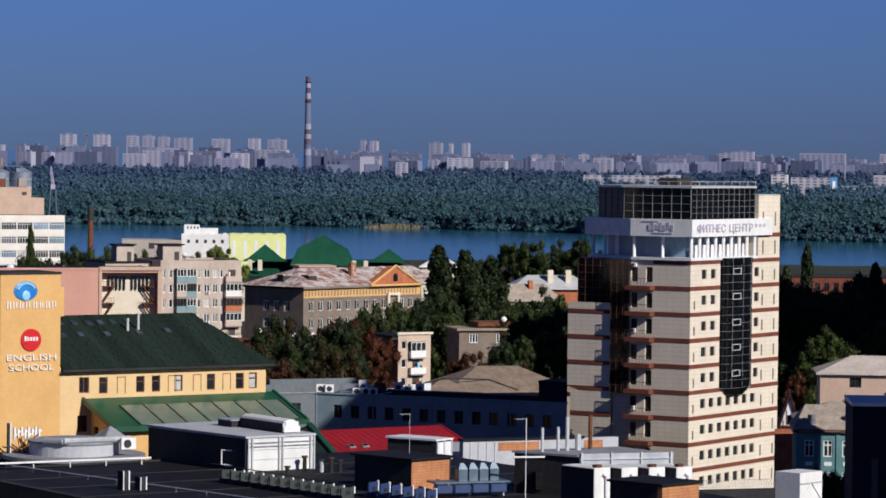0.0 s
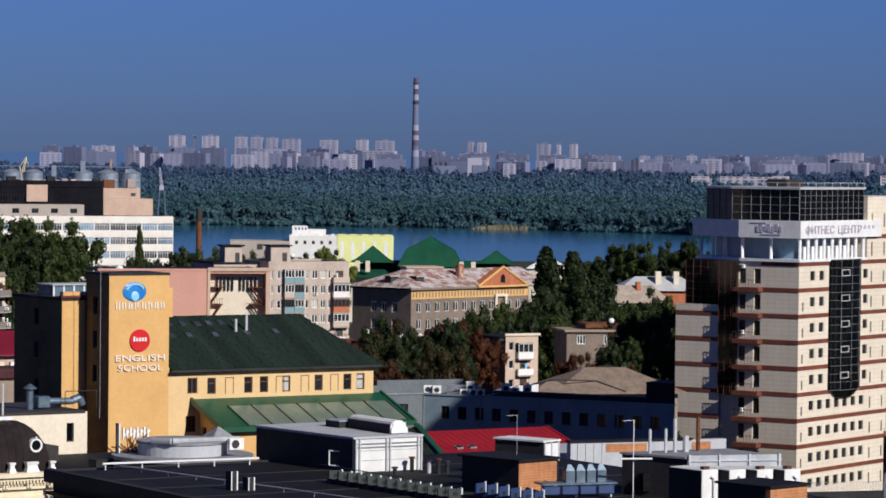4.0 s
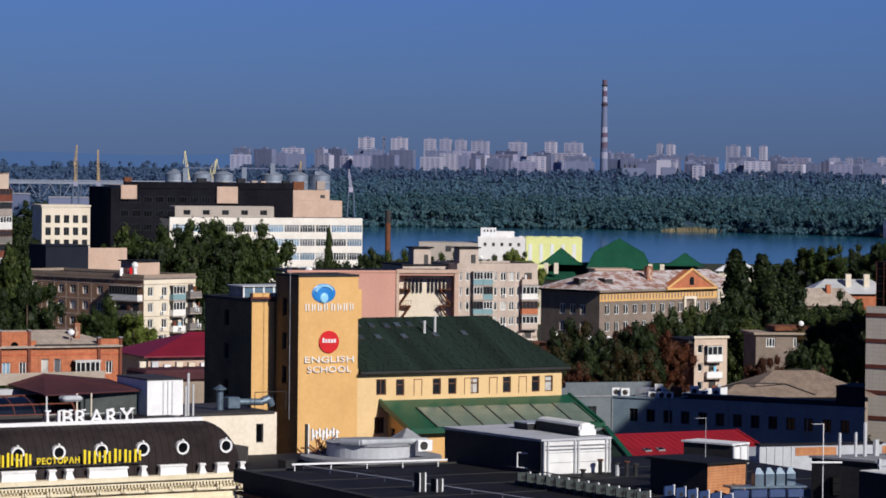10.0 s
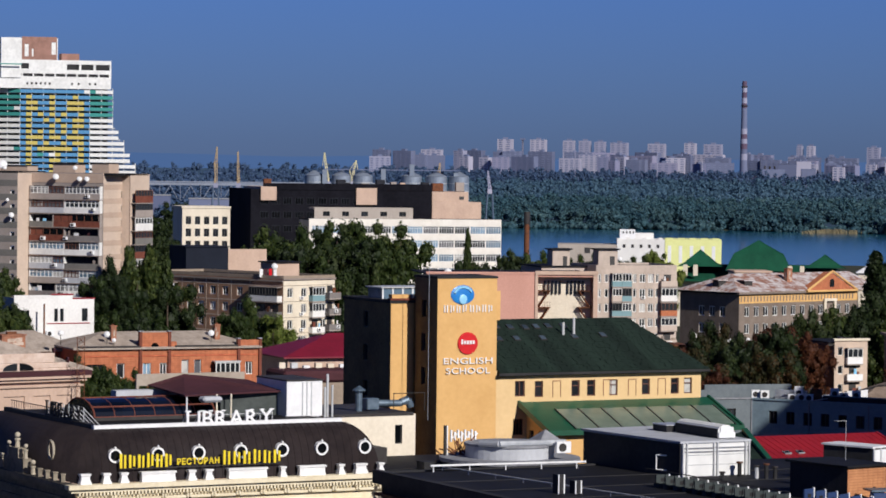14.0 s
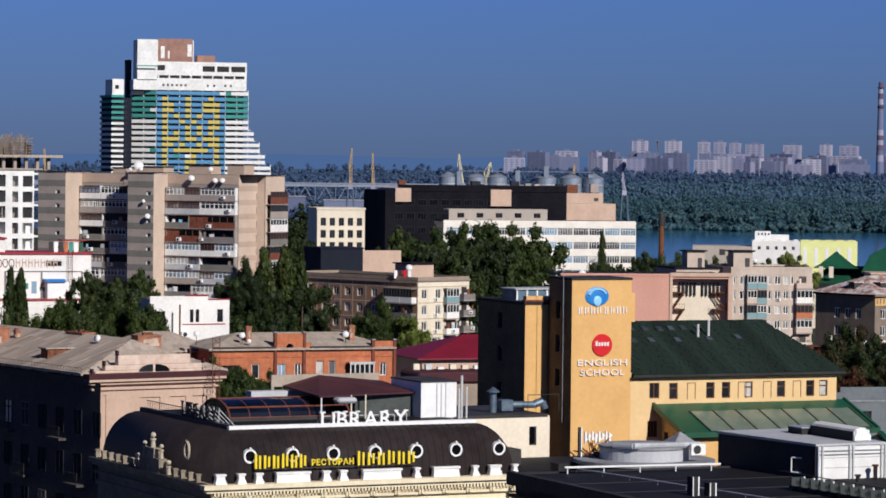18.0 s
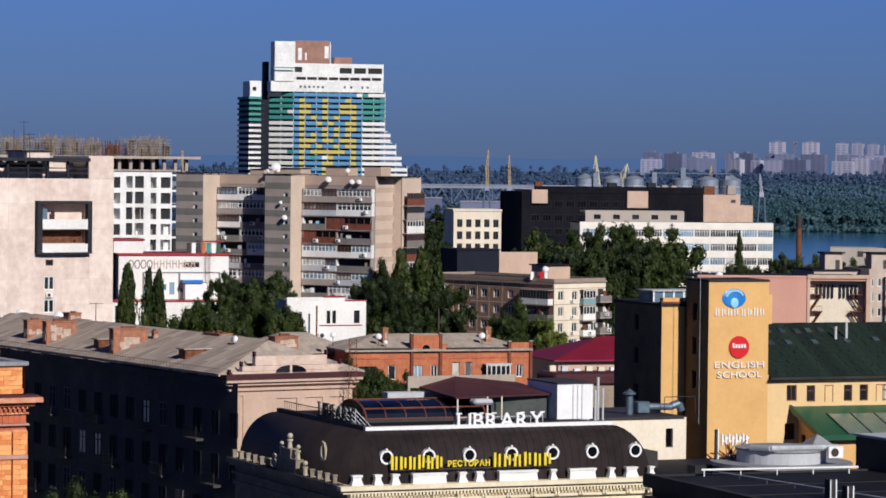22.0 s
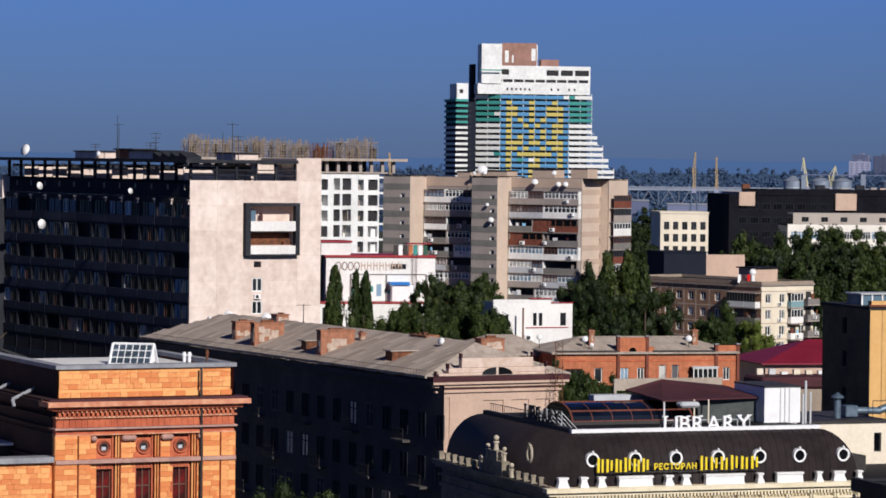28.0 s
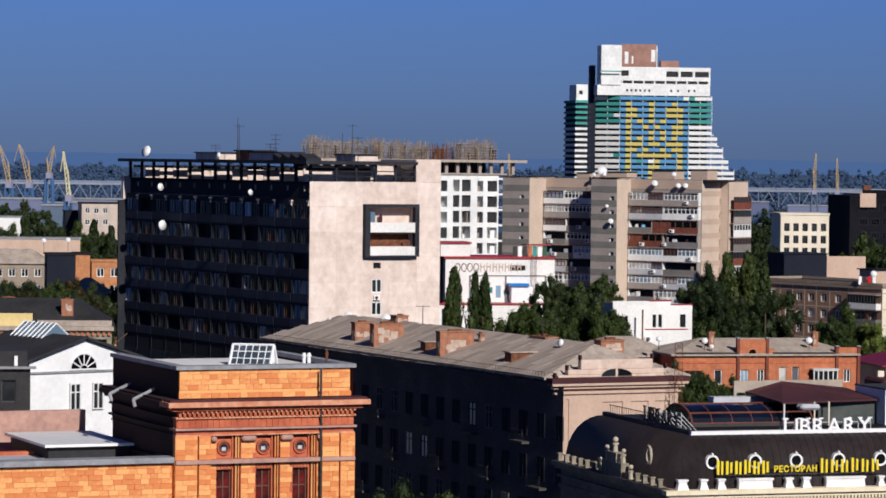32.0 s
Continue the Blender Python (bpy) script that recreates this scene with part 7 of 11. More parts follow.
block("window_slot", M["frame_dark"], dark_o, 62.8, 64.0, 0.45, 0.6, 37.6, 38.4)
rng = random.Random(12)
for i in range(16):
    x = rng.uniform(9, 64)
    e = base("roof_plant_box", *local(dark_o, x, rng.uniform(3, 12))[:2], 14.4, "small rusty plant box on a roof", "roof plant", "rooftop plant boxes", z=39.6)
    w = rng.uniform(0.8, 3)
    block("case", M[rng.choice(("rust", "dark_shade", "buff", "stripe_a"))], e, 0, w, 0, 1.5, 0, rng.uniform(1.2, 3.0))
    block("lid", M["black_brick"], e, -0.1, w + 0.1, -0.1, 1.6, -0.02, 0.1)
cream_l = base("cream_office", -45.9, 826.0, 13.2, "cream office building with square windows", "office block")
facade(cream_l, M["cream"], 12.4, 0, 35.1, [(0.9 + 2.35 * i, 2.3 + 2.35 * i, 30.9 - 3.1 * k, 32.9 - 3.1 * k, dict(cols=2, bar=0.1, frame_m="frame_dark")) for k in range(4) for i in range(5)], FRONT())
block("body", M["cream"], cream_l, 0.2, 12.2, 0.5, 15, 0, 35.0)
block("parapet", M["cream"], cream_l, -0.2, 12.6, -0.2, 15, 35.0, 35.5)

# ---- pink hall, panel flats, old school with the rusty roof ----
hall = base("pink_hall", 23.7, 559.5, 7.6, "pink hall with a deep cream stage recess and fire stairs", "building")
facade(hall, M["pink"], 30.0, 0, 28.5, [(19.4, 29.3, 14, 27.9, dict(deep=2.2))], FRONT(-12.6))
block("recess_back", M["cream"], hall, 6.85, 16.6, 1.95, 2.15, 14, 27.8)
block("roof", M["tar"], hall, -12.5, 17.2, 0.2, 20, 28.2, 28.4)
facade(hall, M["pink"], 20, 0, 28.5, [], RIGHT(17.4))
block("cornice", M["buff"], hall, 6.4, 17.5, -0.3, 0.3, 28.3, 28.95)
block("cornice", M["pink"], hall, -12.7, 6.4, -0.1, 0.3, 28.4, 28.75)
block("frame_pier", M["buff"], hall, 6.4, 6.9, -0.2, 0.2, 14, 28.3)
block("frame_pier", M["buff"], hall, 16.7, 17.3, -0.2, 0.2, 14, 28.3)
for i in range(11):
    if i != 5:
        block("fin", M["dark_shade"], hall, 8.3 + i * 0.68, 8.6 + i * 0.68, 1.6, 1.95, 24.9, 27.2)
for s, x in ((1, 6.9), (-1, 16.6)):
    st = hang("fire_stair", None, hall, pose(x, 0.6, 0), "rusty steel fire stair")
    for z in (22.5, 25.4):
        block("landing", M["rust"], st, min(0, s * 2.4), max(0, s * 2.4), 0, 1.1, z, z + 0.12)
        bm = bmesh.new()
        for i in range(6):
            tube(bm, (s * 0.45 * i, 0, z), (s * 0.45 * i, 0, z + 1.0), 0.03, 4)
        tube(bm, (0, 0, z + 1.0), (s * 2.4, 0, z + 1.0), 0.03, 4)
        part("railing", bm, M["rust"], st, kind="stuff")
        bm = bmesh.new()
        tube(bm, (s * 2.2, 0.2, z), (s * 0.2, 0.2, z - 2.9), 0.12, 4), tube(bm, (s * 2.2, 0.9, z), (s * 0.2, 0.9, z - 2.9), 0.12, 4)
        for i in range(9):
            box(bm, s * (0.4 + 0.2 * i) - 0.12, s * (0.4 + 0.2 * i) + 0.12, 0.2, 0.9, z - 2.6 + 0.29 * i, z - 2.55 + 0.29 * i)
        part("flight", bm, M["rust"], st)
p = local(hall, -8.6, 2)
dish(p.x, p.y, 28.6, 0.8, 5, 15, "white satellite dish on a pink parapet", 0.5)
rng = random.Random(19)
panel_b = base("panel_flats", 43.4, 598.4, 15.8, "grey panel flats with mismatched glazed balconies", "apartment block")
M["panel_grey"] = mat("grey_beige_panel", (0.56, 0.465, 0.40), (0.43, 0.355, 0.30), 0.9, stain=0.35, streak=0.4, joints=(3.2, 2.7))
facade(panel_b, M["panel_grey"], 16.0, 0, 28.6, [(x, x + w, 25.6 - 2.75 * k, 27.2 - 2.75 * k, dict(cols=2 if w > 1 else 1, bar=0.14, glass_m=("glass", "curtain", "glass")[(k + int(x)) % 3])) for k in range(6) for x, w in ((0.5, 0.5), (1.7, 0.8), (7.3, 0.7), (8.6, 1.2), (10.3, 1.1), (11.8, 0.6))], FRONT())
facade(panel_b, M["panel_grey"], 14, 0, 28.6, [], RIGHT(16.0))
facade(panel_b, M["panel_grey"], 14, 0, 28.6, [], LEFT(14))
flat_roof(panel_b, 16.0, 14, 28.5, M["tar"], M["panel_grey"], 0.35)
for k in range(6):
    for x in (2.9, 4.85):
        balcony(panel_b, FRONT(x), 1.9, 24.9 - 2.75 * k, 1.0, rng.choice(("frame_white", "frame_white", "frame_dark", False)), rng.choice(("chalk", "pale_teal", "stripe_b", "panel_grey", "pale_teal")))
    balcony(panel_b, FRONT(12.6), 3.2, 24.9 - 2.75 * k, 1.0, (False, "frame_white", "frame_brown", "frame_white")[k % 4], ("panel_grey", "white", "brick", "panel_grey")[k % 4])
    if k % 2:
        cooler(panel_b, pose(8.9, 0, 25.3 - 2.75 * k))
for x, w in ((-6.5, 3.4), (2.6, 3.8)):
    e = base("roof_hut", *local(panel_b, x, 6)[:2], 15.8, "rendered lift hut with a dark lid", "roof hut", "roof huts", z=28.3)
    block("wall", M["panel_grey"], e, 0, w, 0, 3, 0, 3.2)
    block("lid", M["tar"], e, -0.4, w + 0.4, -0.4, 3.4, 3.2, 3.45)
    block("door", M["frame_dark"], e, w * 0.6, w * 0.85, -0.04, 0, 0, 2.0)
behind = base("flat_roof_range", *local(panel_b, -9, 5)[:2], 15.8, "flat-roofed range behind panel flats", "building")
block("wall", M["panel_grey"], behind, 0, 9, 0, 12, 0, 28.3)
block("roof", M["tar"], behind, -0.3, 9, -0.3, 12, 28.3, 28.55)
p = local(panel_b, 6.9, 6)
dish(p.x, p.y, 29.8, 0.5, 5, 20, "white satellite dish beside a lift hut", 1.3)
old = base("old_school", 86.0, 735.0, 35.0, "neoclassical school with a rusty sheet roof and pediment", "building")
old.matrix_basis = pose(86.0, 735.0, 0, 0, 0, 41.0) @ Matrix.Diagonal((1.11, 0.90, 1.0, 1))
M["patina"] = mat("rust_streaked_roof", (0.54, 0.50, 0.50), (0.27, 0.135, 0.10), 0.75, 1.0, 0.45, streak=0.0, spread=0.28)
M["stone_br"] = mat("brown_stone", (0.25, 0.20, 0.165), (0.17, 0.135, 0.11), 0.9, stain=0.3)
facade(old, M["stone_br"], 37.2, 0, 18.4, [(1.7 + 2.87 * i, 3.2 + 2.87 * i, 13.0 - 3.9 * k, 15.2 - 3.9 * k, dict(cols=2, bar=0.12)) for k in range(2) for i in range(12) if i not in (9,)], FRONT())
facade(old, M["stone_br"], 20.5, 0, 18.4, [(6.6 + 3.6 * i, 8.6 + 3.6 * i, 12.8 - 3.9 * k, 15.2 - 3.9 * k, dict(cols=2, bar=0.24)) for k in range(2) for i in range(3)], LEFT(20.5))
strip(old, M["ochre"], "frieze", 37.2, 16.0, 1.9, FRONT(), 0.1)
for i in range(36):
    block("frieze_panel", M["stone_br"], old, 0.4 + i, 0.75 + i, -0.16, -0.1, 16.4, 17.6)
strip(old, M["stone_br"], "cornice", 38.6, 18.1, 0.5, FRONT(-0.7), 0.9, 0.3)
strip(old, M["iron"], "cornice", 20.9, 18.1, 0.4, LEFT(20.9, 0, -0.2), 0.8, 0.3)
bm = bmesh.new()
pts = [(-0.9, -0.9, 18.6), (44, -0.9, 18.6), (44, 10, 22.4), (6.5, 10, 22.4), (-0.9, 21.4, 18.6), (6.5, 10.5, 22.4), (44, 21.4, 18.6)]
vs = [bm.verts.new(p) for p in pts]
for f in ((0, 1, 2, 3), (4, 0, 3, 5), (3, 2, 6, 4, 5)):
    bm.faces.new([vs[i] for i in f])
oroof = part("roof", bm, M["patina"], old, "rust-streaked standing-seam roof")
bm = bmesh.new()
for i in range(54):
    x = -0.6 + i * 0.82
    tube(bm, (x, -0.88, 18.63), (x, -0.88 + 10.88 * min(1.0, (x + 0.9) / 7.4), 18.63 + 3.75 * min(1.0, (x + 0.9) / 7.4)), 0.05, 4)
part("seams", bm, M["patina"], oroof, kind="stuff")
ped = hang("pediment", None, old, pose(20.5, -0.9, 18.5), "orange pediment with an arched window")
bm = bmesh.new()
vs = [bm.verts.new(p) for p in ((0, 0, 0), (15.2, 0, 0), (7.6, 0, 4.2), (0, 3, 0), (15.2, 3, 0), (7.6, 3, 4.2))]
for f in ((0, 1, 2), (3, 5, 4), (0, 2, 5, 3), (1, 4, 5, 2), (0, 3, 4, 1)):
    bm.faces.new([vs[i] for i in f])
part("tympanum", bm, M["brick"], ped)
for a, b in (((-0.5, 0), (7.6, 4.5)), ((15.7, 0), (7.6, 4.5)), ((-0.5, -0.1), (15.7, -0.1))):
    bm = bmesh.new()
    tube(bm, (a[0], -0.2, a[1]), (b[0], -0.2, b[1]), 0.28, 6)
    part("raking_cornice", bm, M["ochre"], ped)
bm = bmesh.new()
box(bm, 6.9, 8.3, -0.1, 0, 0.8, 2.0), tube(bm, (7.6, -0.1, 2.0), (7.6, 0.0, 2.0), 0.7, 12)
part("arched_window", bm, M["glass"], ped)
for x in (26.4, 29.6):
    bm = bmesh.new()
    tube(bm, (x, -0.5, 9), (x, -0.5, 16), 0.35, 10)
    part("column", bm, M["cream"], old)
block("portal_beam", M["cream"], old, 26.0, 30.0, -0.8, 0, 16.0, 16.6)
p = local(old, 19.6, 5)
chimney_stack(p.x, p.y, 20.3, 1.6, 1.2, 3.2, 35.0)
for x, y in ((5.5, 4), (2.0, 9)):
    p = local(old, x, y)
    e = base("roof_dormer", p.x, p.y, 35.0, "small dark dormer on a rusty roof", "dormer", "roof dormers", z=20.4)
    block("cheek", M["iron"], e, -1.2, 1.2, -1, 1, -1, 0.6)
    block("lid", M["patina"], e, -1.5, 1.5, -1.2, 1.4, 0.6, 0.8)

# ---- small houses among the trees ----
cream_b = base("cream_three_storey_house", 73.8, 502.2, 19.6, "three-storey house with a pale end wall and stacked balconies", "house", z=-2.0)
facade(cream_b, M["panel"], 5.8, 0, 22.6, [(x, x + 0.9, 20.2 - 2.9 * k, 21.5 - 2.9 * k, dict(cols=1, bar=0.1)) for k in range(3) for x in (0.6,)], FRONT())
facade(cream_b, M["dingy"], 10, 0, 22.0, [(x, x + 1.4, 19.6 - 2.9 * k, 21.0 - 2.9 * k, dict(cols=2, bar=0.12)) for k in range(3) for x in (2.0, 6.5)], LEFT(10))
facade(cream_b, M["panel"], 10, 0, 22.6, [], RIGHT(5.8))
block("roof", M["tar"], cream_b, -0.8, 5.9, 0.4, 10, 22.0, 22.3)
block("eaves_board", M["iron"], cream_b, -0.9, 0.1, 0.4, 10.2, 21.7, 22.05)
block("cornice", M["cream"], cream_b, -0.2, 6.1, -0.25, 0.4, 22.5, 22.85)
for k in range(3):
    balcony(cream_b, FRONT(1.9), 2.7, 18.9 - 2.6 * k, 0.8, ("frame_white", False, False)[k], "paint_white")
tan_b = base("brown_brick_house", 85.3, 513.0, 5.6, "small brown brick house with a flat cornice", "house")
facade(tan_b, M["stone_br"], 9.4, 0, 20.6, [(1.7, 3.2, 18.6, 20.1, dict(cols=3, bar=0.14)), (6.2, 7.7, 18.6, 20.1, dict(cols=3, bar=0.14))], FRONT())
block("body", M["stone_br"], tan_b, 0.1, 9.3, 0.3, 8, 0, 20.5)
block("cornice", M["dingy"], tan_b, -0.5, 9.9, -0.5, 8.5, 20.55, 20.95, bevel=0.05)
block("roof", M["rust"], tan_b, 3.4, 9.5, 1, 7, 21.2, 21.9)
dish(*local(tan_b, 7.6, 0.5)[:2], 22.4, 0.55, 5, 20, "white satellite dish on a house roof", 1.2)
hipb = base("hip_roofed_house", 60.2, 375.2, 5.9, "house under a wide weathered hipped roof", "house")
block("wall", M["dingy"], hipb, 1.4, 16.1, 0.4, 11, 0, 20.8)
bm = bmesh.new()
hip(bm, 1.0, 16.5, 0, 11.5, 20.8, 23.4, (0.9, 0.95), 0.5)
M["brown_roof"] = mat("brown_weathered_sheet", (0.275, 0.21, 0.165), (0.175, 0.13, 0.10), 0.9, stain=0.7)
part("roof", bm, M["brown_roof"], hipb)
bm = bmesh.new()
hip(bm, -3.0, 4, -3, 4, 20.5, 22.2, (0.9, 0.9), 0.3)
part("roof", bm, M["brown_roof"], hipb)
block("wall", M["dingy"], hipb, -2.8, 3.8, -2.8, 3.8, 0, 20.4)
bm = bmesh.new()
for a, b in (((-3.2, 0.6, 21.3), (0.4, 0.2, 22.3)), ((0.4, 0.2, 22.3), (6.5, 2.2, 22.0)), ((6.5, 2.2, 22.0), (9.4, -0.4, 20.9)), ((8.2, 5.7, 23.5), (9.5, 5.7, 23.5))):
    tube(bm, a, b, 0.09, 5)
part("ridge_flashing", bm, M["iron"], hipb)
far_h = base("white_gabled_house", 131.0, 693.0, 0.0, "orange house with grey roofs and pale chimneys", "house")
block("wall", M["brick"], far_h, -4, 14, 0, 9, 0, 20.2)
bm = bmesh.new()
hip(bm, -4, 14, 0, 9, 20.2, 23.0, (0.9, 0.9), 0.8)
part("roof", bm, M["steel"], far_h)
for x in (4, 8, 12.5):
    block("chimney", M["cream"], far_h, x, x + 1.2, 1.5, 2.6, 20.5, 24.2)
low_h = base("grey_roof_house", 116.5, 645.0, 8.0, "low house with a pale grey pitched roof", "house")
block("wall", M["dingy"], low_h, 0, 12, 0, 8, 0, 19.6)
bm = bmesh.new()
hip(bm, 0, 12, 0, 8, 19.6, 22.9, (0.2, 0.6), 0.6)
part("roof", bm, M["asbestos"], low_h)
block("chimney", M["brick"], low_h, 6, 6.9, 2.5, 3.4, 20, 23.6)
sheds = base("flat_roof_sheds", 62.0, 505.0, 12.0, "cluttered flat roofs with chimneys and dishes", "building")
for x, y, w, l, h, c in ((-20, 10, 12, 6, 18.8, "rust"), (-6, 8, 9, 6, 18.6, "brick"), (4, 4, 9, 6, 18.9, "brick"), (0, 16, 12, 5, 18.0, "panel_grey")):
    block("shed", M[c], sheds, x, x + w, y, y + l, 0, h)
    block("shed_roof", M["rust"], sheds, x - 0.3, x + w + 0.3, y - 0.3, y + l + 0.3, h, h + 0.25)
for x, y, z, r in ((-8, 7.5, 20.6, 0.7), (-2, 7.5, 19.8, 0.5), (1, 7.0, 19.9, 0.5)):
    p = local(sheds, x, y)
    dish(p.x, p.y, z, r, 15, 20, "white satellite dish on a low roof", 1.6)

# ---- green-domed market, yellow warehouse, lone stack ----
M["viridian"] = mat("green_sheet_roof", (0.008, 0.080, 0.042), (0.005, 0.055, 0.03), 0.85, stain=0.3)
market = base("domed_market", 92.0, 945.0, -6.6, "market hall under green sheet-metal hipped domes", "market hall")
block("wall", M["cream"], market, -3, 54, 2, 30, 0, 13.5)
bm = bmesh.new()
hip(bm, -3, 54, 0, 30, 13.5, 18.0, (0.6, 0.6), 0.6)
part("roof", bm, M["viridian"], market)
for cx, cy, wx, z0, z1, z2 in ((24.0, 6, 9.6, 16.6, 21.4, 25.4), (7.0, 8, 6.6, 17.6, 18.4, 22.4), (43.5, 8, 6.0, 17.6, 18.2, 21.4)):
    bm = bmesh.new()
    r0 = [bm.verts.new((cx + s * wx, cy + q * wx * 0.7, z0)) for s, q in ((-1, -1), (1, -1), (1, 1), (-1, 1))]
    r1 = [bm.verts.new((cx + s * wx * 0.76, cy + q * wx * 0.52, z1)) for s, q in ((-1, -1), (1, -1), (1, 1), (-1, 1))]
    tp = bm.verts.new((cx, cy, z2))
    for i in range(4):
        bm.faces.new((r0[i], r0[(i + 1) % 4], r1[(i + 1) % 4], r1[i]))
        bm.faces.new((r1[i], r1[(i + 1) % 4], tp))
    d = part("dome", bm, M["viridian"], market, "green sheet-metal dome")
    bm = bmesh.new()
    for i, (s, q) in enumerate(((-1, -1), (1, -1))):
        tube(bm, (cx + s * wx, cy + q * wx * 0.7, z0), (cx + s * wx * 0.76, cy + q * wx * 0.52, z1), 0.12, 5)
        tube(bm, (cx + s * wx * 0.76, cy + q * wx * 0.52, z1), (cx, cy, z2), 0.12, 5)
    part("ridge_cap", bm, M["viridian"], d)
for x in (2.0, 5.0, 32.5, 36.0):
    block("vent_stack", M["cream"], market, x, x + 1.3, -0.5, 0.8, 15, 18.2)
white_tent = base("white_pitched_roof", 147.0, 925.0, -9, "small bright white pitched roof", "roof")
bm = bmesh.new()
hip(bm, -5, 7, 0, 8, 17.0, 19.2, (0.9, 0.9), 0.2)
part("roof", bm, M["paint_white"], white_tent)
block("wall", M["cream"], white_tent, -4.5, 6.5, 0.5, 7.5, 0, 16.9)
cream_m = base("cream_house", 88.0, 760.0, 5.0, "two-storey cream house with brown windows", "house")
facade(cream_m, M["cream"], 8.5, 0, 22.4, [(1.0 + 2.4 * i, 2.2 + 2.4 * i, 19.4 - 3.2 * k, 21.0 - 3.2 * k, dict(cols=2, frame_m="frame_brown", bar=0.14)) for k in range(3) for i in range(3)], FRONT())
block("body", M["cream"], cream_m, 0.1, 8.4, 0.4, 9, 0, 22.2)
block("cornice", M["buff"], cream_m, -0.3, 8.8, -0.3, 9, 22.3, 22.7)
M["lemon"] = mat("lemon_paint", (0.78, 0.80, 0.36), (0.70, 0.72, 0.30), 0.7, stain=0.2)
ware = base("yellow_warehouse", 69.5, 1147.9, -3.6, "white and lemon-yellow warehouse by the river", "warehouse")
block("wall", M["concrete"], ware, 0, 21, 0.2, 18, 0, 18.6, label="grey rendered end")
block("wall", M["white"], ware, 21, 38.0, 0, 18, 0, 20.6, label="white painted bay")
for i in range(5):
    block("window_slot", M["frame_dark"], ware, 23.0 + i * 3.0, 24.0 + i * 3.0, -0.05, 0.1, 17.6, 18.8)
for i in range(6):
    block("parapet_stub", M["white"], ware, 21.2 + i * 2.9, 22.6 + i * 2.9, 0.1, 0.6, 20.6, 21.0 + 0.3 * (i % 2))
block("wall", M["lemon"], ware, 38.0, 58.0, -0.2, 18, 0, 20.8, label="lemon-yellow bay")
for i in range(5):
    block("crest", M["lemon"], ware, 38.4 + i * 4.1, 40.8 + i * 4.1, -0.3, 0.2, 20.8, 21.3)
    block("panel_stripe", M["paint_white"], ware, 39 + i * 3.9, 40.2 + i * 3.9, -0.26, -0.2, 12.5, 18.5)
block("tower", M["paint_white"], ware, 22.0, 27.5, 3, 9, 20.6, 24.0)
block("tower", M["white"], ware, 27.5, 34.0, 3, 9, 20.6, 22.8)
for i in range(4):
    block("tower_window", M["frame_dark"], ware, 23.0 + 1.2 * i, 23.5 + 1.2 * i, 2.9, 3.0, 22.6, 23.4)
block("window_slot", M["frame_dark"], ware, 9.5, 11.5, 0.1, 0.25, 15.5, 17.5)
stack = base("boiler_stack", 50.8, 998.7, 0, "slim rusty boiler-house stack", "chimney")
bm = bmesh.new()
tube(bm, (0, 0, 0), (0, 0, 32.2), 0.95, 14, 0.8)
part("shaft", bm, M["rust"], stack)
bm = bmesh.new()
tube(bm, (0, 0, 28.5), (0, 0, 32.3), 1.0, 14)
part("crown", bm, M["iron"], stack)


# ---- the black flat roof in front and what stands on it ----
deck = base("flat_roof_building", 15.6, 194.4, 25.0, "broad flat-roofed building with a black tar deck", "building")
block("wall", M["slate"], deck, -12.0, 21, -45, 8.0, 0, 28.5)
block("deck", M["tar"], deck, -12.2, 21.2, -45, 8.2, 28.5, 28.9, label="black tar deck")
block("edge_flashing", M["slate"], deck, -12.5, -12.0, -45, 8.3, 28.3, 29.1)
block("rust_line", M["rust"], deck, -12.42, -12.0, -45, 8.2, 27.55, 27.75)
block("edge_flashing", M["slate"], deck, -12.0, 3, 8.0, 8.35, 28.3, 29.0)
for i in range(9):
    block("felt_seam", M["slate"], deck, -11.5, 20.5, -40 + i * 5.2, -39.8 + i * 5.2, 28.9, 28.93)
bm = bmesh.new()
tube(bm, (-9.0, 7.4, 29.3), (1.4, 6.6, 29.3), 0.07, 6)
for i in range(5):
    tube(bm, (-8.8 + i * 2.4, 7.4 - i * 0.18, 28.9), (-8.8 + i * 2.4, 7.4 - i * 0.18, 29.3), 0.04, 5)
part("pipe_rail", bm, M["paint_white"], deck)
bm = bmesh.new()
tube(bm, (-7.9, 8.0, 29.15), (-5.1, -11.8, 29.15), 0.035, 6)
tube(bm, (-5.1, -11.8, 29.15), (-3.2, -26, 29.15), 0.035, 6)
for i in range(8):
    tube(bm, (-7.9 + i * 0.4, 8.0 - i * 2.8, 28.9), (-7.9 + i * 0.4, 8.0 - i * 2.8, 29.15), 0.03, 5)
part("cable_tray", bm, M["steel"], deck)
for x, y in ((-7.7, -6.5), (-6.8, -6.9)):
    v = base("roof_vent", *local(deck, x, y)[:2], 25.0, "square roof vent with pale edges", "vent", "square roof vents", z=28.9)
    block("case", M["slate"], v, 0, 0.40, 0, 0.6, 0, 1.1 if x < -7 else 0.75)
    block("edge", M["paint_white"], v, 0.40, 0.48, 0, 0.1, 0, 1.1 if x < -7 else 0.75)
    block("edge", M["paint_white"], v, 0.02, 0.08, -0.06, 0, 0, 1.1 if x < -7 else 0.75)
house = base("metal_plant_house", 15.6, 194.4, 25.0, "metal-clad plant house with a pale roof and dark flank", "plant house")
bm = bmesh.new()
prism(bm, [(4.1, -0.5), (8.9, -0.4), (9.5, 10), (3.0, 9.7)], 28.9, 30.95)
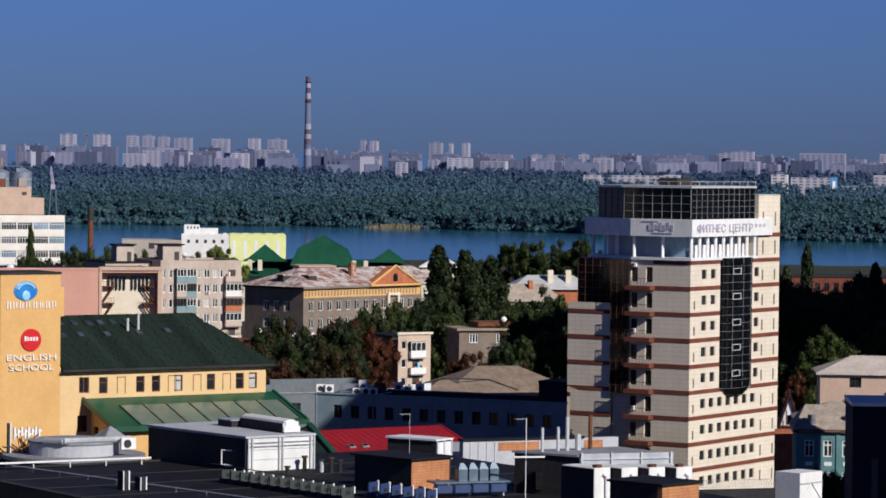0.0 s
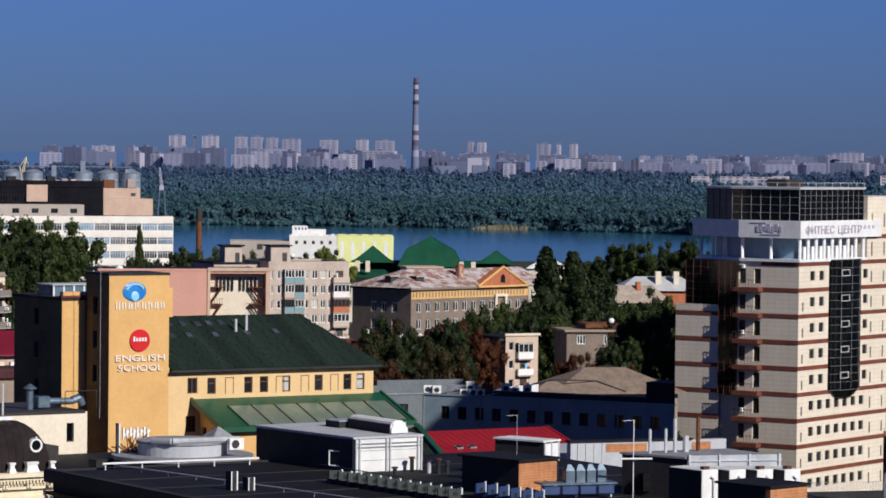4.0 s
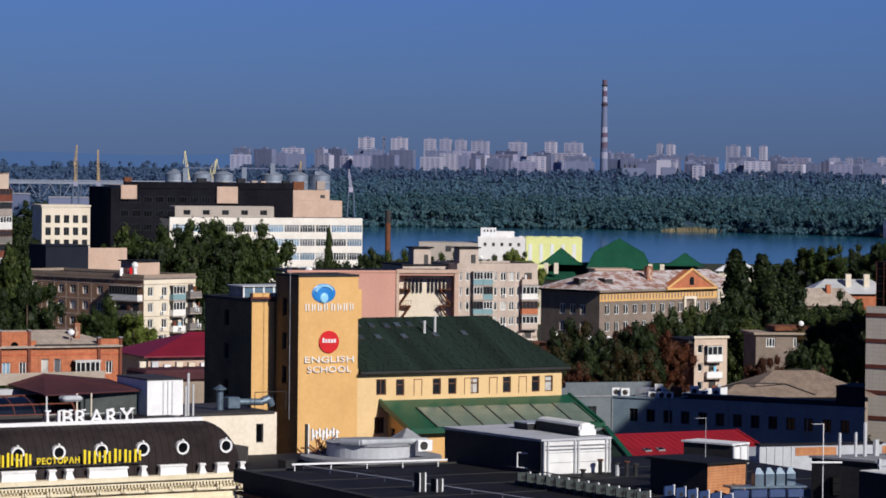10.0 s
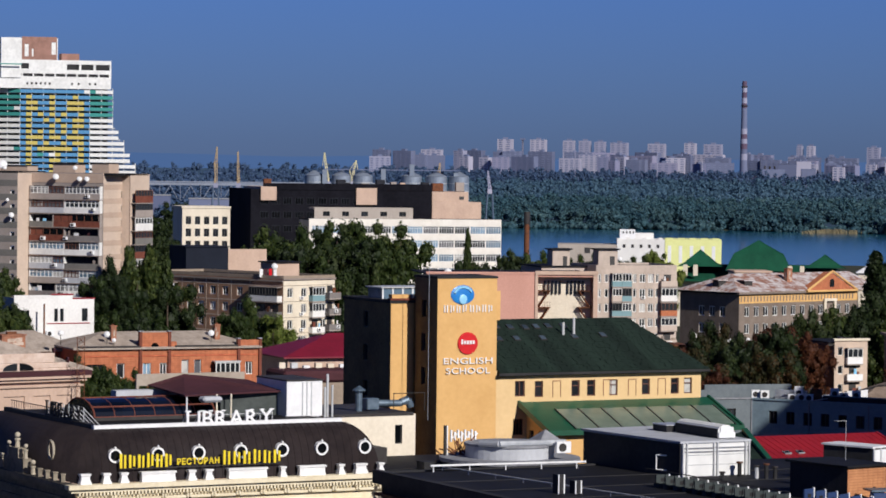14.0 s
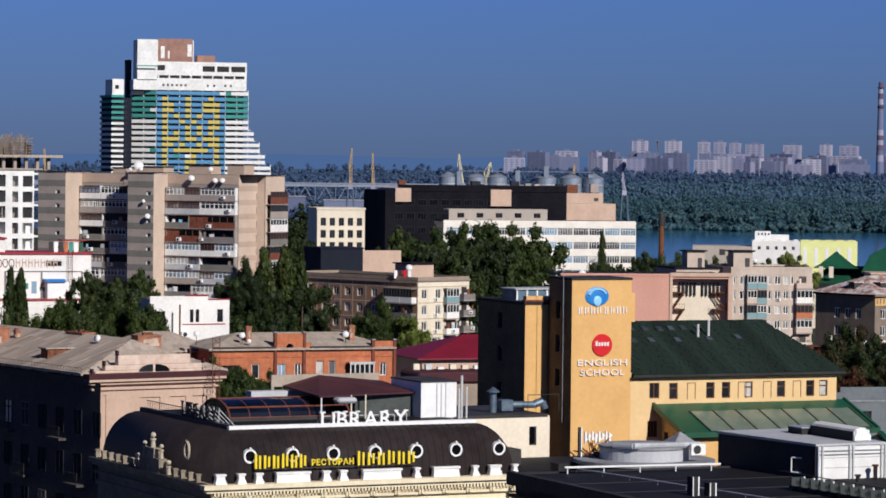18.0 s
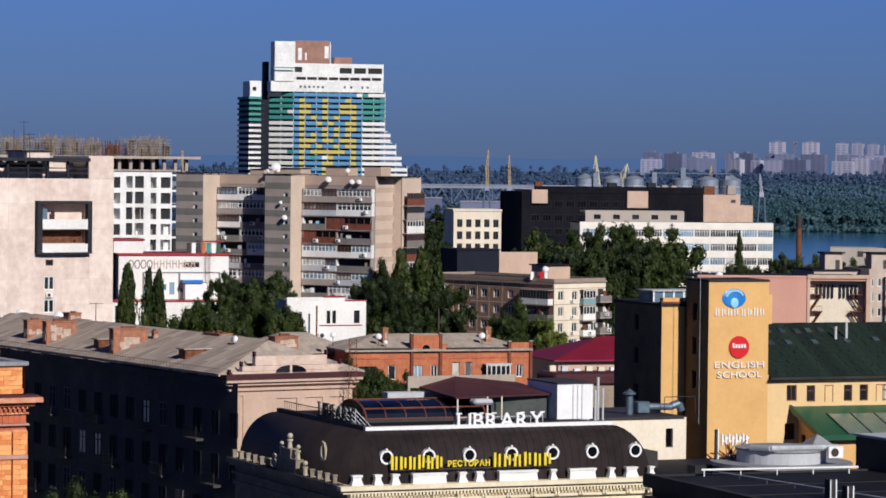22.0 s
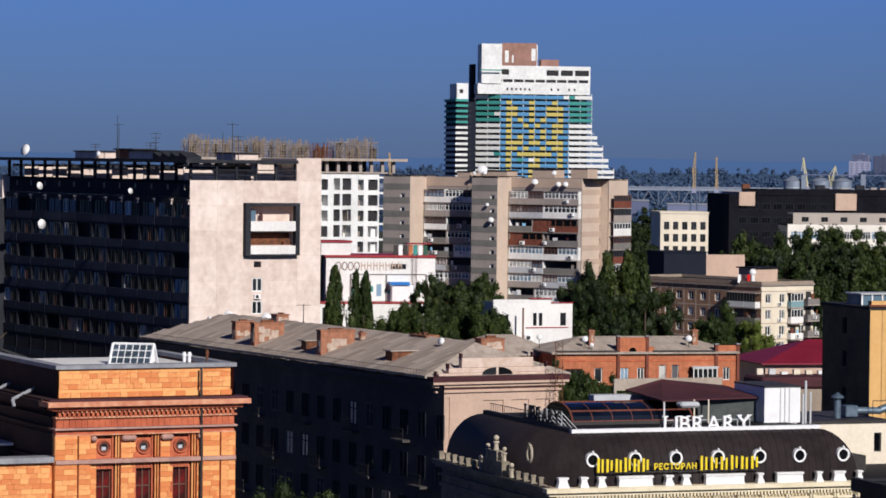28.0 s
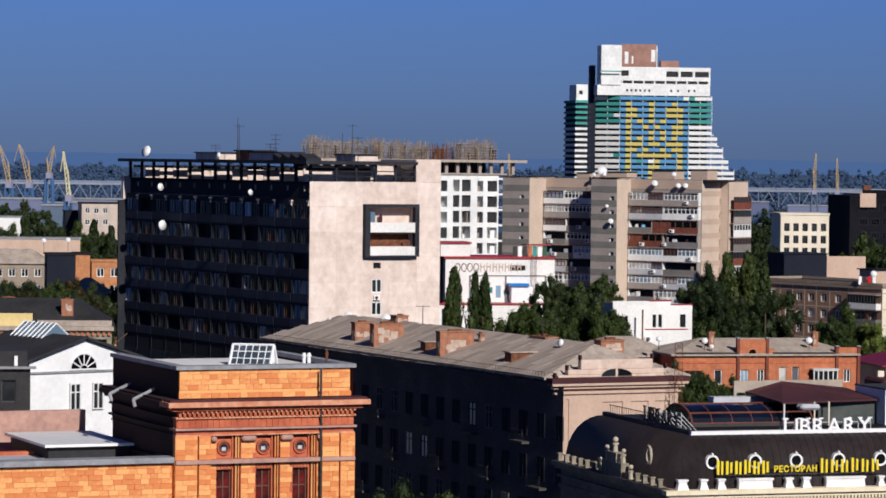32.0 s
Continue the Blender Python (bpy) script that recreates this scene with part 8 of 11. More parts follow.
part("body", bm, M["clad"], house)
bm = bmesh.new()
prism(bm, [(3.95, -0.6), (9.05, -0.5), (9.65, 10.2), (2.85, 9.9)], 30.95, 31.08)
part("roof_sheet", bm, M["clad"], house)
ang = math.degrees(math.atan2(-10.2, 1.1))
bm = bmesh.new()
box(bm, 0, 10.2, -0.08, -0.01, 28.9, 30.9)
# left flank: its shade put in as a dark sheet
part("flank_cladding", bm, M["slate"], house, "dark sheet for the shaded flank of the house", m=pose(3.0, 9.7, 0, 0, 0, ang))
bm = bmesh.new()
box(bm, 4.25, 8.85, -0.53, -0.49, 28.92, 30.9)
part("front_panel", bm, M["chalk"], house, "white painted sheet front")
for x in (4.1, 4.38, 6.3, 6.55, 8.55, 8.8):
    block("post", M["steel"], house, x, x + 0.09, -0.66, -0.5, 28.9, 30.95)
for z in (30.4, 30.62):
    block("rail", M["stone_grey"], house, 4.1, 8.9, -0.62, -0.54, z, z + 0.05)
for z in (29.6, 30.2):
    block("panel_joint", M["stone_grey"], house, 4.5, 8.5, -0.545, -0.53, z, z + 0.025)
cow = base("roof_cowl", *local(deck, 7.2, 0.1)[:2], 25.0, "long rounded ventilation cowl, dark flank and pale top", "cowl", z=31.08)
bm = bmesh.new()
prof = [(0, 0.05), (0, 0.52), (0.12, 0.72), (0.4, 0.84), (0.8, 0.82), (1.12, 0.55), (1.2, 0.05)]
lo, hi = [bm.verts.new((x, 0.3, z)) for x, z in prof], [bm.verts.new((x, 5.4, z)) for x, z in prof]
for i in range(7):
    bm.faces.new((lo[i], lo[(i + 1) % 7], hi[(i + 1) % 7], hi[i]))
bm.faces.new(lo[::-1]), bm.faces.new(hi)
bmesh.ops.recalc_face_normals(bm, faces=bm.faces)
part("hood", bm, M["chalk"], cow)
# cowl's shaded flank put in as a dark sheet, its sunlit end whiter
block("flank_panel", M["slate"], cow, -0.05, -0.01, 0.32, 5.38, 0.05, 0.6, label="dark sheet for the shaded flank of the cowl")
block("end_cap", M["paint_white"], cow, 0.02, 1.18, 0.2, 0.3, 0.05, 0.4)
block("end_cap", M["paint_white"], cow, 0.14, 1.06, 0.2, 0.3, 0.4, 0.7)
block("duct_box", M["slate"], cow, -0.6, 0.7, 5.5, 7.2, 0, 0.4)
block("duct_lid", M["metal"], cow, -0.65, 0.75, 5.45, 7.25, 0.4, 0.46)
block("curb", M["slate"], cow, 0.05, 1.15, 0.35, 5.35, 0, 0.05)
bm = bmesh.new()
for a, b in (((3.55, 1.6, 29.2), (3.55, 1.6, 30.1)), ((3.55, 1.6, 30.1), (3.9, 0.9, 30.1)), ((3.55, 1.6, 29.2), (3.9, 0.9, 29.2))):
    tube(bm, a, b, 0.045, 6)
part("pipe_bend", bm, M["paint_white"], house)
# rows of pale-edged screens
M["blue_steel"] = mat("blue_steel", (0.03, 0.06, 0.16), (0.02, 0.04, 0.11), 0.5)
M["deck_grey"] = mat("grey_green_sheet", (0.058, 0.070, 0.070), (0.036, 0.044, 0.044), 0.7, stain=0.5)
for n, (x0, y0, x1, y1, c) in enumerate(((-0.2, -5.6, 0.5, -17.6, "deck_grey"), (3.0, -16.4, 3.4, -21.7, "blue_steel"))):
    k = 13 if n == 0 else 6
    for i in range(k):
        f = i / (k - 1)
        e = base("roof_screen", *local(deck, x0 + (x1 - x0) * f, y0 + (y1 - y0) * f)[:2], 25.0 + 20 * n, ("grey-green sheet", "dark blue sheet")[n] + " roof screen with a white edge", "screen", "rows of roof screens", z=28.9)
        block("panel", M[c], e, -0.42, 0.42, 0, 0.1, 0.05, 0.78 + 0.08 * n)
        block("slot", M["slate"], e, -0.12, 0.2, -0.012, 0.0, 0.36, 0.58)
        block("edge", M["paint_white"], e, 0.42, 0.50, -0.02, 0.08, 0.42 - 0.1 * n, 0.8 + 0.12 * n)
        block("foot", M[c], e, -0.42, -0.3, -0.1, 0.3, 0, 0.3)
        block("base_rail", M["iron"], e, -0.45, 0.55, -0.05, 0.15, 0, 0.06)
bm = bmesh.new()
tube(bm, (-0.1, -3.4, 29.85), (0.65, -18, 29.8), 0.03, 5)
part("screen_cable", bm, M["iron"], deck)
for i, (x, y, h) in enumerate(((5.9, -2.3, 0.35), (7.8, -1.2, 0.8), (8.1, -2.7, 0.7), (8.4, -3.3, 0.85), (8.9, -3.5, 0.7), (8.6, -6.5, 0.75))):
    v = base("roof_flue", *local(deck, x, y)[:2], 25.0, "short dark roof flue with a cap", "flue", "short roof flues", z=28.9)
    bm = bmesh.new()
    tube(bm, (0, 0, 0), (0, 0, h), 0.13 if i < 5 else 0.3, 10)
    part("pipe", bm, M["steel"] if i % 3 == 2 else M["slate"], v)
    bm = bmesh.new()
    tube(bm, (0, 0, h), (0, 0, h + 0.1), 0.2 if i < 5 else 0.42, 10)
    part("cap", bm, M["rust"] if i % 2 else M["iron"], v)
M["brick_o"] = mat("worn_orange_brick", (0.56, 0.26, 0.12), (0.40, 0.17, 0.08), 0.9, 3.0, 0.9, joints=(0.4, 0.16))
bp = base("brick_penthouse", *local(deck, 5.3, -16.8)[:2], 37.0, "brick penthouse with a tarred lid and a small dark opening", "roof house", z=28.9)
facade(bp, M["brick_o"], 3.1, 0, 2.0, [(2.1, 2.7, 0.0, 0.55)], FRONT(), 0.4)
# body in dark colour: the left flank's shade painted in
block("wall", M["slate"], bp, 0.0, 3.1, 0.05, 4.6, 0, 1.98)
block("lid", M["tar"], bp, -0.2, 3.3, -0.2, 4.8, 2.0, 2.12)
wp = base("white_penthouse", *local(deck, 12.4, -8.7)[:2], 45.0, "dark roof house with a pale ribbed end", "roof house", z=28.9)
block("wall", M["slate"], wp, 0, 1.6, 0, 3.6, 0, 2.2)
block("end_panel", M["paint_white"], wp, 0.05, 1.5, -0.08, 0, 1.2, 2.1)
for x in (0, 0.7, 1.45):
    block("rib", M["steel"], wp, x, x + 0.1, -0.14, -0.08, 1.0, 2.2)
block("lid", M["paint_white"], wp, -0.1, 1.7, -0.1, 3.7, 2.2, 2.3)


def pole(x, y, z, h, r=0.06, material="steel", head=False, label="thin roof pole"):
    e = base("roof_pole", x, y, 25, label, "pole", "roof poles", z=z)
    bm = bmesh.new()
    tube(bm, (0, 0, 0), (0, 0, h), r, 8)
    part("shaft", bm, M[material], e)
    if head:
        bm = bmesh.new()
        tube(bm, (-0.7, 0, h), (0.05, 0, h), 0.018, 5)
        for i in range(5):
            tube(bm, (-0.7 + 0.14 * i, -0.16, h), (-0.7 + 0.14 * i, 0.16, h), 0.012, 4)
        part("head", bm, M[material], e)


p = local(deck, 7.0, -14.0)
pole(p.x, p.y, 30.9, 2.4, 0.014, "steel", True, "thin pole with a side bracket")
lw = base("long_parapet_wall", 35.6, 212.0, 15.0, "long white parapet wall with bare brick patches", "wall")
block("wall", M["clad"], lw, 0, 11.6, 0, 0.6, 0, 29.3)
block("body", M["clad"], lw, 0.1, 11.5, 0.7, 9, 0, 28.4)
for a, b in ((2.6, 5.6), (9.0, 10.4)):
    block("bare_brick", M["brick_o"], lw, a, b, -0.03, 0, 28.6, 29.15)
for i in range(4):
    block("panel_joint", M["steel"], lw, 0.5 + i * 0.6, 0.57 + i * 0.6, -0.05, 0, 26, 29.2)
block("coping", M["tar"], lw, -0.1, 9.0, -0.12, 0.7, 29.3, 29.42)
db = base("dark_roof_block", 36.9, 180.0, 9.0, "dark roof block with a grey lid and a pale upstand", "roof house")
bm = bmesh.new()
prism(bm, [(0, 0), (5.7, 0), (4.2, 4.6), (-2.65, 3.45)], 20, 31.2)
part("wall", bm, M["slate"], db)
bm = bmesh.new()
prism(bm, [(-0.1, -0.1), (5.8, -0.1), (4.3, 4.7), (-2.8, 3.5)], 31.2, 31.32)
part("lid", bm, M["stone_grey"], db)
block("upstand", M["metal"], db, 0.0, 5.7, -0.16, -0.1, 30.4, 31.4)
for i in range(4):
    block("post", M["steel"], db, 0.05 + i * 1.82, 0.17 + i * 1.82, -0.26, -0.16, 30.2, 31.45)
for z in (30.7, 31.05):
    block("rail", M["steel"], db, 0.0, 5.7, -0.24, -0.18, z, z + 0.06)
for x, w in ((-1.9, 0.9), (-0.9, 0.7)):
    block("opening", M["glass_black"], db, x, x + w, 1.9, 2.6, 29.2, 30.2)
for x, y, h, r, c in ((35.2, 182.2, 1.4, 0.09, "steel"), (36.2, 182.6, 1.4, 0.09, "steel"), (36.8, 182.9, 1.95, 0.11, "steel"), (37.5, 183.2, 0.95, 0.18, "steel"), (38.3, 183.6, 2.0, 0.12, "rust")):
    pole(x, y, 31.3, h, r, c, label="steel flue pipe on a dark roof block")
pole(33.8, 179.8, 28.9, 4.5, 0.028, "paint_white", True, "tall white roof pole")
bm = bmesh.new()
tube(bm, (-3.9, 0.1, 31.25), (-2.1, -0.1, 31.25), 0.06, 6)
part("horizontal_pipe", bm, M["paint_white"], db)
for i in range(4):
    c = base("chiller_unit", 35.0 + 1.5 * i, 166.6 + 0.08 * i, 30.0, "white chiller unit with a bent pipe", "chiller", "row of white chillers", z=28.9)
    block("case", M["chalk"], c, 0, 1.15, 0, 2.6, 0, 2.95, bevel=0.03)
    # dark plate gives the white case its shaded side
    block("flank", M["slate"], c, -0.05, -0.01, 0.02, 2.58, 0.1, 2.9)
    bm = bmesh.new()
    tube(bm, (0.75, -0.12, 0.3), (0.75, -0.12, 2.5), 0.06, 8), tube(bm, (0.75, -0.12, 2.5), (0.55, -0.1, 2.6), 0.06, 8)
    part("pipe", bm, M["paint_white"], c)
    if i != 1:
        block("top_fan", M["rust"], c, 0.3, 0.7, 0.2, 0.5, 2.95, 3.1)
bb = base("brick_roof_house", 36.8, 158.6, 37.0, "brick roof house with a flat tarred lid", "roof house", z=28.9)
block("front", M["brick_o"], bb, 0, 2.9, -0.02, 0.3, 0, 2.8)
# near-black body stands for the brick flank in shade
block("wall", M["slate"], bb, 0.0, 2.9, 0.3, 3.4, 0, 2.8)
block("lid", M["tar"], bb, -0.15, 3.05, -0.15, 3.55, 2.8, 2.92)
tray = base("extract_fan_bank", 30.0, 181.2, 12.0, "bank of four galvanised extract cowls on a tray", "extract fans", z=28.7)
block("tray", M["fan_metal"], tray, -1.6, 3.0, -1.0, 0.4, 1.0, 1.1)
for x in (-1.5, 0.6, 2.7):
    block("leg", M["steel"], tray, x, x + 0.12, -0.6, -0.45, 0.2, 1.0)
for i in range(4):
    x = 0.02 + i * 0.64
    bm = bmesh.new()
    box(bm, x, x + 0.52, -0.5, 0.1, 1.1, 1.75)
    r = bmesh.ops.create_cone(bm, cap_ends=True, segments=4, radius1=0.40, radius2=0.15, depth=0.35, matrix=pose(x + 0.26, -0.2, 1.92, 0, 0, 45))
    part("cowl", bm, M["fan_metal"], tray)
    block("duct", M["blue_steel"], tray, -1.6 + i * 1.1, -0.6 + i * 1.1, -1.2, -1.0, 0.45, 0.95, bevel=0.06)

# round water tank, sign letters and clutter beside the deck
tank = base("round_roof_house", 12.2, 213.2, 25.0, "low round white roof house with a grey rim", "roof house")
for r, z0, z1, c, nm in ((4.6, 20, 27.9, "slate", "drum"), (4.75, 27.9, 28.15, "stone_grey", "rim"), (3.0, 28.15, 28.95, "clad", "upper_drum"), (3.1, 28.95, 29.1, "stone_grey", "lid")):
    bm = bmesh.new()
    tube(bm, (-0.5, 4, z0), (-0.5, 4, z1), r, 40)
    part(nm, bm, M[c], tank)
bm = bmesh.new()
tube(bm, (-2.6, 1.5, 29.25), (2.2, 1.2, 29.25), 0.22, 10), tube(bm, (-2.6, 1.5, 29.25), (-3.3, 3.0, 29.2), 0.22, 10)
part("duct", bm, M["metal"], tank)
cooler(tank, pose(1.2, 0.85, 28.6), 1.1)
bm = bmesh.new()
bmesh.ops.create_cone(bm, cap_ends=True, segments=4, radius1=1.5, radius2=0.05, depth=0.9, matrix=pose(3.0, 5.5, 29.3, 0, 0, 45))
part("tent_cap", bm, M["stone_grey"], tank)
scrap = base("scrap_letters", 4.6, 216.5, 25.0, "heap of white sign letters above rusty frames", "sign", z=26.2)
for i in range(8):
    block("letter_bar", M["paint_white"], scrap, 1.6 + i * 0.26, 1.72 + i * 0.26, -0.1, 0.05, 2.85 + 0.12 * (i % 3), 3.65 - 0.12 * (i % 2))
    block("letter_bar", M["paint_white"], scrap, 1.64 + i * 0.26, 1.84 + i * 0.26, -0.06, 0.0, 3.1 + 0.2 * (i % 2), 3.22 + 0.2 * (i % 2))
block("post", M["paint_white"], scrap, 1.36, 1.44, 0, 0.2, 0, 3.95)
block("post", M["iron"], scrap, 1.2, 1.36, 0, 0.2, 0, 3.95)
bm = bmesh.new()
rng = random.Random(3)
for i in range(22):
    a = (rng.uniform(1.3, 3.0), rng.uniform(-0.5, 0.5), rng.uniform(1.6, 2.3))
    tube(bm, a, (a[0] + rng.uniform(-0.9, 0.9), a[1] + rng.uniform(-0.4, 0.4), a[2] + rng.uniform(0.1, 1.0)), 0.05, 4)
part("rusty_frame", bm, M["rust"], scrap, kind="stuff")
block("plinth", M["slate"], scrap, -0.6, 5.0, -0.6, 0.6, -26.2, 1.6)

# ---- shaded blue-grey range, red roofs ----
rangeb = base("blue_grey_range", 41.24, 339.56, -32.0, "long blue-grey building with square windows and roof plant", "building")
M["bluegrey"] = mat("blue_grey_render", (0.235, 0.315, 0.365), (0.18, 0.245, 0.29), 0.85, stain=0.3)
# side wing: the same render darkened for the weaker light on it
M["blue_wing"] = mat("dimmed_blue_grey_render", (0.16, 0.185, 0.20), (0.12, 0.14, 0.155), 0.85, stain=0.3)
facade(rangeb, M["bluegrey"], 28.3, 0, 23.15, [(1.95 + 1.975 * i, 2.95 + 1.975 * i, 20.7 - 0.01 * i, 22.05 - 0.01 * i, dict(cols=2, frame_m="frame_dark", bar=0.08)) for i in range(13)], FRONT())
for nm, m_, z0, z1 in (("body", "bluegrey", 0, 22.9), ("roof", "tar", 22.9, 23.05)):
    bm = bmesh.new()
    prism(bm, [(0.1, 0.4), (28.15, 0.4), (24.8, 9.3), (0.1, 9.3)], z0, z1)
    part(nm, bm, M[m_], rangeb)
block("coping", M["bluegrey"], rangeb, 0.0, 28.3, -0.12, 0.3, 23.15, 23.32)
block("setback_wall", M["slate"], rangeb, 7.5, 25.0, 1.4, 1.8, 23.05, 23.75)
block("setback_coping", M["bluegrey"], rangeb, 7.5, 25.0, 1.3, 1.9, 23.75, 23.83)
# stair head: shade put in as a navy colour
for nm, m_, o, z0, z1 in (("stair_head", "navy", 0.0, 23.0, 25.3), ("stair_lid", "slate", 0.06, 25.3, 25.42)):
    bm = bmesh.new()
    prism(bm, [(25.0 - o, 0.4 - o), (28.15, 0.4 - o), (26.4, 5.0 + o), (25.0 - o, 5.0 + o)], z0, z1)
    part(nm, bm, M[m_], rangeb)
bm = bmesh.new()
for x in (0.02, 6.6, 13.3, 22.1):
    tube(bm, (x, -0.1, 4), (x, -0.1, 23.1), 0.06, 6)
part("downpipe", bm, M["stone_grey"], rangeb)
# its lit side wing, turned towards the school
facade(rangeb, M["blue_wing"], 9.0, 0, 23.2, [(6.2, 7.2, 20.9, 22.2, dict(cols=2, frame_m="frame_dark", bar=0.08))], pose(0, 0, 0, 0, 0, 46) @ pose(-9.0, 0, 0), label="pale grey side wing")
wing_m = pose(0, 0, 0, 0, 0, 46)
block("wing_roof", M["tar"], rangeb, -9, -0.2, 0.4, 9, 22.8, 22.95, m=wing_m)
block("wing_coping", M["stone_grey"], rangeb, -9, 0, -0.1, 0.3, 23.2, 23.34, m=wing_m)
block("roof_wall", M["blue_wing"], rangeb, -9, -3.6, 3.0, 3.3, 22.9, 23.95, m=wing_m)
block("roof_wall", M["blue_wing"], rangeb, -3.4, 6.5, 5.2, 5.5, 22.9, 24.35, m=wing_m)
for i, (x, y, h) in enumerate(((-0.6, 1.2, 1.0), (0.45, 1.2, 1.0), (3.9, 0.6, 0.8), (4.9, 0.7, 0.85), (5.7, 0.8, 0.85), (3.8, 2.4, 1.5), (6.6, 5.4, 1.25), (7.6, 5.5, 0.8), (9.0, 5.6, 1.1))):
    u = base("cooling_unit", *local(rangeb, x, y)[:2], -4.0, "white cooling unit standing on a roof", "cooling unit", "roof cooling units", z=23.05)
    block("case", M["paint_white"], u, 0, 0.9, 0, 0.4, 0.1, h)
    bm = bmesh.new()
    tube(bm, (0.42, -0.01, h * 0.55), (0.42, -0.03, h * 0.55), 0.28, 14)
    part("fan_grille", bm, M["iron"], u)
    block("feet", M["iron"], u, 0.1, 0.8, 0.05, 0.35, 0, 0.1)
rng = random.Random(12)
bm = bmesh.new()
for i in range(12):
    a = Vector((rng.uniform(0.5, 7.0), rng.uniform(1.5, 5.0), 23.2))
    tube(bm, a, a + Vector((rng.uniform(0.6, 2.0), rng.uniform(-0.6, 0.6), rng.uniform(0, 0.5))), 0.05, 5)
part("pipe_run", bm, M["steel"], rangeb)
block("duct_run", M["metal"], rangeb, 1.0, 4.6, 3.6, 4.0, 23.05, 24.05)
block("duct_run", M["rust"], rangeb, 5.0, 6.2, 3.8, 4.2, 23.05, 24.25)
wwall = base("white_parapet_wall", 50.2, 368.4, 6.0, "bright white parapet wall of a low flat roof", "wall")
bm = bmesh.new()
for y in (0.0, 0.4):
    bm.faces.new([bm.verts.new(p) for p in ((0, y, 0), (8.0, y, 0), (8.0, y, 22.2), (0, y, 21.2))])
bmesh.ops.bridge_loops(bm, edges=bm.edges[:])
bmesh.ops.recalc_face_normals(bm, faces=bm.faces)
part("wall", bm, M["paint_white"], wwall)
block("roof", M["tar"], wwall, -4.0, 7.9, 0.5, 9.0, 0, 20.6)
redb = base("red_roofed_hall", 32.0, 260.0, 25.0, "hall under a deep red sheet-metal roof", "hall")
block("wall", M["slate"], redb, 0.9, 15.0, -2.0, 13, 0, 23.0)
bm = bmesh.new()
vs = [bm.verts.new(p) for p in ((0.65, -2.6, 23.15), (15.3, -2.6, 23.15), (15.5, 5.7, 25.43), (2.8, 5.7, 25.43), (15.6, 14.0, 23.1), (2.8, 14.0, 23.1))]
for f in ((0, 1, 2, 3), (3, 2, 4, 5)):
    bm.faces.new([vs[i] for i in f])
rr = part("roof", bm, M["red_roof"], redb, "deep red sheet-metal roof")
bm = bmesh.new()
for i in range(21):
    x = 1.4 + i * 0.66
    t0 = max(0.0, (1.0 if x > 2.8 else (x - 0.65) / 2.15))
    tube(bm, (x, -2.58, 23.17), (x, -2.58 + 8.2 * t0, 23.17 + 2.25 * t0), 0.012, 4)
part("seams", bm, M["red_roof"], rr, kind="stuff")
bm = bmesh.new()
vs = [bm.verts.new(p) for p in ((0.65, -2.6, 23.15), (3.2, 7.1, 25.8), (-1.5, 7.1, 24.4), (-5.0, -2.6, 21.6))]
bm.faces.new(vs[::-1])
# slope faces away from the sun: its shade is put into the green
part("lower_slope", bm, M["shingle"], redb, "dark green lower slope with its shade in the colour")
ln = math.hypot(2.55, 9.7, 2.65)
block("barge_board", M["green_trim"], redb, 0, ln, -0.22, 0.22, -0.15, 0.22, m=pose(0.65, -2.6, 23.15, 0, 0, math.degrees(math.atan2(9.7, 2.55))) @ pose(0, 0, 0, 0, -math.degrees(math.asin(2.65 / ln)), 0))
for x in (3.7, 5.0):
    sk = hang("skylight", None, rr, pose(x, 1.5, 24.28, math.degrees(math.atan2(2.28, 8.3))))
    block("sash", M["stone_grey"], sk, 0, 0.62, 0, 0.55, 0, 0.12)
    block("pane", M["glass_black"], sk, 0.06, 0.56, 0.08, 0.48, 0.12, 0.14)
block("rake_trim", M["red_roof"], redb, 15.3, 15.5, 0, 8.6, -0.05, 0.08, m=pose(0, -2.6, 23.15, math.degrees(math.atan2(2.28, 8.3))))
block("gutter", M["metal"], redb, 10.5, 15.4, -2.75, -2.6, 22.95, 23.12)
redc = base("red_roofed_house", -10.1, 399.9, 21.5, "pale house under a crimson hipped roof", "house")
M["crimson"] = mat("crimson_roof", (0.20, 0.010, 0.028), (0.15, 0.008, 0.02), 0.5, stain=0.3)
block("wall", M["buff"], redc, 1.2, 17, 0.3, 10, 0, 23.4)
bm = bmesh.new()
hip(bm, 0.9, 24, 0, 12, 23.4, 26.0, (1.3, 0.8), 0.5)
part("roof", bm, M["crimson"], redc)
yard = base("yard_sheds", *local(redc, -2, -8)[:2], 21.5, "row of low sheds with a cluttered maroon roof", "sheds")
block("wall", M["dingy"], yard, 0, 16, 0, 6, 0, 20.8)
block("roof", M["maroon"], yard, -0.4, 16.4, -0.4, 6.4, 20.8, 22.2, bevel=0.3)
rng = random.Random(6)
for i in range(9):
    block("roof_clutter", M[rng.choice(("paint_white", "steel", "cream"))], yard, 1 + i * 1.6, 1.8 + i * 1.6, 5.2, 5.8, 22.2, 22.2 + rng.uniform(0.3, 0.8))

# ---- tall unseen block added just outside the view to shade the range ----
near_t = base("unseen_shade_tower", 96.7, 200.0, 0.0, "plain concrete slab block added out of view to cast shade", "apartment block")
block("wall", M["concrete"], near_t, 0, 12, 0, 90, 0, 76)
block("roof", M["tar"], near_t, -0.3, 12.3, -0.3, 90.3, 76, 76.4)

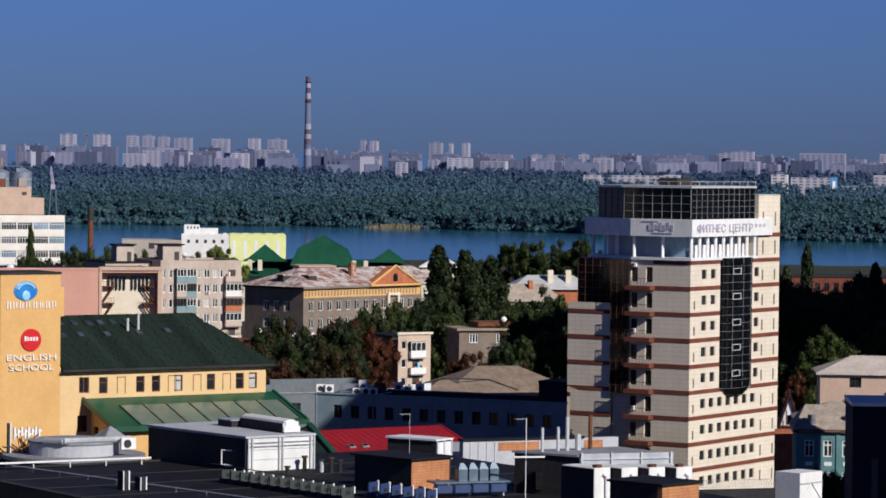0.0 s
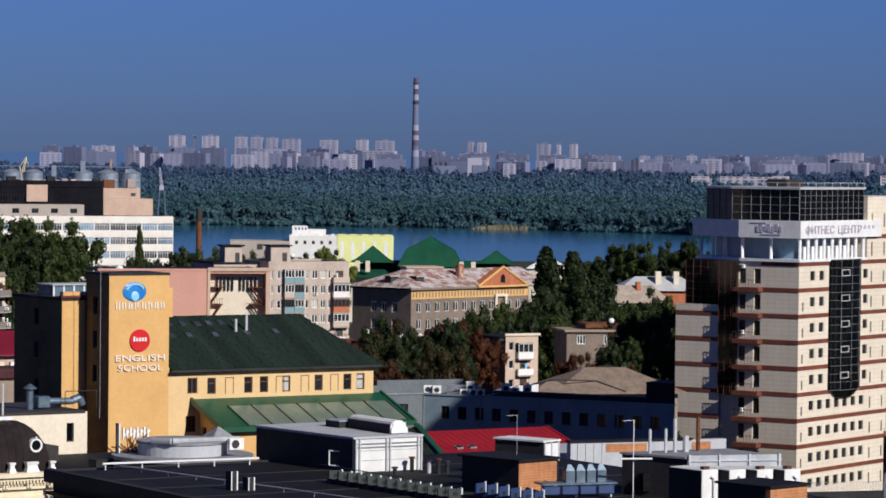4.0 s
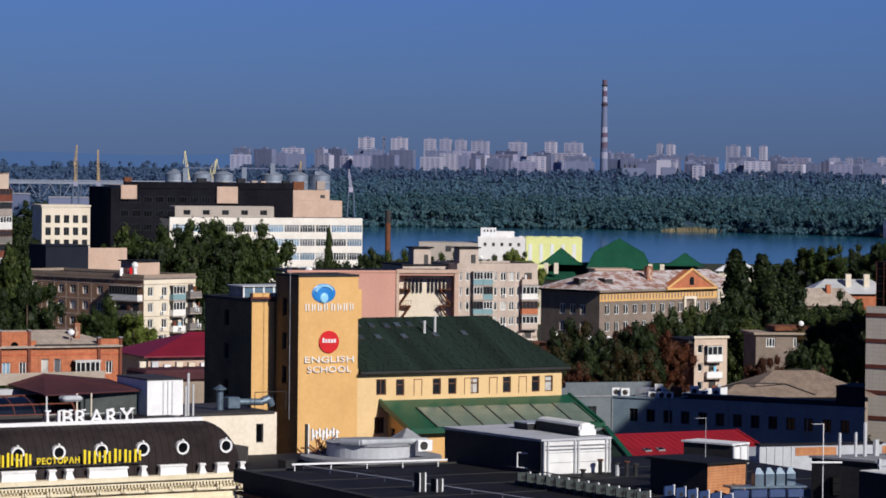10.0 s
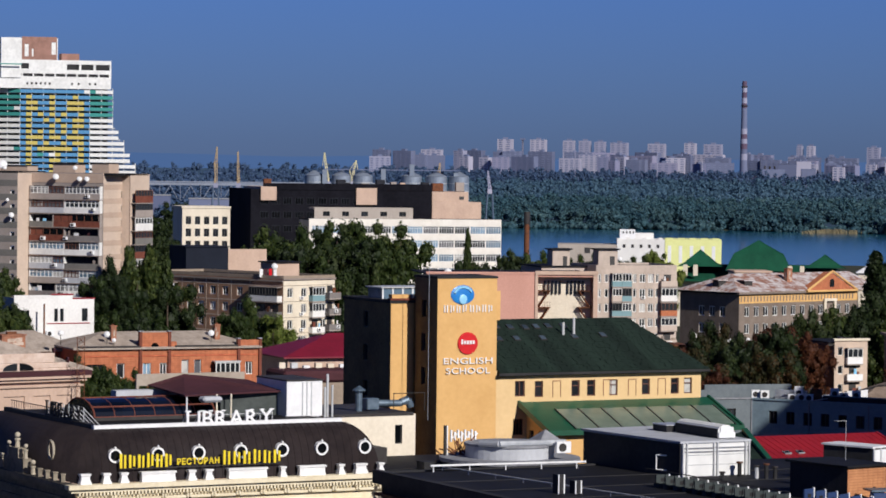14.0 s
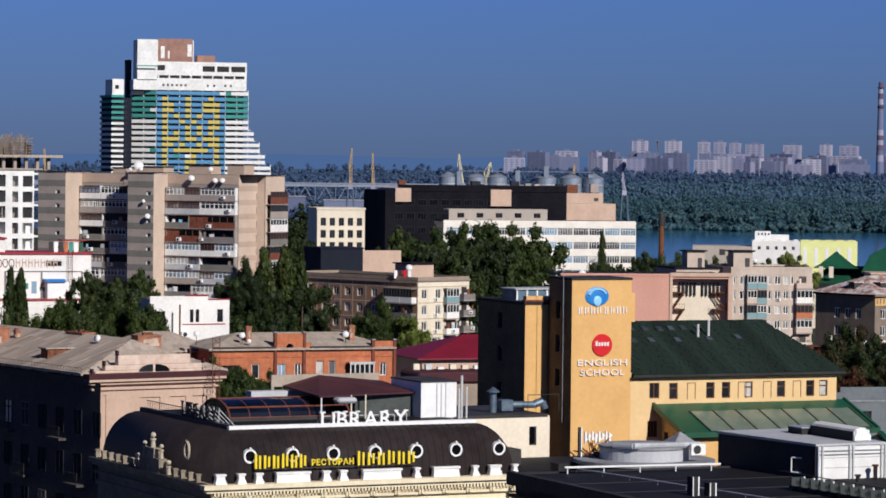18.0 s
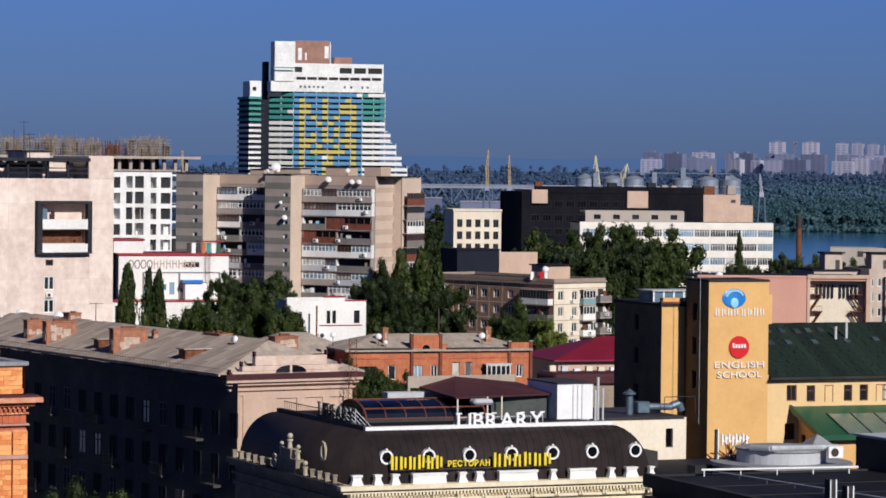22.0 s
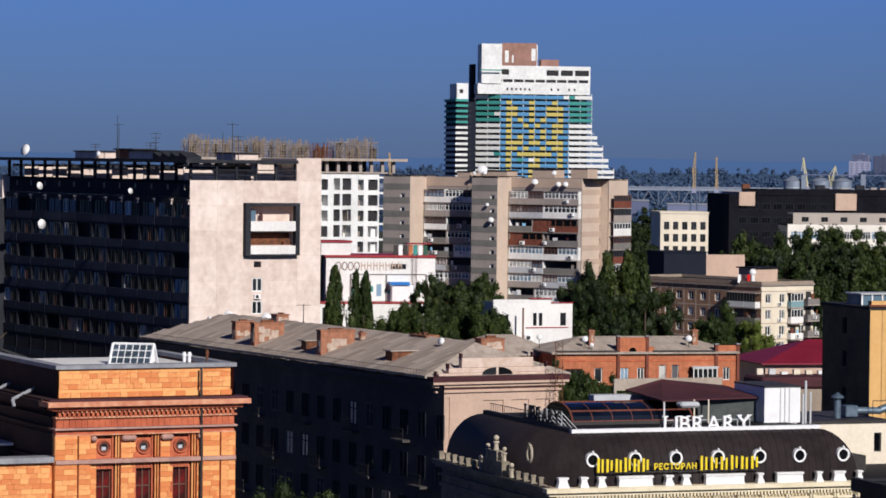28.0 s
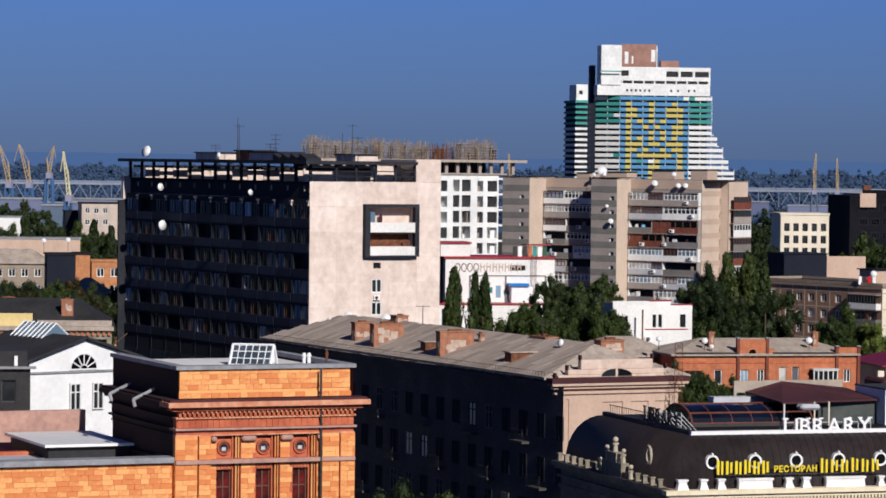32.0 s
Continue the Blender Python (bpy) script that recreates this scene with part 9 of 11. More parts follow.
# second unseen block, added to shade the trees beside the tower
far_t = base("unseen_shade_slab", 158.0, 420.0, -26.0, "plain concrete slab block added out of view to cast shade", "apartment block")
block("wall", M["concrete"], far_t, 0, 12, 0, 150, 0, 88)
block("roof", M["tar"], far_t, -0.3, 12.3, -0.3, 150.3, 88, 88.4)

# ---- low houses beside the tower ----
M["pale_roof"] = mat("pale_sheet_roof", (0.58, 0.51, 0.46), (0.44, 0.38, 0.34), 0.85, stain=0.6)
teal_h = base("teal_house", 87.7, 318.1, -13.0, "teal stucco house with white windows and a low grey roof", "house")
M["teal_wall"] = mat("teal_stucco", (0.13, 0.27, 0.28), (0.10, 0.21, 0.22), 0.85, stain=0.4)
facade(teal_h, M["teal_wall"], 8.5, 0, 20.9, [(x, x + 0.95, 18.3 - 3.2 * k, 20.0 - 3.2 * k, dict(cols=2, bar=0.12, transom=1.2)) for k in range(2) for x in (0.85, 2.75, 4.65, 6.5)], FRONT(), 0.2)
facade(teal_h, M["teal_wall"], 9, 0, 20.9, [], LEFT(9))
for x in (2.15, 4.05, 5.95):
    block("pilaster", M["teal_wall"], teal_h, x, x + 0.4, -0.12, 0, 10, 20.6)
for x in (0.85, 2.75, 4.65):
    block("apron", M["paint_white"], teal_h, x + 0.1, x + 0.85, -0.06, 0, 17.4, 17.8)
strip(teal_h, M["rust"], "cornice", 9.2, 20.8, 0.3, FRONT(-0.3), 0.4, 0)
bm = bmesh.new()
hip(bm, 0, 10, 0, 9, 21.0, 23.3, (0.3, 0.3), 0.4)
part("roof", bm, M["asbestos"], teal_h)
for x, y in ((1.2, 0.8), (5.0, 1.4)):
    block("chimney", M["stone_grey"], teal_h, x, x + 0.8, y, y + 0.7, 21.0, 22.5)
block("chimney", M["brick"], teal_h, 6.0, 7.0, 5.0, 5.8, 22, 23.8)
for n, (x, y, w, l, z0, z1, c, th, lab) in enumerate(((93.0, 336.6, 8, 8, 20.5, 22.3, "asbestos", -13, "low house with a brown-grey hipped roof"), (106.3, 375.2, 14, 9, 23.0, 24.9, "pale_roof", -13, "pale house under a wide light-grey roof"))):
    h = base("hillside_house", x, y, th, lab, "house", "houses beside the tower")
    facade(h, M[("dingy", "buff", "white")[n]], w, 0, z0, [(w * 0.25, w * 0.25 + 1.4, z0 - 1.7, z0 - 0.5, dict(cols=2, frame_m="frame_dark"))], FRONT())
    block("wall", M[("dingy", "buff", "white")[n]], h, 0.05, w - 0.05, 0.3, l, 0, z0 - 0.05)
    bm = bmesh.new()
    hip(bm, 0, w, 0, l, z0, z1, (0.9, 0.9), 0.5)
    part("roof", bm, M[c], h)
gab = base("half_timbered_house", 94.45, 349.4, -14.0, "small gabled house with a half-timbered end and maroon roof", "house")
block("wall", M["iron"], gab, 0.1, 2.0, 0.1, 5, 0, 18.8)
bm = bmesh.new()
tri = [[bm.verts.new((x, y, z)) for x, z in ((0.05, 18.8), (2.05, 18.8), (1.05, 21.9))] for y in (0.0, 0.2)]
bm.faces.new(tri[0]), bm.faces.new(tri[1][::-1])
for i in range(3):
    bm.faces.new((tri[0][i], tri[1][i], tri[1][(i + 1) % 3], tri[0][(i + 1) % 3]))
bmesh.ops.recalc_face_normals(bm, faces=bm.faces)
part("gable", bm, M["paint_white"], gab, "white infill between dark timbers")
for x, h in ((0.3, 0.7), (0.66, 1.8), (1.36, 1.9), (1.74, 0.8)):
    block("timber", M["band"], gab, x, x + 0.1, -0.05, 0, 18.8, 18.8 + h)
block("timber", M["band"], gab, 0.05, 2.05, -0.06, 0, 18.72, 18.86)
block("window", M["glass_black"], gab, 0.8, 1.3, -0.03, 0, 18.95, 20.0)
for sg in (-1, 1):
    block("roof", M["maroon"], gab, -0.06, 0.06, -0.35, 5.2, -0.4, 3.75, m=pose(1.05 + sg * 0.06, 0, 22.2) @ pose(0, 0, 0, 0, 180 - sg * 18, 0), label="steep maroon roof slope")
block("annex", M["brick"], gab, -0.6, 2.4, -1.4, -0.2, 0, 18.5)
wb = base("white_shed", 64.1, 231.3, 40.0, "white sheet-metal shed with a braced end", "shed")
block("wall", M["paint_white"], wb, 0, 2.9, 0, 2.2, 0, 25.15)
block("rail", M["steel"], wb, 0, 2.9, -0.06, 0, 24.3, 24.42)
bm = bmesh.new()
tube(bm, (0.1, -0.04, 23.0), (1.4, -0.04, 24.4), 0.04, 4), tube(bm, (1.4, -0.04, 24.4), (2.8, -0.04, 23.0), 0.04, 4)
part("brace", bm, M["steel"], wb)
coil = base("razor_wire_fence", 56.5, 232.0, 10.0, "fence topped with coiled wire", "fence", z=0)
bm = bmesh.new()
for i in range(260):
    a, b = i * 0.7, (i + 1) * 0.7
    tube(bm, (i * 0.029, 0.3 * math.cos(a), 24.3 + 0.3 * math.sin(a)), (i * 0.029 + 0.029, 0.3 * math.cos(b), 24.3 + 0.3 * math.sin(b)), 0.016, 4)
part("wire_coil", bm, M["steel"], coil)
block("fence_wall", M["slate"], coil, 0, 7.5, -0.1, 0.1, 0, 23.9)
rdk = base("dark_clad_building", 72.0, 244.6, -12.0, "plain dark slate-clad building with a white coping", "building")
block("wall", M["navy"], rdk, 0, 14, 0, 8, 0, 29.1)
block("coping", M["paint_white"], rdk, -0.1, 14.1, -0.1, 8.1, 29.1, 29.4)
block("slot", M["frame_dark"], rdk, 1.5, 2.0, -0.04, 0, 20, 25.0)

# ---- roofs and houses seen past the concrete flats ----
chapel = base("white_gabled_hall", -60.7, 206.2, 48.4, "white gabled hall with a fan window", "hall")
bm = bmesh.new()
pts = [(0, 20), (8.6, 20), (8.6, 34.4), (4.3, 35.75), (0, 34.4)]
f0, f1 = [bm.verts.new((x, 0, z)) for x, z in pts], [bm.verts.new((x, 9, z)) for x, z in pts]
bm.faces.new(f0[::-1]), bm.faces.new(f1)
for i in range(5):
    bm.faces.new((f0[i], f0[(i + 1) % 5], f1[(i + 1) % 5], f1[i]))
bmesh.ops.recalc_face_normals(bm, faces=bm.faces)
part("wall", bm, M["paint_white"], chapel)
block("base_wall", M["paint_white"], chapel, 0.02, 8.58, 0.02, 9, 0, 20)
for s, x in ((1, -0.5), (-1, 9.1)):
    bm = bmesh.new()
    box(bm, 0, 5.1, -0.35, 9.4, 0, 0.15)
    part("roof", bm, M["slate"], chapel, m=pose(x, 0, 34.28, 0, -17.5 * s, 0) if s > 0 else pose(x, 9, 34.28, 0, -17.5, 180))
fan = hang("fan_window", None, chapel, pose(4.2, -0.06, 33.75), "half-round fan window with white bars")
bm = bmesh.new()
vv = [bm.verts.new((1.05 * math.cos(math.pi * i / 14), 0, 1.05 * math.sin(math.pi * i / 14))) for i in range(15)]
bm.faces.new(vv[::-1])
part("pane", bm, M["glass_black"], fan)
bm = bmesh.new()
for i in range(1, 6):
    a = math.pi * i / 6
    tube(bm, (0.3 * math.cos(a), -0.03, 0.3 * math.sin(a)), (1.05 * math.cos(a), -0.03, 1.05 * math.sin(a)), 0.045, 4)
for i in range(14):
    for r in (0.32, 1.05):
        a, b = math.pi * i / 14, math.pi * (i + 1) / 14
        tube(bm, (r * math.cos(a), -0.03, r * math.sin(a)), (r * math.cos(b), -0.03, r * math.sin(b)), 0.045, 4)
tube(bm, (-1.05, -0.03, 0), (1.05, -0.03, 0), 0.06, 4)
part("glazing_bar", bm, M["paint_white"], fan)
for x in (3.1, 4.9):
    window(chapel, pose(x, -0.14, 31.05), 0.85, 1.8, 2, 1, "frame_white", "glass", 0.08, transom=1.2)
strip(chapel, M["stone_grey"], "string_course", 8.9, 33.55, 0.14, FRONT(-0.3), 0.12, 0)
lant = base("glazed_roof_lantern", *local(chapel, 2.6, 4.0)[:2], 48.4, "blue-glazed ridge lantern with white ribs", "skylight", z=34.9)
bm, rb = bmesh.new(), bmesh.new()
vs = [bm.verts.new(p) for p in ((0, 0, 0), (4.0, 0, 0), (4.0, 4, 0), (0, 4, 0), (2.0, 0, 1.7), (2.0, 4, 1.7))]
for f in ((0, 3, 5, 4), (1, 4, 5, 2), (0, 4, 1), (3, 2, 5)):
    bm.faces.new([vs[i] for i in f])
part("glazing", bm, M["glass_blue"], lant)
for i in range(8):
    y = i * 4 / 7
    tube(rb, (-0.03, y, 0.02), (2.0, y, 1.74), 0.055, 4), tube(rb, (4.03, y, 0.02), (2.0, y, 1.74), 0.055, 4)
part("ribs", rb, M["paint_white"], lant)
M["butter"] = mat("butter_stucco", (0.72, 0.56, 0.26), (0.60, 0.46, 0.2), 0.85, stain=0.3)
yb = base("yellow_stucco_house", -104.0, 313.5, 16.0, "yellow stucco house with a toothed cornice and dark roof", "house")
facade(yb, M["butter"], 12, 0, 30.6, [(1.2 + 3.2 * i, 2.5 + 3.2 * i, 26.6, 28.6, dict(cols=2)) for i in range(3)], FRONT())
# arcade half: its shadow put into the wall colour
facade(yb, M["shaded_stucco"], 7.5, 0, 30.6, [(0.6 + 1.7 * i, 1.9 + 1.7 * i, 27.2, 29.4) for i in range(4)], FRONT(12), 0.5, label="shadowed arcade")
block("wall", M["dark_shade"], yb, 0.1, 19.4, 0.55, 12, 0, 30.4)
strip(yb, M["asbestos"], "cornice", 19.9, 30.3, 0.4, FRONT(-0.2), 0.5, 0)
for i in range(36):
    block("tooth", M["brick"], yb, 0.2 + i * 0.54, 0.45 + i * 0.54, -0.25, 0, 29.8, 30.2)
block("balustrade", M["asbestos"], yb, 12, 19.5, 0.2, 0.5, 30.7, 31.3)
block("attic", M["butter"], yb, 0, 11.5, 0.2, 0.6, 30.7, 32.0)
bm = bmesh.new()
hip(bm, -3, 19.5, 1.5, 13, 30.9, 33.3, (0.6, 0.6), 0.3)
part("roof", bm, M["slate"], yb)
for x, y in ((2.5, 4), (15, 3.5), (9, 8)):
    q = local(yb, x, y)
    chimney_stack(q.x, q.y, 31.8, 1.2, 1.0, 1.4, 16)
for n, (x, y, th, w, l, h, wall_m, roof_m, z1, lab) in enumerate((
        (-143.4, 496.5, 20, 4.4, 7, 32.2, "navy", "tar", 0, "dark cubic building beside an orange wall"),
        (-139.2, 498.1, 20, 2.3, 7, 32.3, "brick_o", "tar", 0, "bright orange rendered block"),
        (-136.8, 499.0, 20, 6.5, 5, 31.2, "brick_o", "brick_o", 0, "low glazed range with an orange fascia"),
        (-188.0, 611.0, 16, 17.5, 8, 31.6, "buff", "stone_grey", 0, "long pale pink flat-roofed range"),
        (-214.0, 771.0, 20, 9.5, 12, 36.3, "panel_grey", "tar", 0, "pale panel flats with square windows"),
        (-166.5, 534.0, 14, 12, 8, 29.6, "dingy", "asbestos", 31.9, "house under a brown sheet roof"),
        (-119.4, 423.0, 14, 5.5, 6, 29.6, "buff", "asbestos", 31.5, "small house with a grey sheet roof"),
        (-150.0, 440.0, 12, 16, 9, 28.6, "dingy", "slate", 30.2, "low house with a dark sheet roof"),
        # the shade of this side is put into its dark blue colour
        (-222.0, 785.0, 20, 8, 10, 34.0, "navy", "tar", 0, "dark shaded tower beside panel flats"),
        (-260.0, 800.0, 10, 22, 10, 32.0, "white", "stone_grey", 0, "low white industrial range"))):
    h_ = base("background_house", x, y, th, lab, "house", "houses past the concrete flats")
    hl = [(0.8 + 2.2 * i, 2.0 + 2.2 * i, h - 2.4 - 2.8 * k, h - 1.0 - 2.8 * k, dict(cols=2, bar=0.12)) for k in range(2) for i in range(int((w - 0.8) / 2.2))] if n in (2, 4, 5, 6) else []
    facade(h_, M[wall_m], w, 0, h, hl, FRONT())
    block("body", M[wall_m], h_, 0.05, w - 0.05, 0.3, l, 0, h - 0.1)
    if z1:
        bm = bmesh.new()
        hip(bm, 0, w, 0, l, h, z1, (0.8, 0.8), 0.4)
        part("roof", bm, M[roof_m], h_)
    else:
        block("roof", M[roof_m], h_, -0.15, w + 0.15, -0.15, l, h, h + 0.3)
for x, y, z, r in ((-156.0, 538.0, 33.4, 0.5), (-141.0, 500.0, 34.6, 0.5)):
    dish(x, y, z, r, 20, 20, "white satellite dish behind the houses", 2.2)

low = base("dark_low_building", -65.9, 192.2, 17.0, "dark flat-roofed building with a pale cornice edge", "building")
facade(low, M["slate"], 9.0, 0, 34.7, [(5.4, 6.3, 32.6, 34.0, dict(cols=1, frame_m="frame_dark")), (7.2, 8.1, 32.6, 34.0, dict(cols=1, frame_m="frame_dark"))], FRONT())
block("body", M["slate"], low, 0.05, 8.95, 0.3, 7, 0, 34.6)
block("cornice", M["stone_grey"], low, -0.2, 9.35, -0.35, 0.1, 34.7, 34.85)
block("attic", M["slate"], low, 0, 8.8, 0.1, 6.8, 34.7, 35.8)
for x in (6.2, 8.0):
    block("bracket", M["paint_white"], low, x, x + 0.2, -0.2, 0.1, 34.9, 35.5)


# ---- far bank: woods, power station, housing estates ----
def spot(az, d):
    return d * math.sin(radians(az)), d * math.cos(radians(az))


def leafage(name, a, b, c, patch=0.0, through=0.3):
    """Leaves that differ one by one, and tree by tree; some light passes through them. patch: size in metres of patches of one tone."""
    m = bpy.data.materials.new(name)
    m.use_nodes = True
    n, l = m.node_tree.nodes, m.node_tree.links
    bs = n["Principled BSDF"]
    bs.inputs["Roughness"].default_value = 0.6
    bs.inputs["Specular IOR Level"].default_value = 0.25
    geo, oi = n.new("ShaderNodeNewGeometry"), n.new("ShaderNodeObjectInfo")
    add = n.new("ShaderNodeMath")
    add.operation = "MULTIPLY_ADD"
    add.inputs[1].default_value = 0.35 if patch else 0.65
    sc = n.new("ShaderNodeMath")
    sc.operation = "MULTIPLY"
    sc.inputs[1].default_value = 0.35
    if patch:
        co, cells = n.new("ShaderNodeTexCoord"), n.new("ShaderNodeTexNoise")
        cells.inputs["Scale"].default_value, cells.inputs["Detail"].default_value = 1 / patch, 3
        wide = n.new("ShaderNodeMapRange")
        for k, v in zip(("From Min", "From Max", "To Min", "To Max"), (0.33, 0.67, 0.0, 1.8)):
            wide.inputs[k].default_value = v
        l.new(co.outputs["Object"], cells.inputs["Vector"]), l.new(cells.outputs["Fac"], wide.inputs["Value"])
        l.new(wide.outputs[0], sc.inputs[0])
    else:
        l.new(oi.outputs["Random"], sc.inputs[0])
    l.new(geo.outputs["Random Per Island"], add.inputs[0]), l.new(sc.outputs[0], add.inputs[2])
    ramp = n.new("ShaderNodeValToRGB")
    ramp.color_ramp.elements[0].color, ramp.color_ramp.elements[1].color = (*a, 1), (*c, 1)
    e = ramp.color_ramp.elements.new(0.55)
    e.color = (*b, 1)
    l.new(add.outputs[0], ramp.inputs[0])
    l.new(ramp.outputs[0], bs.inputs["Base Color"])
    thin, mix = n.new("ShaderNodeBsdfTranslucent"), n.new("ShaderNodeMixShader")
    mix.inputs[0].default_value = through
    l.new(ramp.outputs[0], thin.inputs["Color"])
    l.new(bs.outputs[0], mix.inputs[1]), l.new(thin.outputs[0], mix.inputs[2])
    l.new(mix.outputs[0], n["Material Output"].inputs["Surface"])
    return m


LEAF = {
    "green": leafage("green_leaves", (0.013, 0.026, 0.006), (0.032, 0.052, 0.011), (0.085, 0.105, 0.024)),
    "dark": leafage("dark_leaves", (0.010, 0.019, 0.006), (0.021, 0.036, 0.010), (0.050, 0.066, 0.019)),
    "autumn": leafage("turning_leaves", (0.014, 0.019, 0.006), (0.034, 0.032, 0.010), (0.085, 0.032, 0.010)),
    "red": leafage("red_leaves", (0.030, 0.014, 0.008), (0.075, 0.024, 0.011), (0.13, 0.045, 0.018)),
    "lime": leafage("bright_leaves", (0.06, 0.09, 0.02), (0.12, 0.16, 0.03), (0.2, 0.22, 0.05)),
    # the last three leaf tones are blued to take in distance haze
    "hazy": leafage("haze_blue_leaves", (0.056, 0.100, 0.190), (0.062, 0.108, 0.198), (0.070, 0.116, 0.204), 60, 0.3),
    "distant": leafage("hazed_distant_leaves", (0.058, 0.120, 0.190), (0.068, 0.136, 0.200), (0.080, 0.150, 0.200), 34, 0.3),
    "far": leafage("hazed_far_leaves", (0.034, 0.092, 0.125), (0.050, 0.115, 0.142), (0.080, 0.146, 0.150), 22, 0.3),
}
BARK = mat("bark", (0.10, 0.075, 0.055), (0.06, 0.045, 0.035), 0.95, 4, 1.0)


def leaves(seed, centres, radii, per, size, loose=0.42):
    """Small leaf clumps, each a small triangle, gathered round the given centres."""
    g = np.random.default_rng(seed)
    c = np.repeat(np.array(centres), per, axis=0)
    r = np.repeat(np.array(radii), per)[:, None]
    n = len(c)
    d = g.normal(size=(n, 3))
    d /= np.linalg.norm(d, axis=1)[:, None]
    p = c + d * r * g.uniform(0.35, 1.0, (n, 1)) ** 0.6
    nrm = d + g.normal(size=(n, 3)) * loose
    nrm /= np.linalg.norm(nrm, axis=1)[:, None]
    t = np.cross(nrm, g.normal(size=(n, 3)))
    t /= np.linalg.norm(t, axis=1)[:, None]
    b = np.cross(nrm, t)
    s = size * g.uniform(0.6, 1.4, (n, 1))
    return np.stack([p - t * s - b * s * 0.6, p + t * s - b * s * 0.6, p + b * s * 1.1], 1).reshape(-1, 3)


def clumps(seed, centres, radii, fill):
    """The dense inside of a crown: rough twenty-sided lumps, as large as fill says of each radius."""
    g = np.random.default_rng(seed + 500)
    p = (1 + 5 ** 0.5) / 2
    ico = np.array([(-1, p, 0), (1, p, 0), (-1, -p, 0), (1, -p, 0), (0, -1, p), (0, 1, p), (0, -1, -p), (0, 1, -p), (p, 0, -1), (p, 0, 1), (-p, 0, -1), (-p, 0, 1)]) / math.hypot(1, p)
    near = [(a, b, c) for a, b, c in itertools.combinations(range(12), 3) if max(np.linalg.norm(ico[a] - ico[b]), np.linalg.norm(ico[b] - ico[c]), np.linalg.norm(ico[a] - ico[c])) < 1.1]
    c, r = np.array(centres), np.array(radii)
    v = ico[None] * g.uniform(0.75, 1.15, (len(c), 12, 1)) * r[:, None, None] * fill + c[:, None]
    return v[:, np.array(near)].reshape(-1, 3)


def sprays(name, v, material):
    me = bpy.data.meshes.new(name)
    n = len(v) // 3
    me.vertices.add(len(v)), me.loops.add(len(v)), me.polygons.add(n)
    me.vertices.foreach_set("co", v.astype(np.float32).ravel())
    me.loops.foreach_set("vertex_index", np.arange(len(v), dtype=np.int32))
    me.polygons.foreach_set("loop_start", np.arange(0, len(v), 3, dtype=np.int32))
    me.update(calc_edges=True)
    me.materials.append(material)
    return me


def tree_kit(seed, kind, tone, per=82, size=0.017):
    """Crown and trunk of a tree one metre high, to be scaled up."""
    g = random.Random(seed)
    cs, rs = [], []
    if kind == "poplar":
        for i in range(72):
            z = 0.08 + 0.89 * (i + g.random()) / 72
            w = 0.112 * max(0.02, 1 - (abs(z - 0.46) / 0.56) ** 2.3) ** 0.65
            a = i * 2.4 + g.uniform(-0.5, 0.5)
            k = max(0.0, w - 0.03) * g.uniform(0.55, 1.05)
            cs.append((k * math.cos(a), k * math.sin(a), z)), rs.append(min(0.048, w * 0.6) * g.uniform(0.75, 1.1) + 0.006)
    else:
        lobes = [(0, 0, 0.80, 0.17)]
        for i in range(11):
            a, z = i * 2.4 + g.uniform(-0.4, 0.4), 0.30 + 0.5 * i / 11 + g.uniform(-0.06, 0.06)
            k = 0.25 * math.sqrt(max(0.1, 1 - ((z - 0.5) / 0.5) ** 2)) * g.uniform(0.75, 1.2)
            lobes.append((k * math.cos(a), k * math.sin(a), z, g.uniform(0.12, 0.19)))
        for x, y, z, r in lobes:
            for i in range(6):
                d = Vector((g.gauss(0, 1), g.gauss(0, 1), g.gauss(0.25, 1))).normalized() * r * g.uniform(0.45, 0.95)
                cs.append((x + d.x, y + d.y, z + d.z)), rs.append(r * g.uniform(0.32, 0.6))
    crown = sprays("crown", np.concatenate([leaves(seed, cs, rs, per, size), clumps(seed, cs, rs, 0.5 if kind == "poplar" else 0.72)]), LEAF[tone])
    bm = bmesh.new()
    tube(bm, (0, 0, 0), (0, 0, 0.9), 0.022, 7, 0.003)
    boughs = bmesh.new()
    for i in range(6):
        a, z = i * 1.1 + seed, 0.28 + 0.07 * i
        r = 0.06 if kind == "poplar" else 0.24
        tube(boughs, (0, 0, z), (r * math.cos(a), r * math.sin(a), z + (0.2 if kind == "poplar" else 0.16)), 0.009, 5, 0.002)
    return crown, mesh_of(bm, "trunk", BARK), mesh_of(boughs, "branchwork", BARK)


KITS = {}
NAMES = {"green": "leafy green broadleaf tree", "dark": "dense dark green tree in shade", "autumn": "broadleaf tree turning brown and gold", "red": "small tree with rust-red autumn leaves", "lime": "bright yellow-green tree in the sun"}


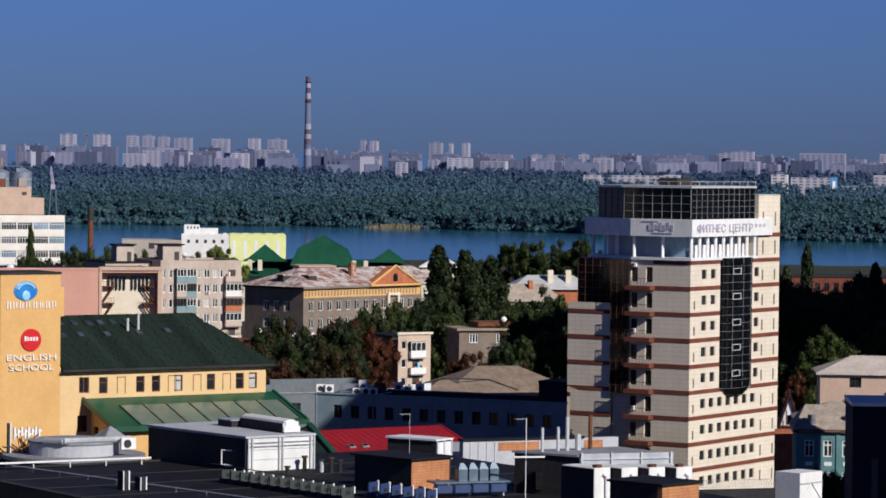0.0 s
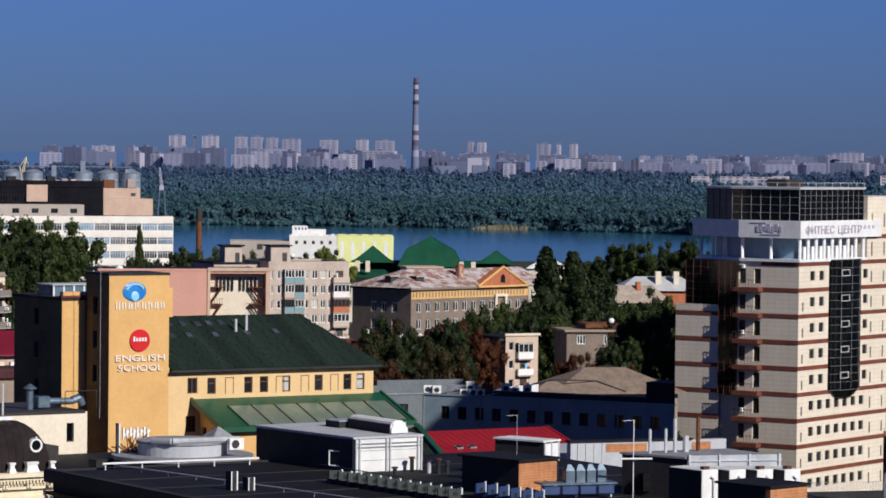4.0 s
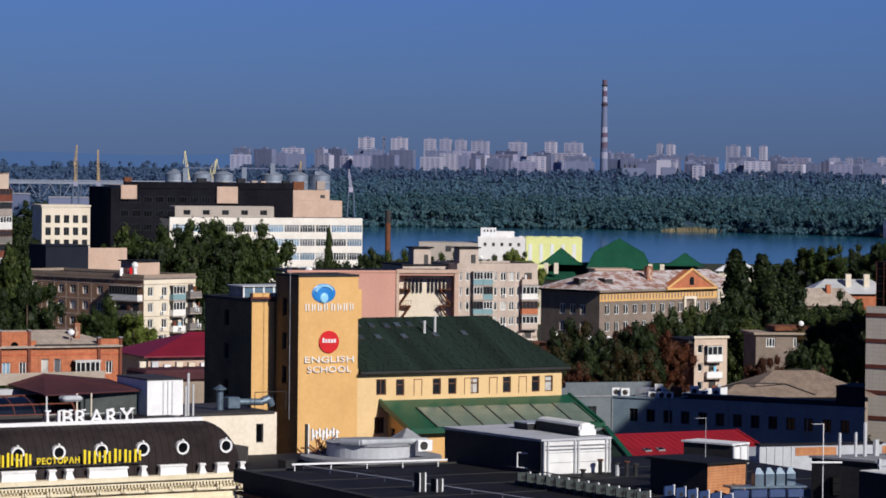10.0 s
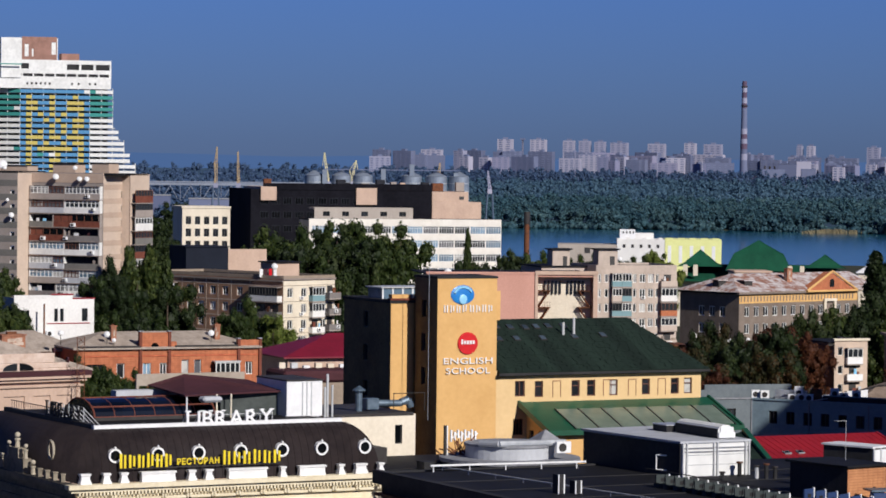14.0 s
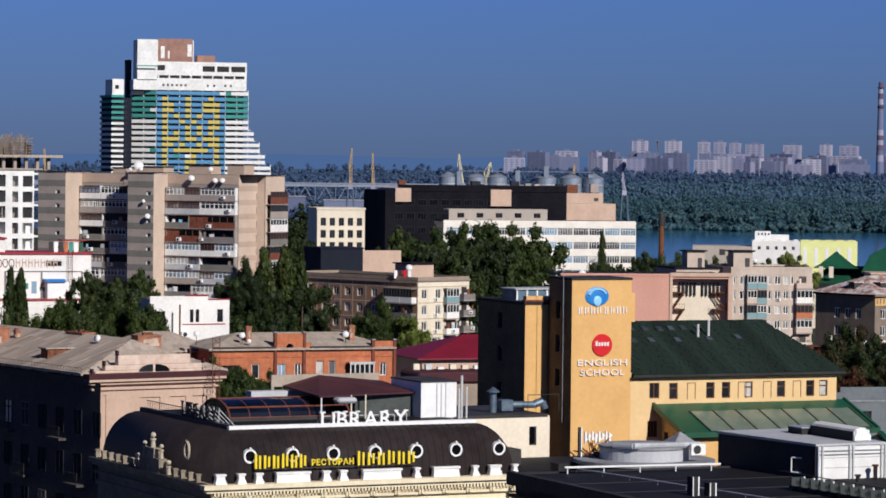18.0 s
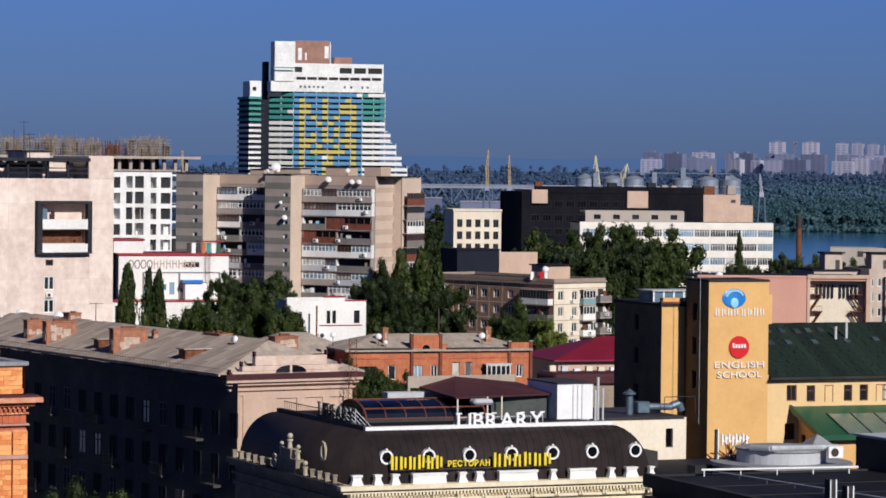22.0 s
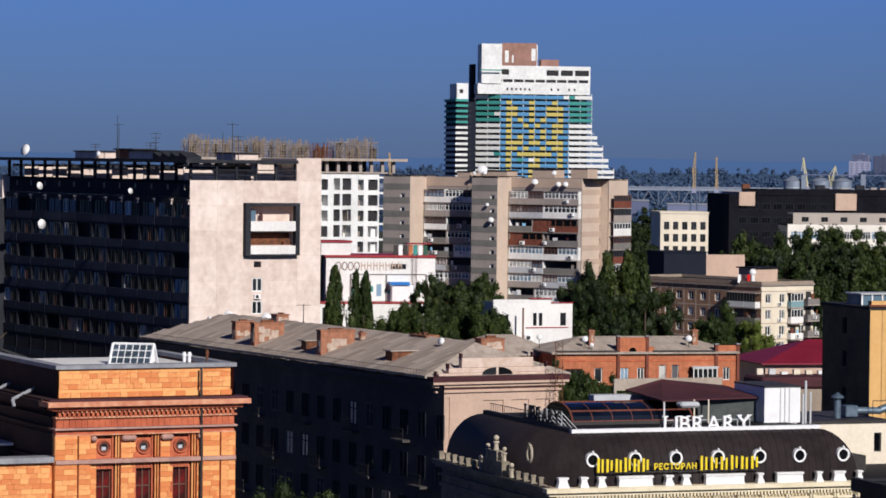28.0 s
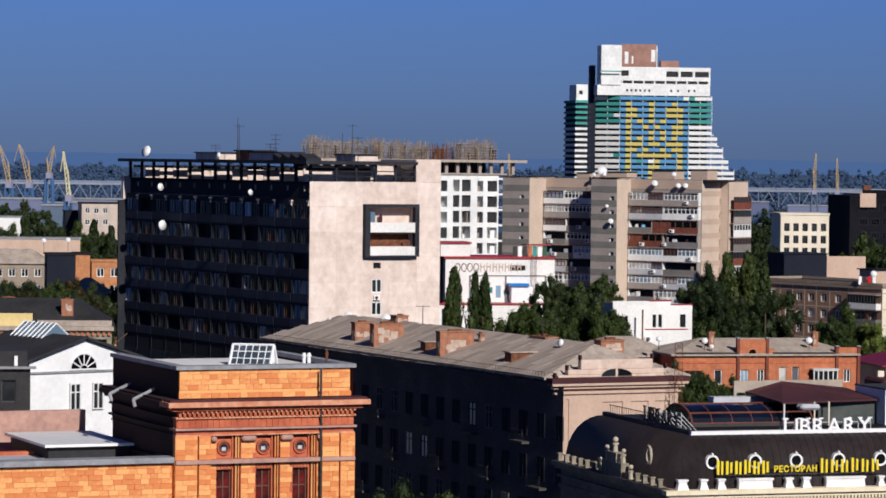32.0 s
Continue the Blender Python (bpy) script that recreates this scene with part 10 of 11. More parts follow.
def tree(az, d, top, width, kind="round", tone="green", seed=0, foot=0.0):
    near = 0 if d > 1000 else 1 if d > 600 else 2 if d > 480 else 3
    key = (kind, tone, seed % 4, near)
    if key not in KITS:
        KITS[key] = tree_kit(seed % 4 * 7 + 3, kind, tone, *((40, 0.023), (96, 0.0138), (130, 0.0120), (170, 0.0100))[near])
    x, y = spot(az, d)
    lab = "tall slender dark poplar" if kind == "poplar" else NAMES[tone]
    e = base("poplar" if kind == "poplar" else "tree", x, y, (seed * 67) % 360, lab, "tree", "poplars" if kind == "poplar" else "town trees", z=foot)
    h = top - foot
    sx = width / (0.22 if kind == "poplar" else 0.80)
    ch = h if kind == "poplar" else min(h, width * 1.75)
    for nm, me in zip(("crown", "trunk", "branchwork") if near > 2 else ("crown", "trunk"), KITS[key]):
        hang(nm, me, e, pose(0, 0, h - ch) @ Matrix.Diagonal((sx, sx, ch, 1)) if nm == "crown" else Matrix.Diagonal((h * 0.8, h * 0.8, h, 1)), kind="stuff" if nm == "branchwork" else "")
    return e


def grove(az0, az1, d0, d1, z0, z1, n, tones, seed, width=(7, 11), kind="round"):
    g = random.Random(seed)
    if d0 >= 1000:
        crowns = []
        for i in range(n):
            az = az0 + (az1 - az0) * (i + g.uniform(0.1, 0.9)) / n
            x, y = spot(az, g.uniform(d0, d1))
            top, w = g.uniform(z0, z1), g.uniform(*width) * 1.3
            key = (kind, "dark", i % 4, 0)
            if key not in KITS:
                KITS[key] = tree_kit(i % 4 * 7 + 3, kind, "dark", 40, 0.023)
            v = np.empty(len(KITS[key][0].vertices) * 3, np.float32)
            KITS[key][0].vertices.foreach_get("co", v)
            hgt = min(top, w * 1.75)
            crowns.append(v.reshape(-1, 3) * np.array((w / 0.8, w / 0.8, hgt)) + np.array((x, y, top - hgt)))
        tagged(new("far_grove", sprays("far_grove", np.concatenate(crowns), LEAF["dark"])), "dark trees standing among distant buildings", "woods", kind="stuff")
        return
    for i in range(n):
        az = az0 + (az1 - az0) * (i + g.uniform(0.1, 0.9)) / n
        tree(az, g.uniform(d0, d1), g.uniform(z0, z1), g.uniform(*width) * 1.3, kind, g.choice(tones), g.randrange(1000))


# poplars and groves of the town
for az, d, top, w, s in ((9.07, 640, 31.5, 7.6, 1), (9.52, 645, 30.3, 7.8, 2), (9.98, 650, 29.2, 7.4, 3), (9.78, 660, 28.0, 7.0, 5), (15.56, 700, 31.0, 4.0, 6), (15.2, 690, 26.5, 4.2, 7), (1.87, 700, 33.6, 2.6, 8),
                         (-8.93, 405, 35.2, 3.8, 9), (-8.55, 408, 34.4, 2.8, 10), (-8.38, 408, 34.2, 3.2, 11), (-9.0, 402, 32.5, 3.6, 12), (-4.1, 470, 35.6, 5.0, 13), (-3.75, 475, 35.4, 5.0, 14), (-3.45, 478, 33.5, 4.0, 15), (-16.5, 760, 35.5, 4.5, 16), (-15.3, 740, 34.0, 4.6, 17), (-15.0, 735, 32.6, 4.6, 18), (16.75, 560, 31.5, 5, 19), (0.25, 540, 31.0, 3.5, 20)):
    tree(az, d, top, w * 0.85, "poplar", "dark" if az > 8 or az < -12 else "green", s)
G, A, D = ("green", "green", "dark"), ("autumn", "dark", "autumn", "red", "dark"), ("dark", "dark", "green")
grove(5.2, 7.6, 425, 470, 20.0, 23.5, 13, A, 1, (6, 9))
grove(5.6, 7.9, 480, 510, 21.5, 24.0, 10, A, 2, (6, 9))
grove(7.7, 9.4, 545, 580, 21.0, 24.0, 8, D, 3)
grove(9.0, 10.1, 600, 635, 22.5, 27.0, 7, D, 4)
grove(10.1, 11.6, 540, 580, 22.0, 25.0, 10, D, 34)
grove(5.0, 6.2, 410, 425, 17.5, 20.5, 5, ("red", "autumn"), 35, (4, 6))
grove(10.4, 12.0, 490, 540, 19.0, 24.5, 9, ("dark", "green", "autumn"), 5)
grove(9.5, 11.6, 430, 460, 15.0, 18.5, 9, ("red", "dark", "autumn"), 6, (5, 7))
grove(14.6, 17.6, 520, 620, 24.0, 28.5, 22, G, 7)
grove(15.1, 17.6, 455, 500, 20.5, 25.0, 13, ("green",), 8)
grove(15.35, 15.7, 452, 458, 19.0, 20.6, 2, ("red",), 9, (2.6, 3.4))
grove(14.6, 17.7, 700, 850, 14.0, 18.5, 16, G, 36, (8, 11))
grove(16.5, 17.6, 368, 385, 20.5, 22.6, 6, ("dark",), 10, (4, 6))
grove(15.6, 16.4, 300, 306, 18.5, 20.0, 4, ("lime", "green"), 11, (3, 4.5))
grove(10.2, 11.8, 900, 960, 23.5, 26.5, 8, G, 12, (8, 12))
grove(1.9, 3.0, 690, 740, 25.0, 28.5, 6, D, 13)
grove(3.2, 4.3, 820, 900, 22.0, 24.5, 6, ("green", "green", "dark"), 14, (6, 9))
grove(4.65, 5.5, 800, 850, 24.0, 26.0, 6, ("green", "lime", "green"), 45, (6, 9))
grove(-2.0, 0.8, 660, 720, 31.0, 35.2, 13, G, 15, (10, 14))
grove(-1.4, 0.4, 640, 660, 28.0, 33.0, 10, D, 16, (9, 12))
grove(-4.6, -3.35, 455, 500, 29.0, 33.0, 8, G, 17, (6, 9))
grove(-4.9, -3.35, 425, 450, 24.0, 29.0, 9, G, 18, (5, 8))
grove(-3.3, -1.9, 495, 510, 20.5, 23.6, 8, ("green", "green", "autumn"), 19, (6, 8))
grove(-4.2, -3.5, 620, 680, 33.0, 37.0, 4, D, 20, (8, 10))
grove(-8.3, -6.0, 392, 412, 26.5, 31.0, 13, G, 21, (5, 7.5))
grove(-9.2, -6.2, 380, 392, 24.0, 28.0, 12, G, 22, (4, 6))
grove(-7.4, -6.2, 415, 430, 29.5, 33.5, 6, G, 23, (5, 7))
grove(-5.6, -4.2, 430, 450, 29.5, 32.0, 6, D, 30, (6, 8))
grove(-5.5, -4.7, 318, 332, 26.0, 28.6, 7, ("green", "green", "dark"), 24, (4, 6))
grove(-4.7, -3.9, 318, 330, 25.0, 27.6, 8, ("green",), 25, (3.5, 5))
grove(-3.95, -3.1, 322, 330, 23.8, 25.8, 6, ("green",), 47, (3.5, 5))
grove(-10.6, -8.9, 226, 240, 22.5, 25.0, 8, ("dark", "green"), 26, (5, 7))
grove(-10.0, -9.2, 214, 222, 21.0, 23.4, 4, ("green",), 27, (4, 6))
grove(-17.2, -15.3, 398, 415, 31.0, 32.8, 20, ("green", "autumn", "dark"), 28, (4, 6))
grove(-15.7, -14.9, 440, 458, 28.6, 30.6, 8, ("autumn", "green"), 44, (3, 4.5))
grove(-17.6, -14.9, 640, 760, 30.0, 34.5, 14, D, 29, (7, 10))
grove(-2.8, 1.4, 1500, 1900, 14.0, 20.0, 20, ("dark",), 31, (12, 18))
grove(-17.6, -9.5, 1000, 1500, 22.0, 30.0, 30, ("dark", "dark", "green"), 32, (12, 18))
grove(-6.0, -2.0, 1300, 1800, 18.0, 28.0, 16, ("dark",), 33, (12, 18))

for az, d, top, w, tone, k in ((9.59, 398, 25.09, 5.0, "red", 3), (10.21, 404, 25.73, 6.2, "dark", 6), (10.66, 398, 23.2, 5.1, "red", 9), (10.56, 416, 25.69, 3.8, "green", 2), (10.91, 600, 24.86, 9.6, "dark", 5), (11.23, 596, 23.41, 8.4, "green", 8), (10.62, 470, 25.91, 7.6, "dark", 10), (11.02, 460, 24.83, 7.4, "green", 7), (6.27, 425, 21.62, 5.1, "red", 1), (-1.96, 455, 28.42, 10.1, "green", 4), (-1.56, 450, 27.25, 7.2, "lime", 7), (-2.26, 448, 27.28, 7.2, "green", 2)):
    tree(az, d, top, w, "round", tone, k)


mill = base("brick_mill", *spot(15.3, 905), -10, "long red brick building by the river, darkened for shade", "building")
# dark brown used for the brick to put shade into its colour
facade(mill, M["band"], 40, 0, 16.6, [(1.2 + 2.6 * i, 2.6 + 2.6 * i, 12.6, 15.0, dict(cols=2, frame_m="frame_dark")) for i in range(15)], FRONT())
block("body", M["band"], mill, 0.1, 39.9, 0.5, 12, 0, 16.4)
block("roof", M["slate"], mill, -0.3, 40.3, -0.3, 12.3, 16.6, 17.2)


# the wooded far bank: thousands of crowns in one sheet of foliage
def woods(name, n, seed, dmin, dmax, az0, az1, hmin, hmax, label, per=9, size=1.5, tone="far", lumps=6, broad=1.0):
    g = np.random.default_rng(seed)
    k, cs, rs = 0, [], []
    while k < n:
        az = g.uniform(az0, az1)
        fs = far_shore(az)
        lo = max(dmin, fs + 5)
        u = g.uniform() ** 1.35
        d = lo + (dmax - lo) * u if dmax else fs + 1 + 16 * u
        x, y = spot(az, d)
        h = g.uniform(hmin, hmax) * (0.72 if d < lo + 25 else 1.0) * (1 + 0.25 * noise.noise(Vector((x * 0.006, y * 0.006, 1.7))))
        z = land(az, d)
        w = g.uniform(2.8, 6.8) * broad
        for j in range(lumps):
            a = g.uniform(0, 6.283)
            up = g.uniform(0.45, 1.0)
            q = g.uniform(0, 0.9) * w * (1.2 - up) ** 0.5
            cs.append((x + q * math.cos(a), y + q * math.sin(a), z + h * up)), rs.append(w * g.uniform(0.26, 0.5) * (6 / lumps) ** 0.4)
        k += 1
    v = np.concatenate([leaves(seed, cs, rs, per + 3, size * 1.08, 0.75), clumps(seed, cs, rs, 0.66)])
    return tagged(new(name, sprays(name, v, LEAF[tone])), label, "woods", kind="stuff")


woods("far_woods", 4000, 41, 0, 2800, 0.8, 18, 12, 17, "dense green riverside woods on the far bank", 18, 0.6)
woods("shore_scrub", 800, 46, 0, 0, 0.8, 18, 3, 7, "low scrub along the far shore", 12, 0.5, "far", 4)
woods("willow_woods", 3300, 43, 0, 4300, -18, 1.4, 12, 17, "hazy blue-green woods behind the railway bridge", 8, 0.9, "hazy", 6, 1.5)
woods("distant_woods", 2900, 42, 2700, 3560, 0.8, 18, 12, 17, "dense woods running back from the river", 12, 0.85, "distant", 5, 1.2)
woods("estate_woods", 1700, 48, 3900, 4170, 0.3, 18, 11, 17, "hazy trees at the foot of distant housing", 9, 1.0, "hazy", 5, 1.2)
reeds = base("reed_bank", *spot(8.4, 2285), 0, "pale strip of reeds on the far shore", "reeds")
bm = bmesh.new()
rng = random.Random(14)
for i in range(260):
    x = rng.uniform(-26, 26)
    y = rng.uniform(-4, 4)
    tube(bm, (x, y, -1), (x + rng.uniform(-0.3, 0.3), y, rng.uniform(1.2, 2.6) * (1 - (x / 30) ** 2) + 0.4), 0.35, 4, 0.15)
part("reed_stems", bm, mat("dry_reeds", (0.30, 0.25, 0.15), (0.2, 0.17, 0.1), 0.9), reeds, kind="stuff")

# bluish estate colours: distance haze put into the base colour
M["estate"] = mat("hazed_estate_concrete", (0.150, 0.170, 0.265), (0.11, 0.128, 0.21), 0.9, 0.2, 0.02, each=0.6)
M["estate_pale"] = mat("hazed_pale_panel", (0.37, 0.36, 0.45), (0.27, 0.275, 0.375), 0.9, 0.2, 0.02, each=0.5)
M["estate_dark"] = mat("hazed_dark_panel", (0.165, 0.19, 0.29), (0.13, 0.155, 0.25), 0.9, 0.2, 0.02, each=0.5)


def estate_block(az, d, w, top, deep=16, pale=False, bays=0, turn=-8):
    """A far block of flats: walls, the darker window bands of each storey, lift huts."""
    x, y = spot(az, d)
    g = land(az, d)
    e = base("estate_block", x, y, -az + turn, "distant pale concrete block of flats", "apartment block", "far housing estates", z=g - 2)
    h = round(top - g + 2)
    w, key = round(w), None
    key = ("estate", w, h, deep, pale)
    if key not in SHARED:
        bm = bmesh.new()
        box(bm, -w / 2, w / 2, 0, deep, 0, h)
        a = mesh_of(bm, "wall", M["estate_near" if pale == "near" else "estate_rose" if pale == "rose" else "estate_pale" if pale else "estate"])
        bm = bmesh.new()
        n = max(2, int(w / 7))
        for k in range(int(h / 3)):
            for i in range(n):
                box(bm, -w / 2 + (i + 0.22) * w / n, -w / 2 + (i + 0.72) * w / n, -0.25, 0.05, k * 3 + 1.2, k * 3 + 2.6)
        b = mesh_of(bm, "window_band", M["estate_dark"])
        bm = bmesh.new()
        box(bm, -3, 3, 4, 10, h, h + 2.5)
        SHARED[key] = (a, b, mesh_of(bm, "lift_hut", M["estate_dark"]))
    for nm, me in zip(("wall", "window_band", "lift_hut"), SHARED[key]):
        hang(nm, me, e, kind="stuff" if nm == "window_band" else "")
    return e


def px_az(x):
    return 9.135 + (x - 784) / 99.95


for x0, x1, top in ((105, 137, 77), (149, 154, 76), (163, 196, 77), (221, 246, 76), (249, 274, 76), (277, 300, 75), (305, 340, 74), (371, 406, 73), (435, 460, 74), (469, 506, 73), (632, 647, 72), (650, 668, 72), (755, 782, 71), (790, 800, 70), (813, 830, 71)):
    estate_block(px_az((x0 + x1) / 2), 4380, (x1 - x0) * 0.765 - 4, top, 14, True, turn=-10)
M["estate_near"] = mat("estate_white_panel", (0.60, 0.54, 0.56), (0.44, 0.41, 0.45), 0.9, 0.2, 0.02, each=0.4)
# rose panel blued by painted haze as well
M["estate_rose"] = mat("hazed_rose_panel", (0.245, 0.24, 0.345), (0.18, 0.19, 0.295), 0.9, 0.2, 0.02, each=0.5)
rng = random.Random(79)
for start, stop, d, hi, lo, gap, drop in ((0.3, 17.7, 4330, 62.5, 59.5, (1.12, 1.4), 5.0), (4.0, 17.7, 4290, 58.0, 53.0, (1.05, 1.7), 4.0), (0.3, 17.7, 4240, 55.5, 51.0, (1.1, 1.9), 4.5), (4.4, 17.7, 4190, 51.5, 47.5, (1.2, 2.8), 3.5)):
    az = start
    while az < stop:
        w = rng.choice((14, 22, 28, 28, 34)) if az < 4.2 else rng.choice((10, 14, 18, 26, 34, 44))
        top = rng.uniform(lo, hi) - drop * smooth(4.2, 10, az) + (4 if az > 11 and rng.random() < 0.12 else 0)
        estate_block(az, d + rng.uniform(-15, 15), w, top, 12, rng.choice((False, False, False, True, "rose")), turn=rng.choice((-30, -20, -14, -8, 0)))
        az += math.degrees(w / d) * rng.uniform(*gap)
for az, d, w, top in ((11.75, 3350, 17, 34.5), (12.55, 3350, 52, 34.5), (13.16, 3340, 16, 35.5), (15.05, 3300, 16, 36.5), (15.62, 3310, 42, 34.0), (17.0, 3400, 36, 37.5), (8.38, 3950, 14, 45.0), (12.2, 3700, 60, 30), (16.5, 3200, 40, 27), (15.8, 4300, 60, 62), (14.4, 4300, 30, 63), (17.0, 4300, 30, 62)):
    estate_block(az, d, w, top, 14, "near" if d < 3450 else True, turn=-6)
mural = base("mural_gable", *spot(15.95, 3296), -6, "gable end painted bright blue and white", "gable")
block("panel", M["sky_blue"], mural, 0, 7, 0, 1.5, 8, 35)
block("painted_patch", M["paint_white"], mural, 2, 5, -0.3, 0, 20, 31)
# power station
stk = base("power_station_chimney", *spot(6.72, 4120), 0, "tall chimney banded red and white", "chimney")
bands = [(25, 52, 0), (52, 60, 1), (60, 66, 0), (66, 73, 2), (73, 79, 1), (79, 85, 2), (85, 92, 1), (92, 118, 0), (118, 124, 2), (124, 131, 1), (131, 138, 2), (138, 145, 1), (145, 152, 2)]
# red bands turned dull mauve to put haze into their colour
M["band_red"] = mat("hazed_red_paint", (0.125, 0.085, 0.13), (0.10, 0.07, 0.11), 0.8)
for z0, z1, c in bands:
    bm = bmesh.new()
    r = lambda z: 5.2 - 2.2 * (z - 25) / 127
    tube(bm, (0, 0, z0), (0, 0, z1), r(z0), 20, r(z1))
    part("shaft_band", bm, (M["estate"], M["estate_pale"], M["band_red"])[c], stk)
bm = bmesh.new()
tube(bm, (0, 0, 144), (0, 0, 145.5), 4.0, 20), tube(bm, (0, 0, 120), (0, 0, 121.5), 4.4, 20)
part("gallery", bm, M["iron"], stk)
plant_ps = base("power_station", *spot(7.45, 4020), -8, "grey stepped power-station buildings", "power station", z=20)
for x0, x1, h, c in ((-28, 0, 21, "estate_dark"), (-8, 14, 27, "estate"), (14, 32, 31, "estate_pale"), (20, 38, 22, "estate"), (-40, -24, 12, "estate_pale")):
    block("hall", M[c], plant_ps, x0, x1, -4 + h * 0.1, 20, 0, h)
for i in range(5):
    bm = bmesh.new()
    tube(bm, (-25 + 6 * i, 8, 21), (-25 + 6 * i, 8, 25), 1.0, 8)
    part("short_stack", bm, M["iron"], plant_ps)
for i, (az, d, top) in enumerate(((3.75, 4000, 72), (5.2, 4000, 62), (16.2, 3800, 52), (4.62, 4000, 55), (6.0, 4050, 52))):
    e = base("pylon_mast", *spot(az, d), 0, "thin distant lattice mast", "mast", "distant masts", z=15)
    bm = bmesh.new()
    tube(bm, (0, 0, 0), (0, 0, top - 15), 0.9, 5, 0.3)
    part("shaft", bm, M["estate_pale"], e)

# ---- port: silos, cranes, railway bridge ----
M["silo"] = mat("galvanised_silo", (0.24, 0.28, 0.34), (0.17, 0.20, 0.26), 0.5, 0.5, 0.2, metal=0.2)
for i, (az, r) in enumerate(((-0.863, 6.0), (-0.382, 6.2), (-0.002, 6.2), (0.858, 6.6), (1.30, 6.8), (1.70, 6.4))):
    s = base("grain_silo", *spot(az, 2050), 0, "galvanised grain silo with a conical top", "silo", "grain silos")
    bm = bmesh.new()
    tube(bm, (0, 0, 0), (0, 0, 37.4), r, 24)
    part("drum", bm, M["silo"], s)
    bm = bmesh.new()
    tube(bm, (0, 0, 37.4), (0, 0, 40.6), r + 0.2, 24, 0.8)
    part("cone", bm, M["silo"], s)
    bm = bmesh.new()
    for k in range(6):
        tube(bm, (0, 0, 8 + k * 5), (0, 0, 8.3 + k * 5), r + 0.12, 24)
    part("hoop", bm, M["steel"], s)
gal = base("silo_gallery", *spot(0.6, 2046), 0, "elevated conveyor gallery beside silos", "conveyor")
block("gallery", M["estate_dark"], gal, -46, 40, -0.5, 0.5, 41.0, 41.6)
for x, h in ((-47, 41), (-10, 42), (8, 45), (36, 40)):
    block("tower", M["silo"], gal, x, x + 3, -2, 2, 0, h)


# blue steel greyed to take in the haze over the port
M["bridge_blue"] = mat("hazed_blue_steel", (0.10, 0.14, 0.21), (0.08, 0.11, 0.16), 0.7)


def crane(az, d, z, h, tone, lean, label):
    e = base("harbour_crane", *spot(az, d), 0, label, "crane", "harbour cranes")
    bm = bmesh.new()
    for s in (-1, 1):
        tube(bm, (s * 3, 0, 0), (s * 1.6, 0, z), 0.6, 5)
        tube(bm, (s * 3, 4, 0), (s * 1.6, 3, z), 0.6, 5)
    part("portal", bm, M["crane_blue" if az < -12 else "bridge_blue"], e)
    block("cabin", M["estate_pale"], e, -1.5, 1.5, 0, 4, z, z + 3)
    bm = bmesh.new()
    a, b = Vector((0, 1, z + 3)), Vector((lean, 1, z + h))
    for s in (-0.9, 0.9):
        tube(bm, a + Vector((s, 0, 0)), b + Vector((s * 0.3, 0, 0)), 0.26, 5)
    for i in range(9):
        p, q = a.lerp(b, i / 9), a.lerp(b, (i + 1) / 9)
        tube(bm, p + Vector((-0.9 * (1 - i / 13), 0, 0)), q + Vector((0.9 * (1 - i / 13), 0, 0)), 0.22, 4)
    part("boom", bm, M[tone], e)
    bm = bmesh.new()
    tube(bm, (-lean * 0.15, 1, z + 3), (-lean * 0.1 - 1, 1, z + h * 0.62), 0.4, 5), tube(bm, (-lean * 0.1 - 1, 1, z + h * 0.62), b, 0.2, 4)
    tube(bm, b, (lean * 1.45, 1, z + h * 0.6), 0.2, 4)
    part("back_stay", bm, M[tone], e)


M["crane_blue"] = mat("crane_blue", (0.05, 0.13, 0.28), (0.04, 0.10, 0.22), 0.7)
# crane yellow dulled for haze
M["crane_yellow"] = mat("crane_yellow", (0.44, 0.33, 0.20), (0.34, 0.25, 0.16), 0.6)
M["crane_white"] = mat("crane_cream", (0.66, 0.60, 0.38), (0.55, 0.5, 0.3), 0.6)
for az, d, z, h, tone, lean, lab in (
        (-2.6, 2150, 28, 27, "crane_yellow", 0.6, "yellow harbour crane with a raised boom"), (-2.2, 2150, 28, 24, "crane_yellow", -0.5, "yellow and blue harbour crane"),
        (-0.62, 2150, 30, 22, "crane_white", -2.5, "pale harbour crane with a leaning boom"), (1.35, 2200, 30, 16, "crane_yellow", 0.4, "yellow harbour crane behind silos"), (2.25, 2150, 26, 15, "estate_pale", -1.4, "pale slim harbour crane"),
        (-15.75, 1500, 27, 23, "crane_white", -2.8, "cream harbour crane beside a blue portal"), (-16.45, 1700, 31, 23, "crane_yellow", -5.5, "yellow harbour crane with a slanting boom"), (-16.8, 1700, 31, 22, "crane_yellow", -5.0, "yellow harbour crane with a slanting boom"),
        (-16.1, 1720, 36, 17, "crane_yellow", 2.5, "small orange harbour crane"), (-7.95, 1900, 30, 22, "crane_yellow", -1.5, "yellow harbour crane behind flats"), (-0.2, 2200, 30, 17, "crane_white", 3.0, "grey harbour crane over silos")):
    crane(az, d, z, h, tone, lean, lab)
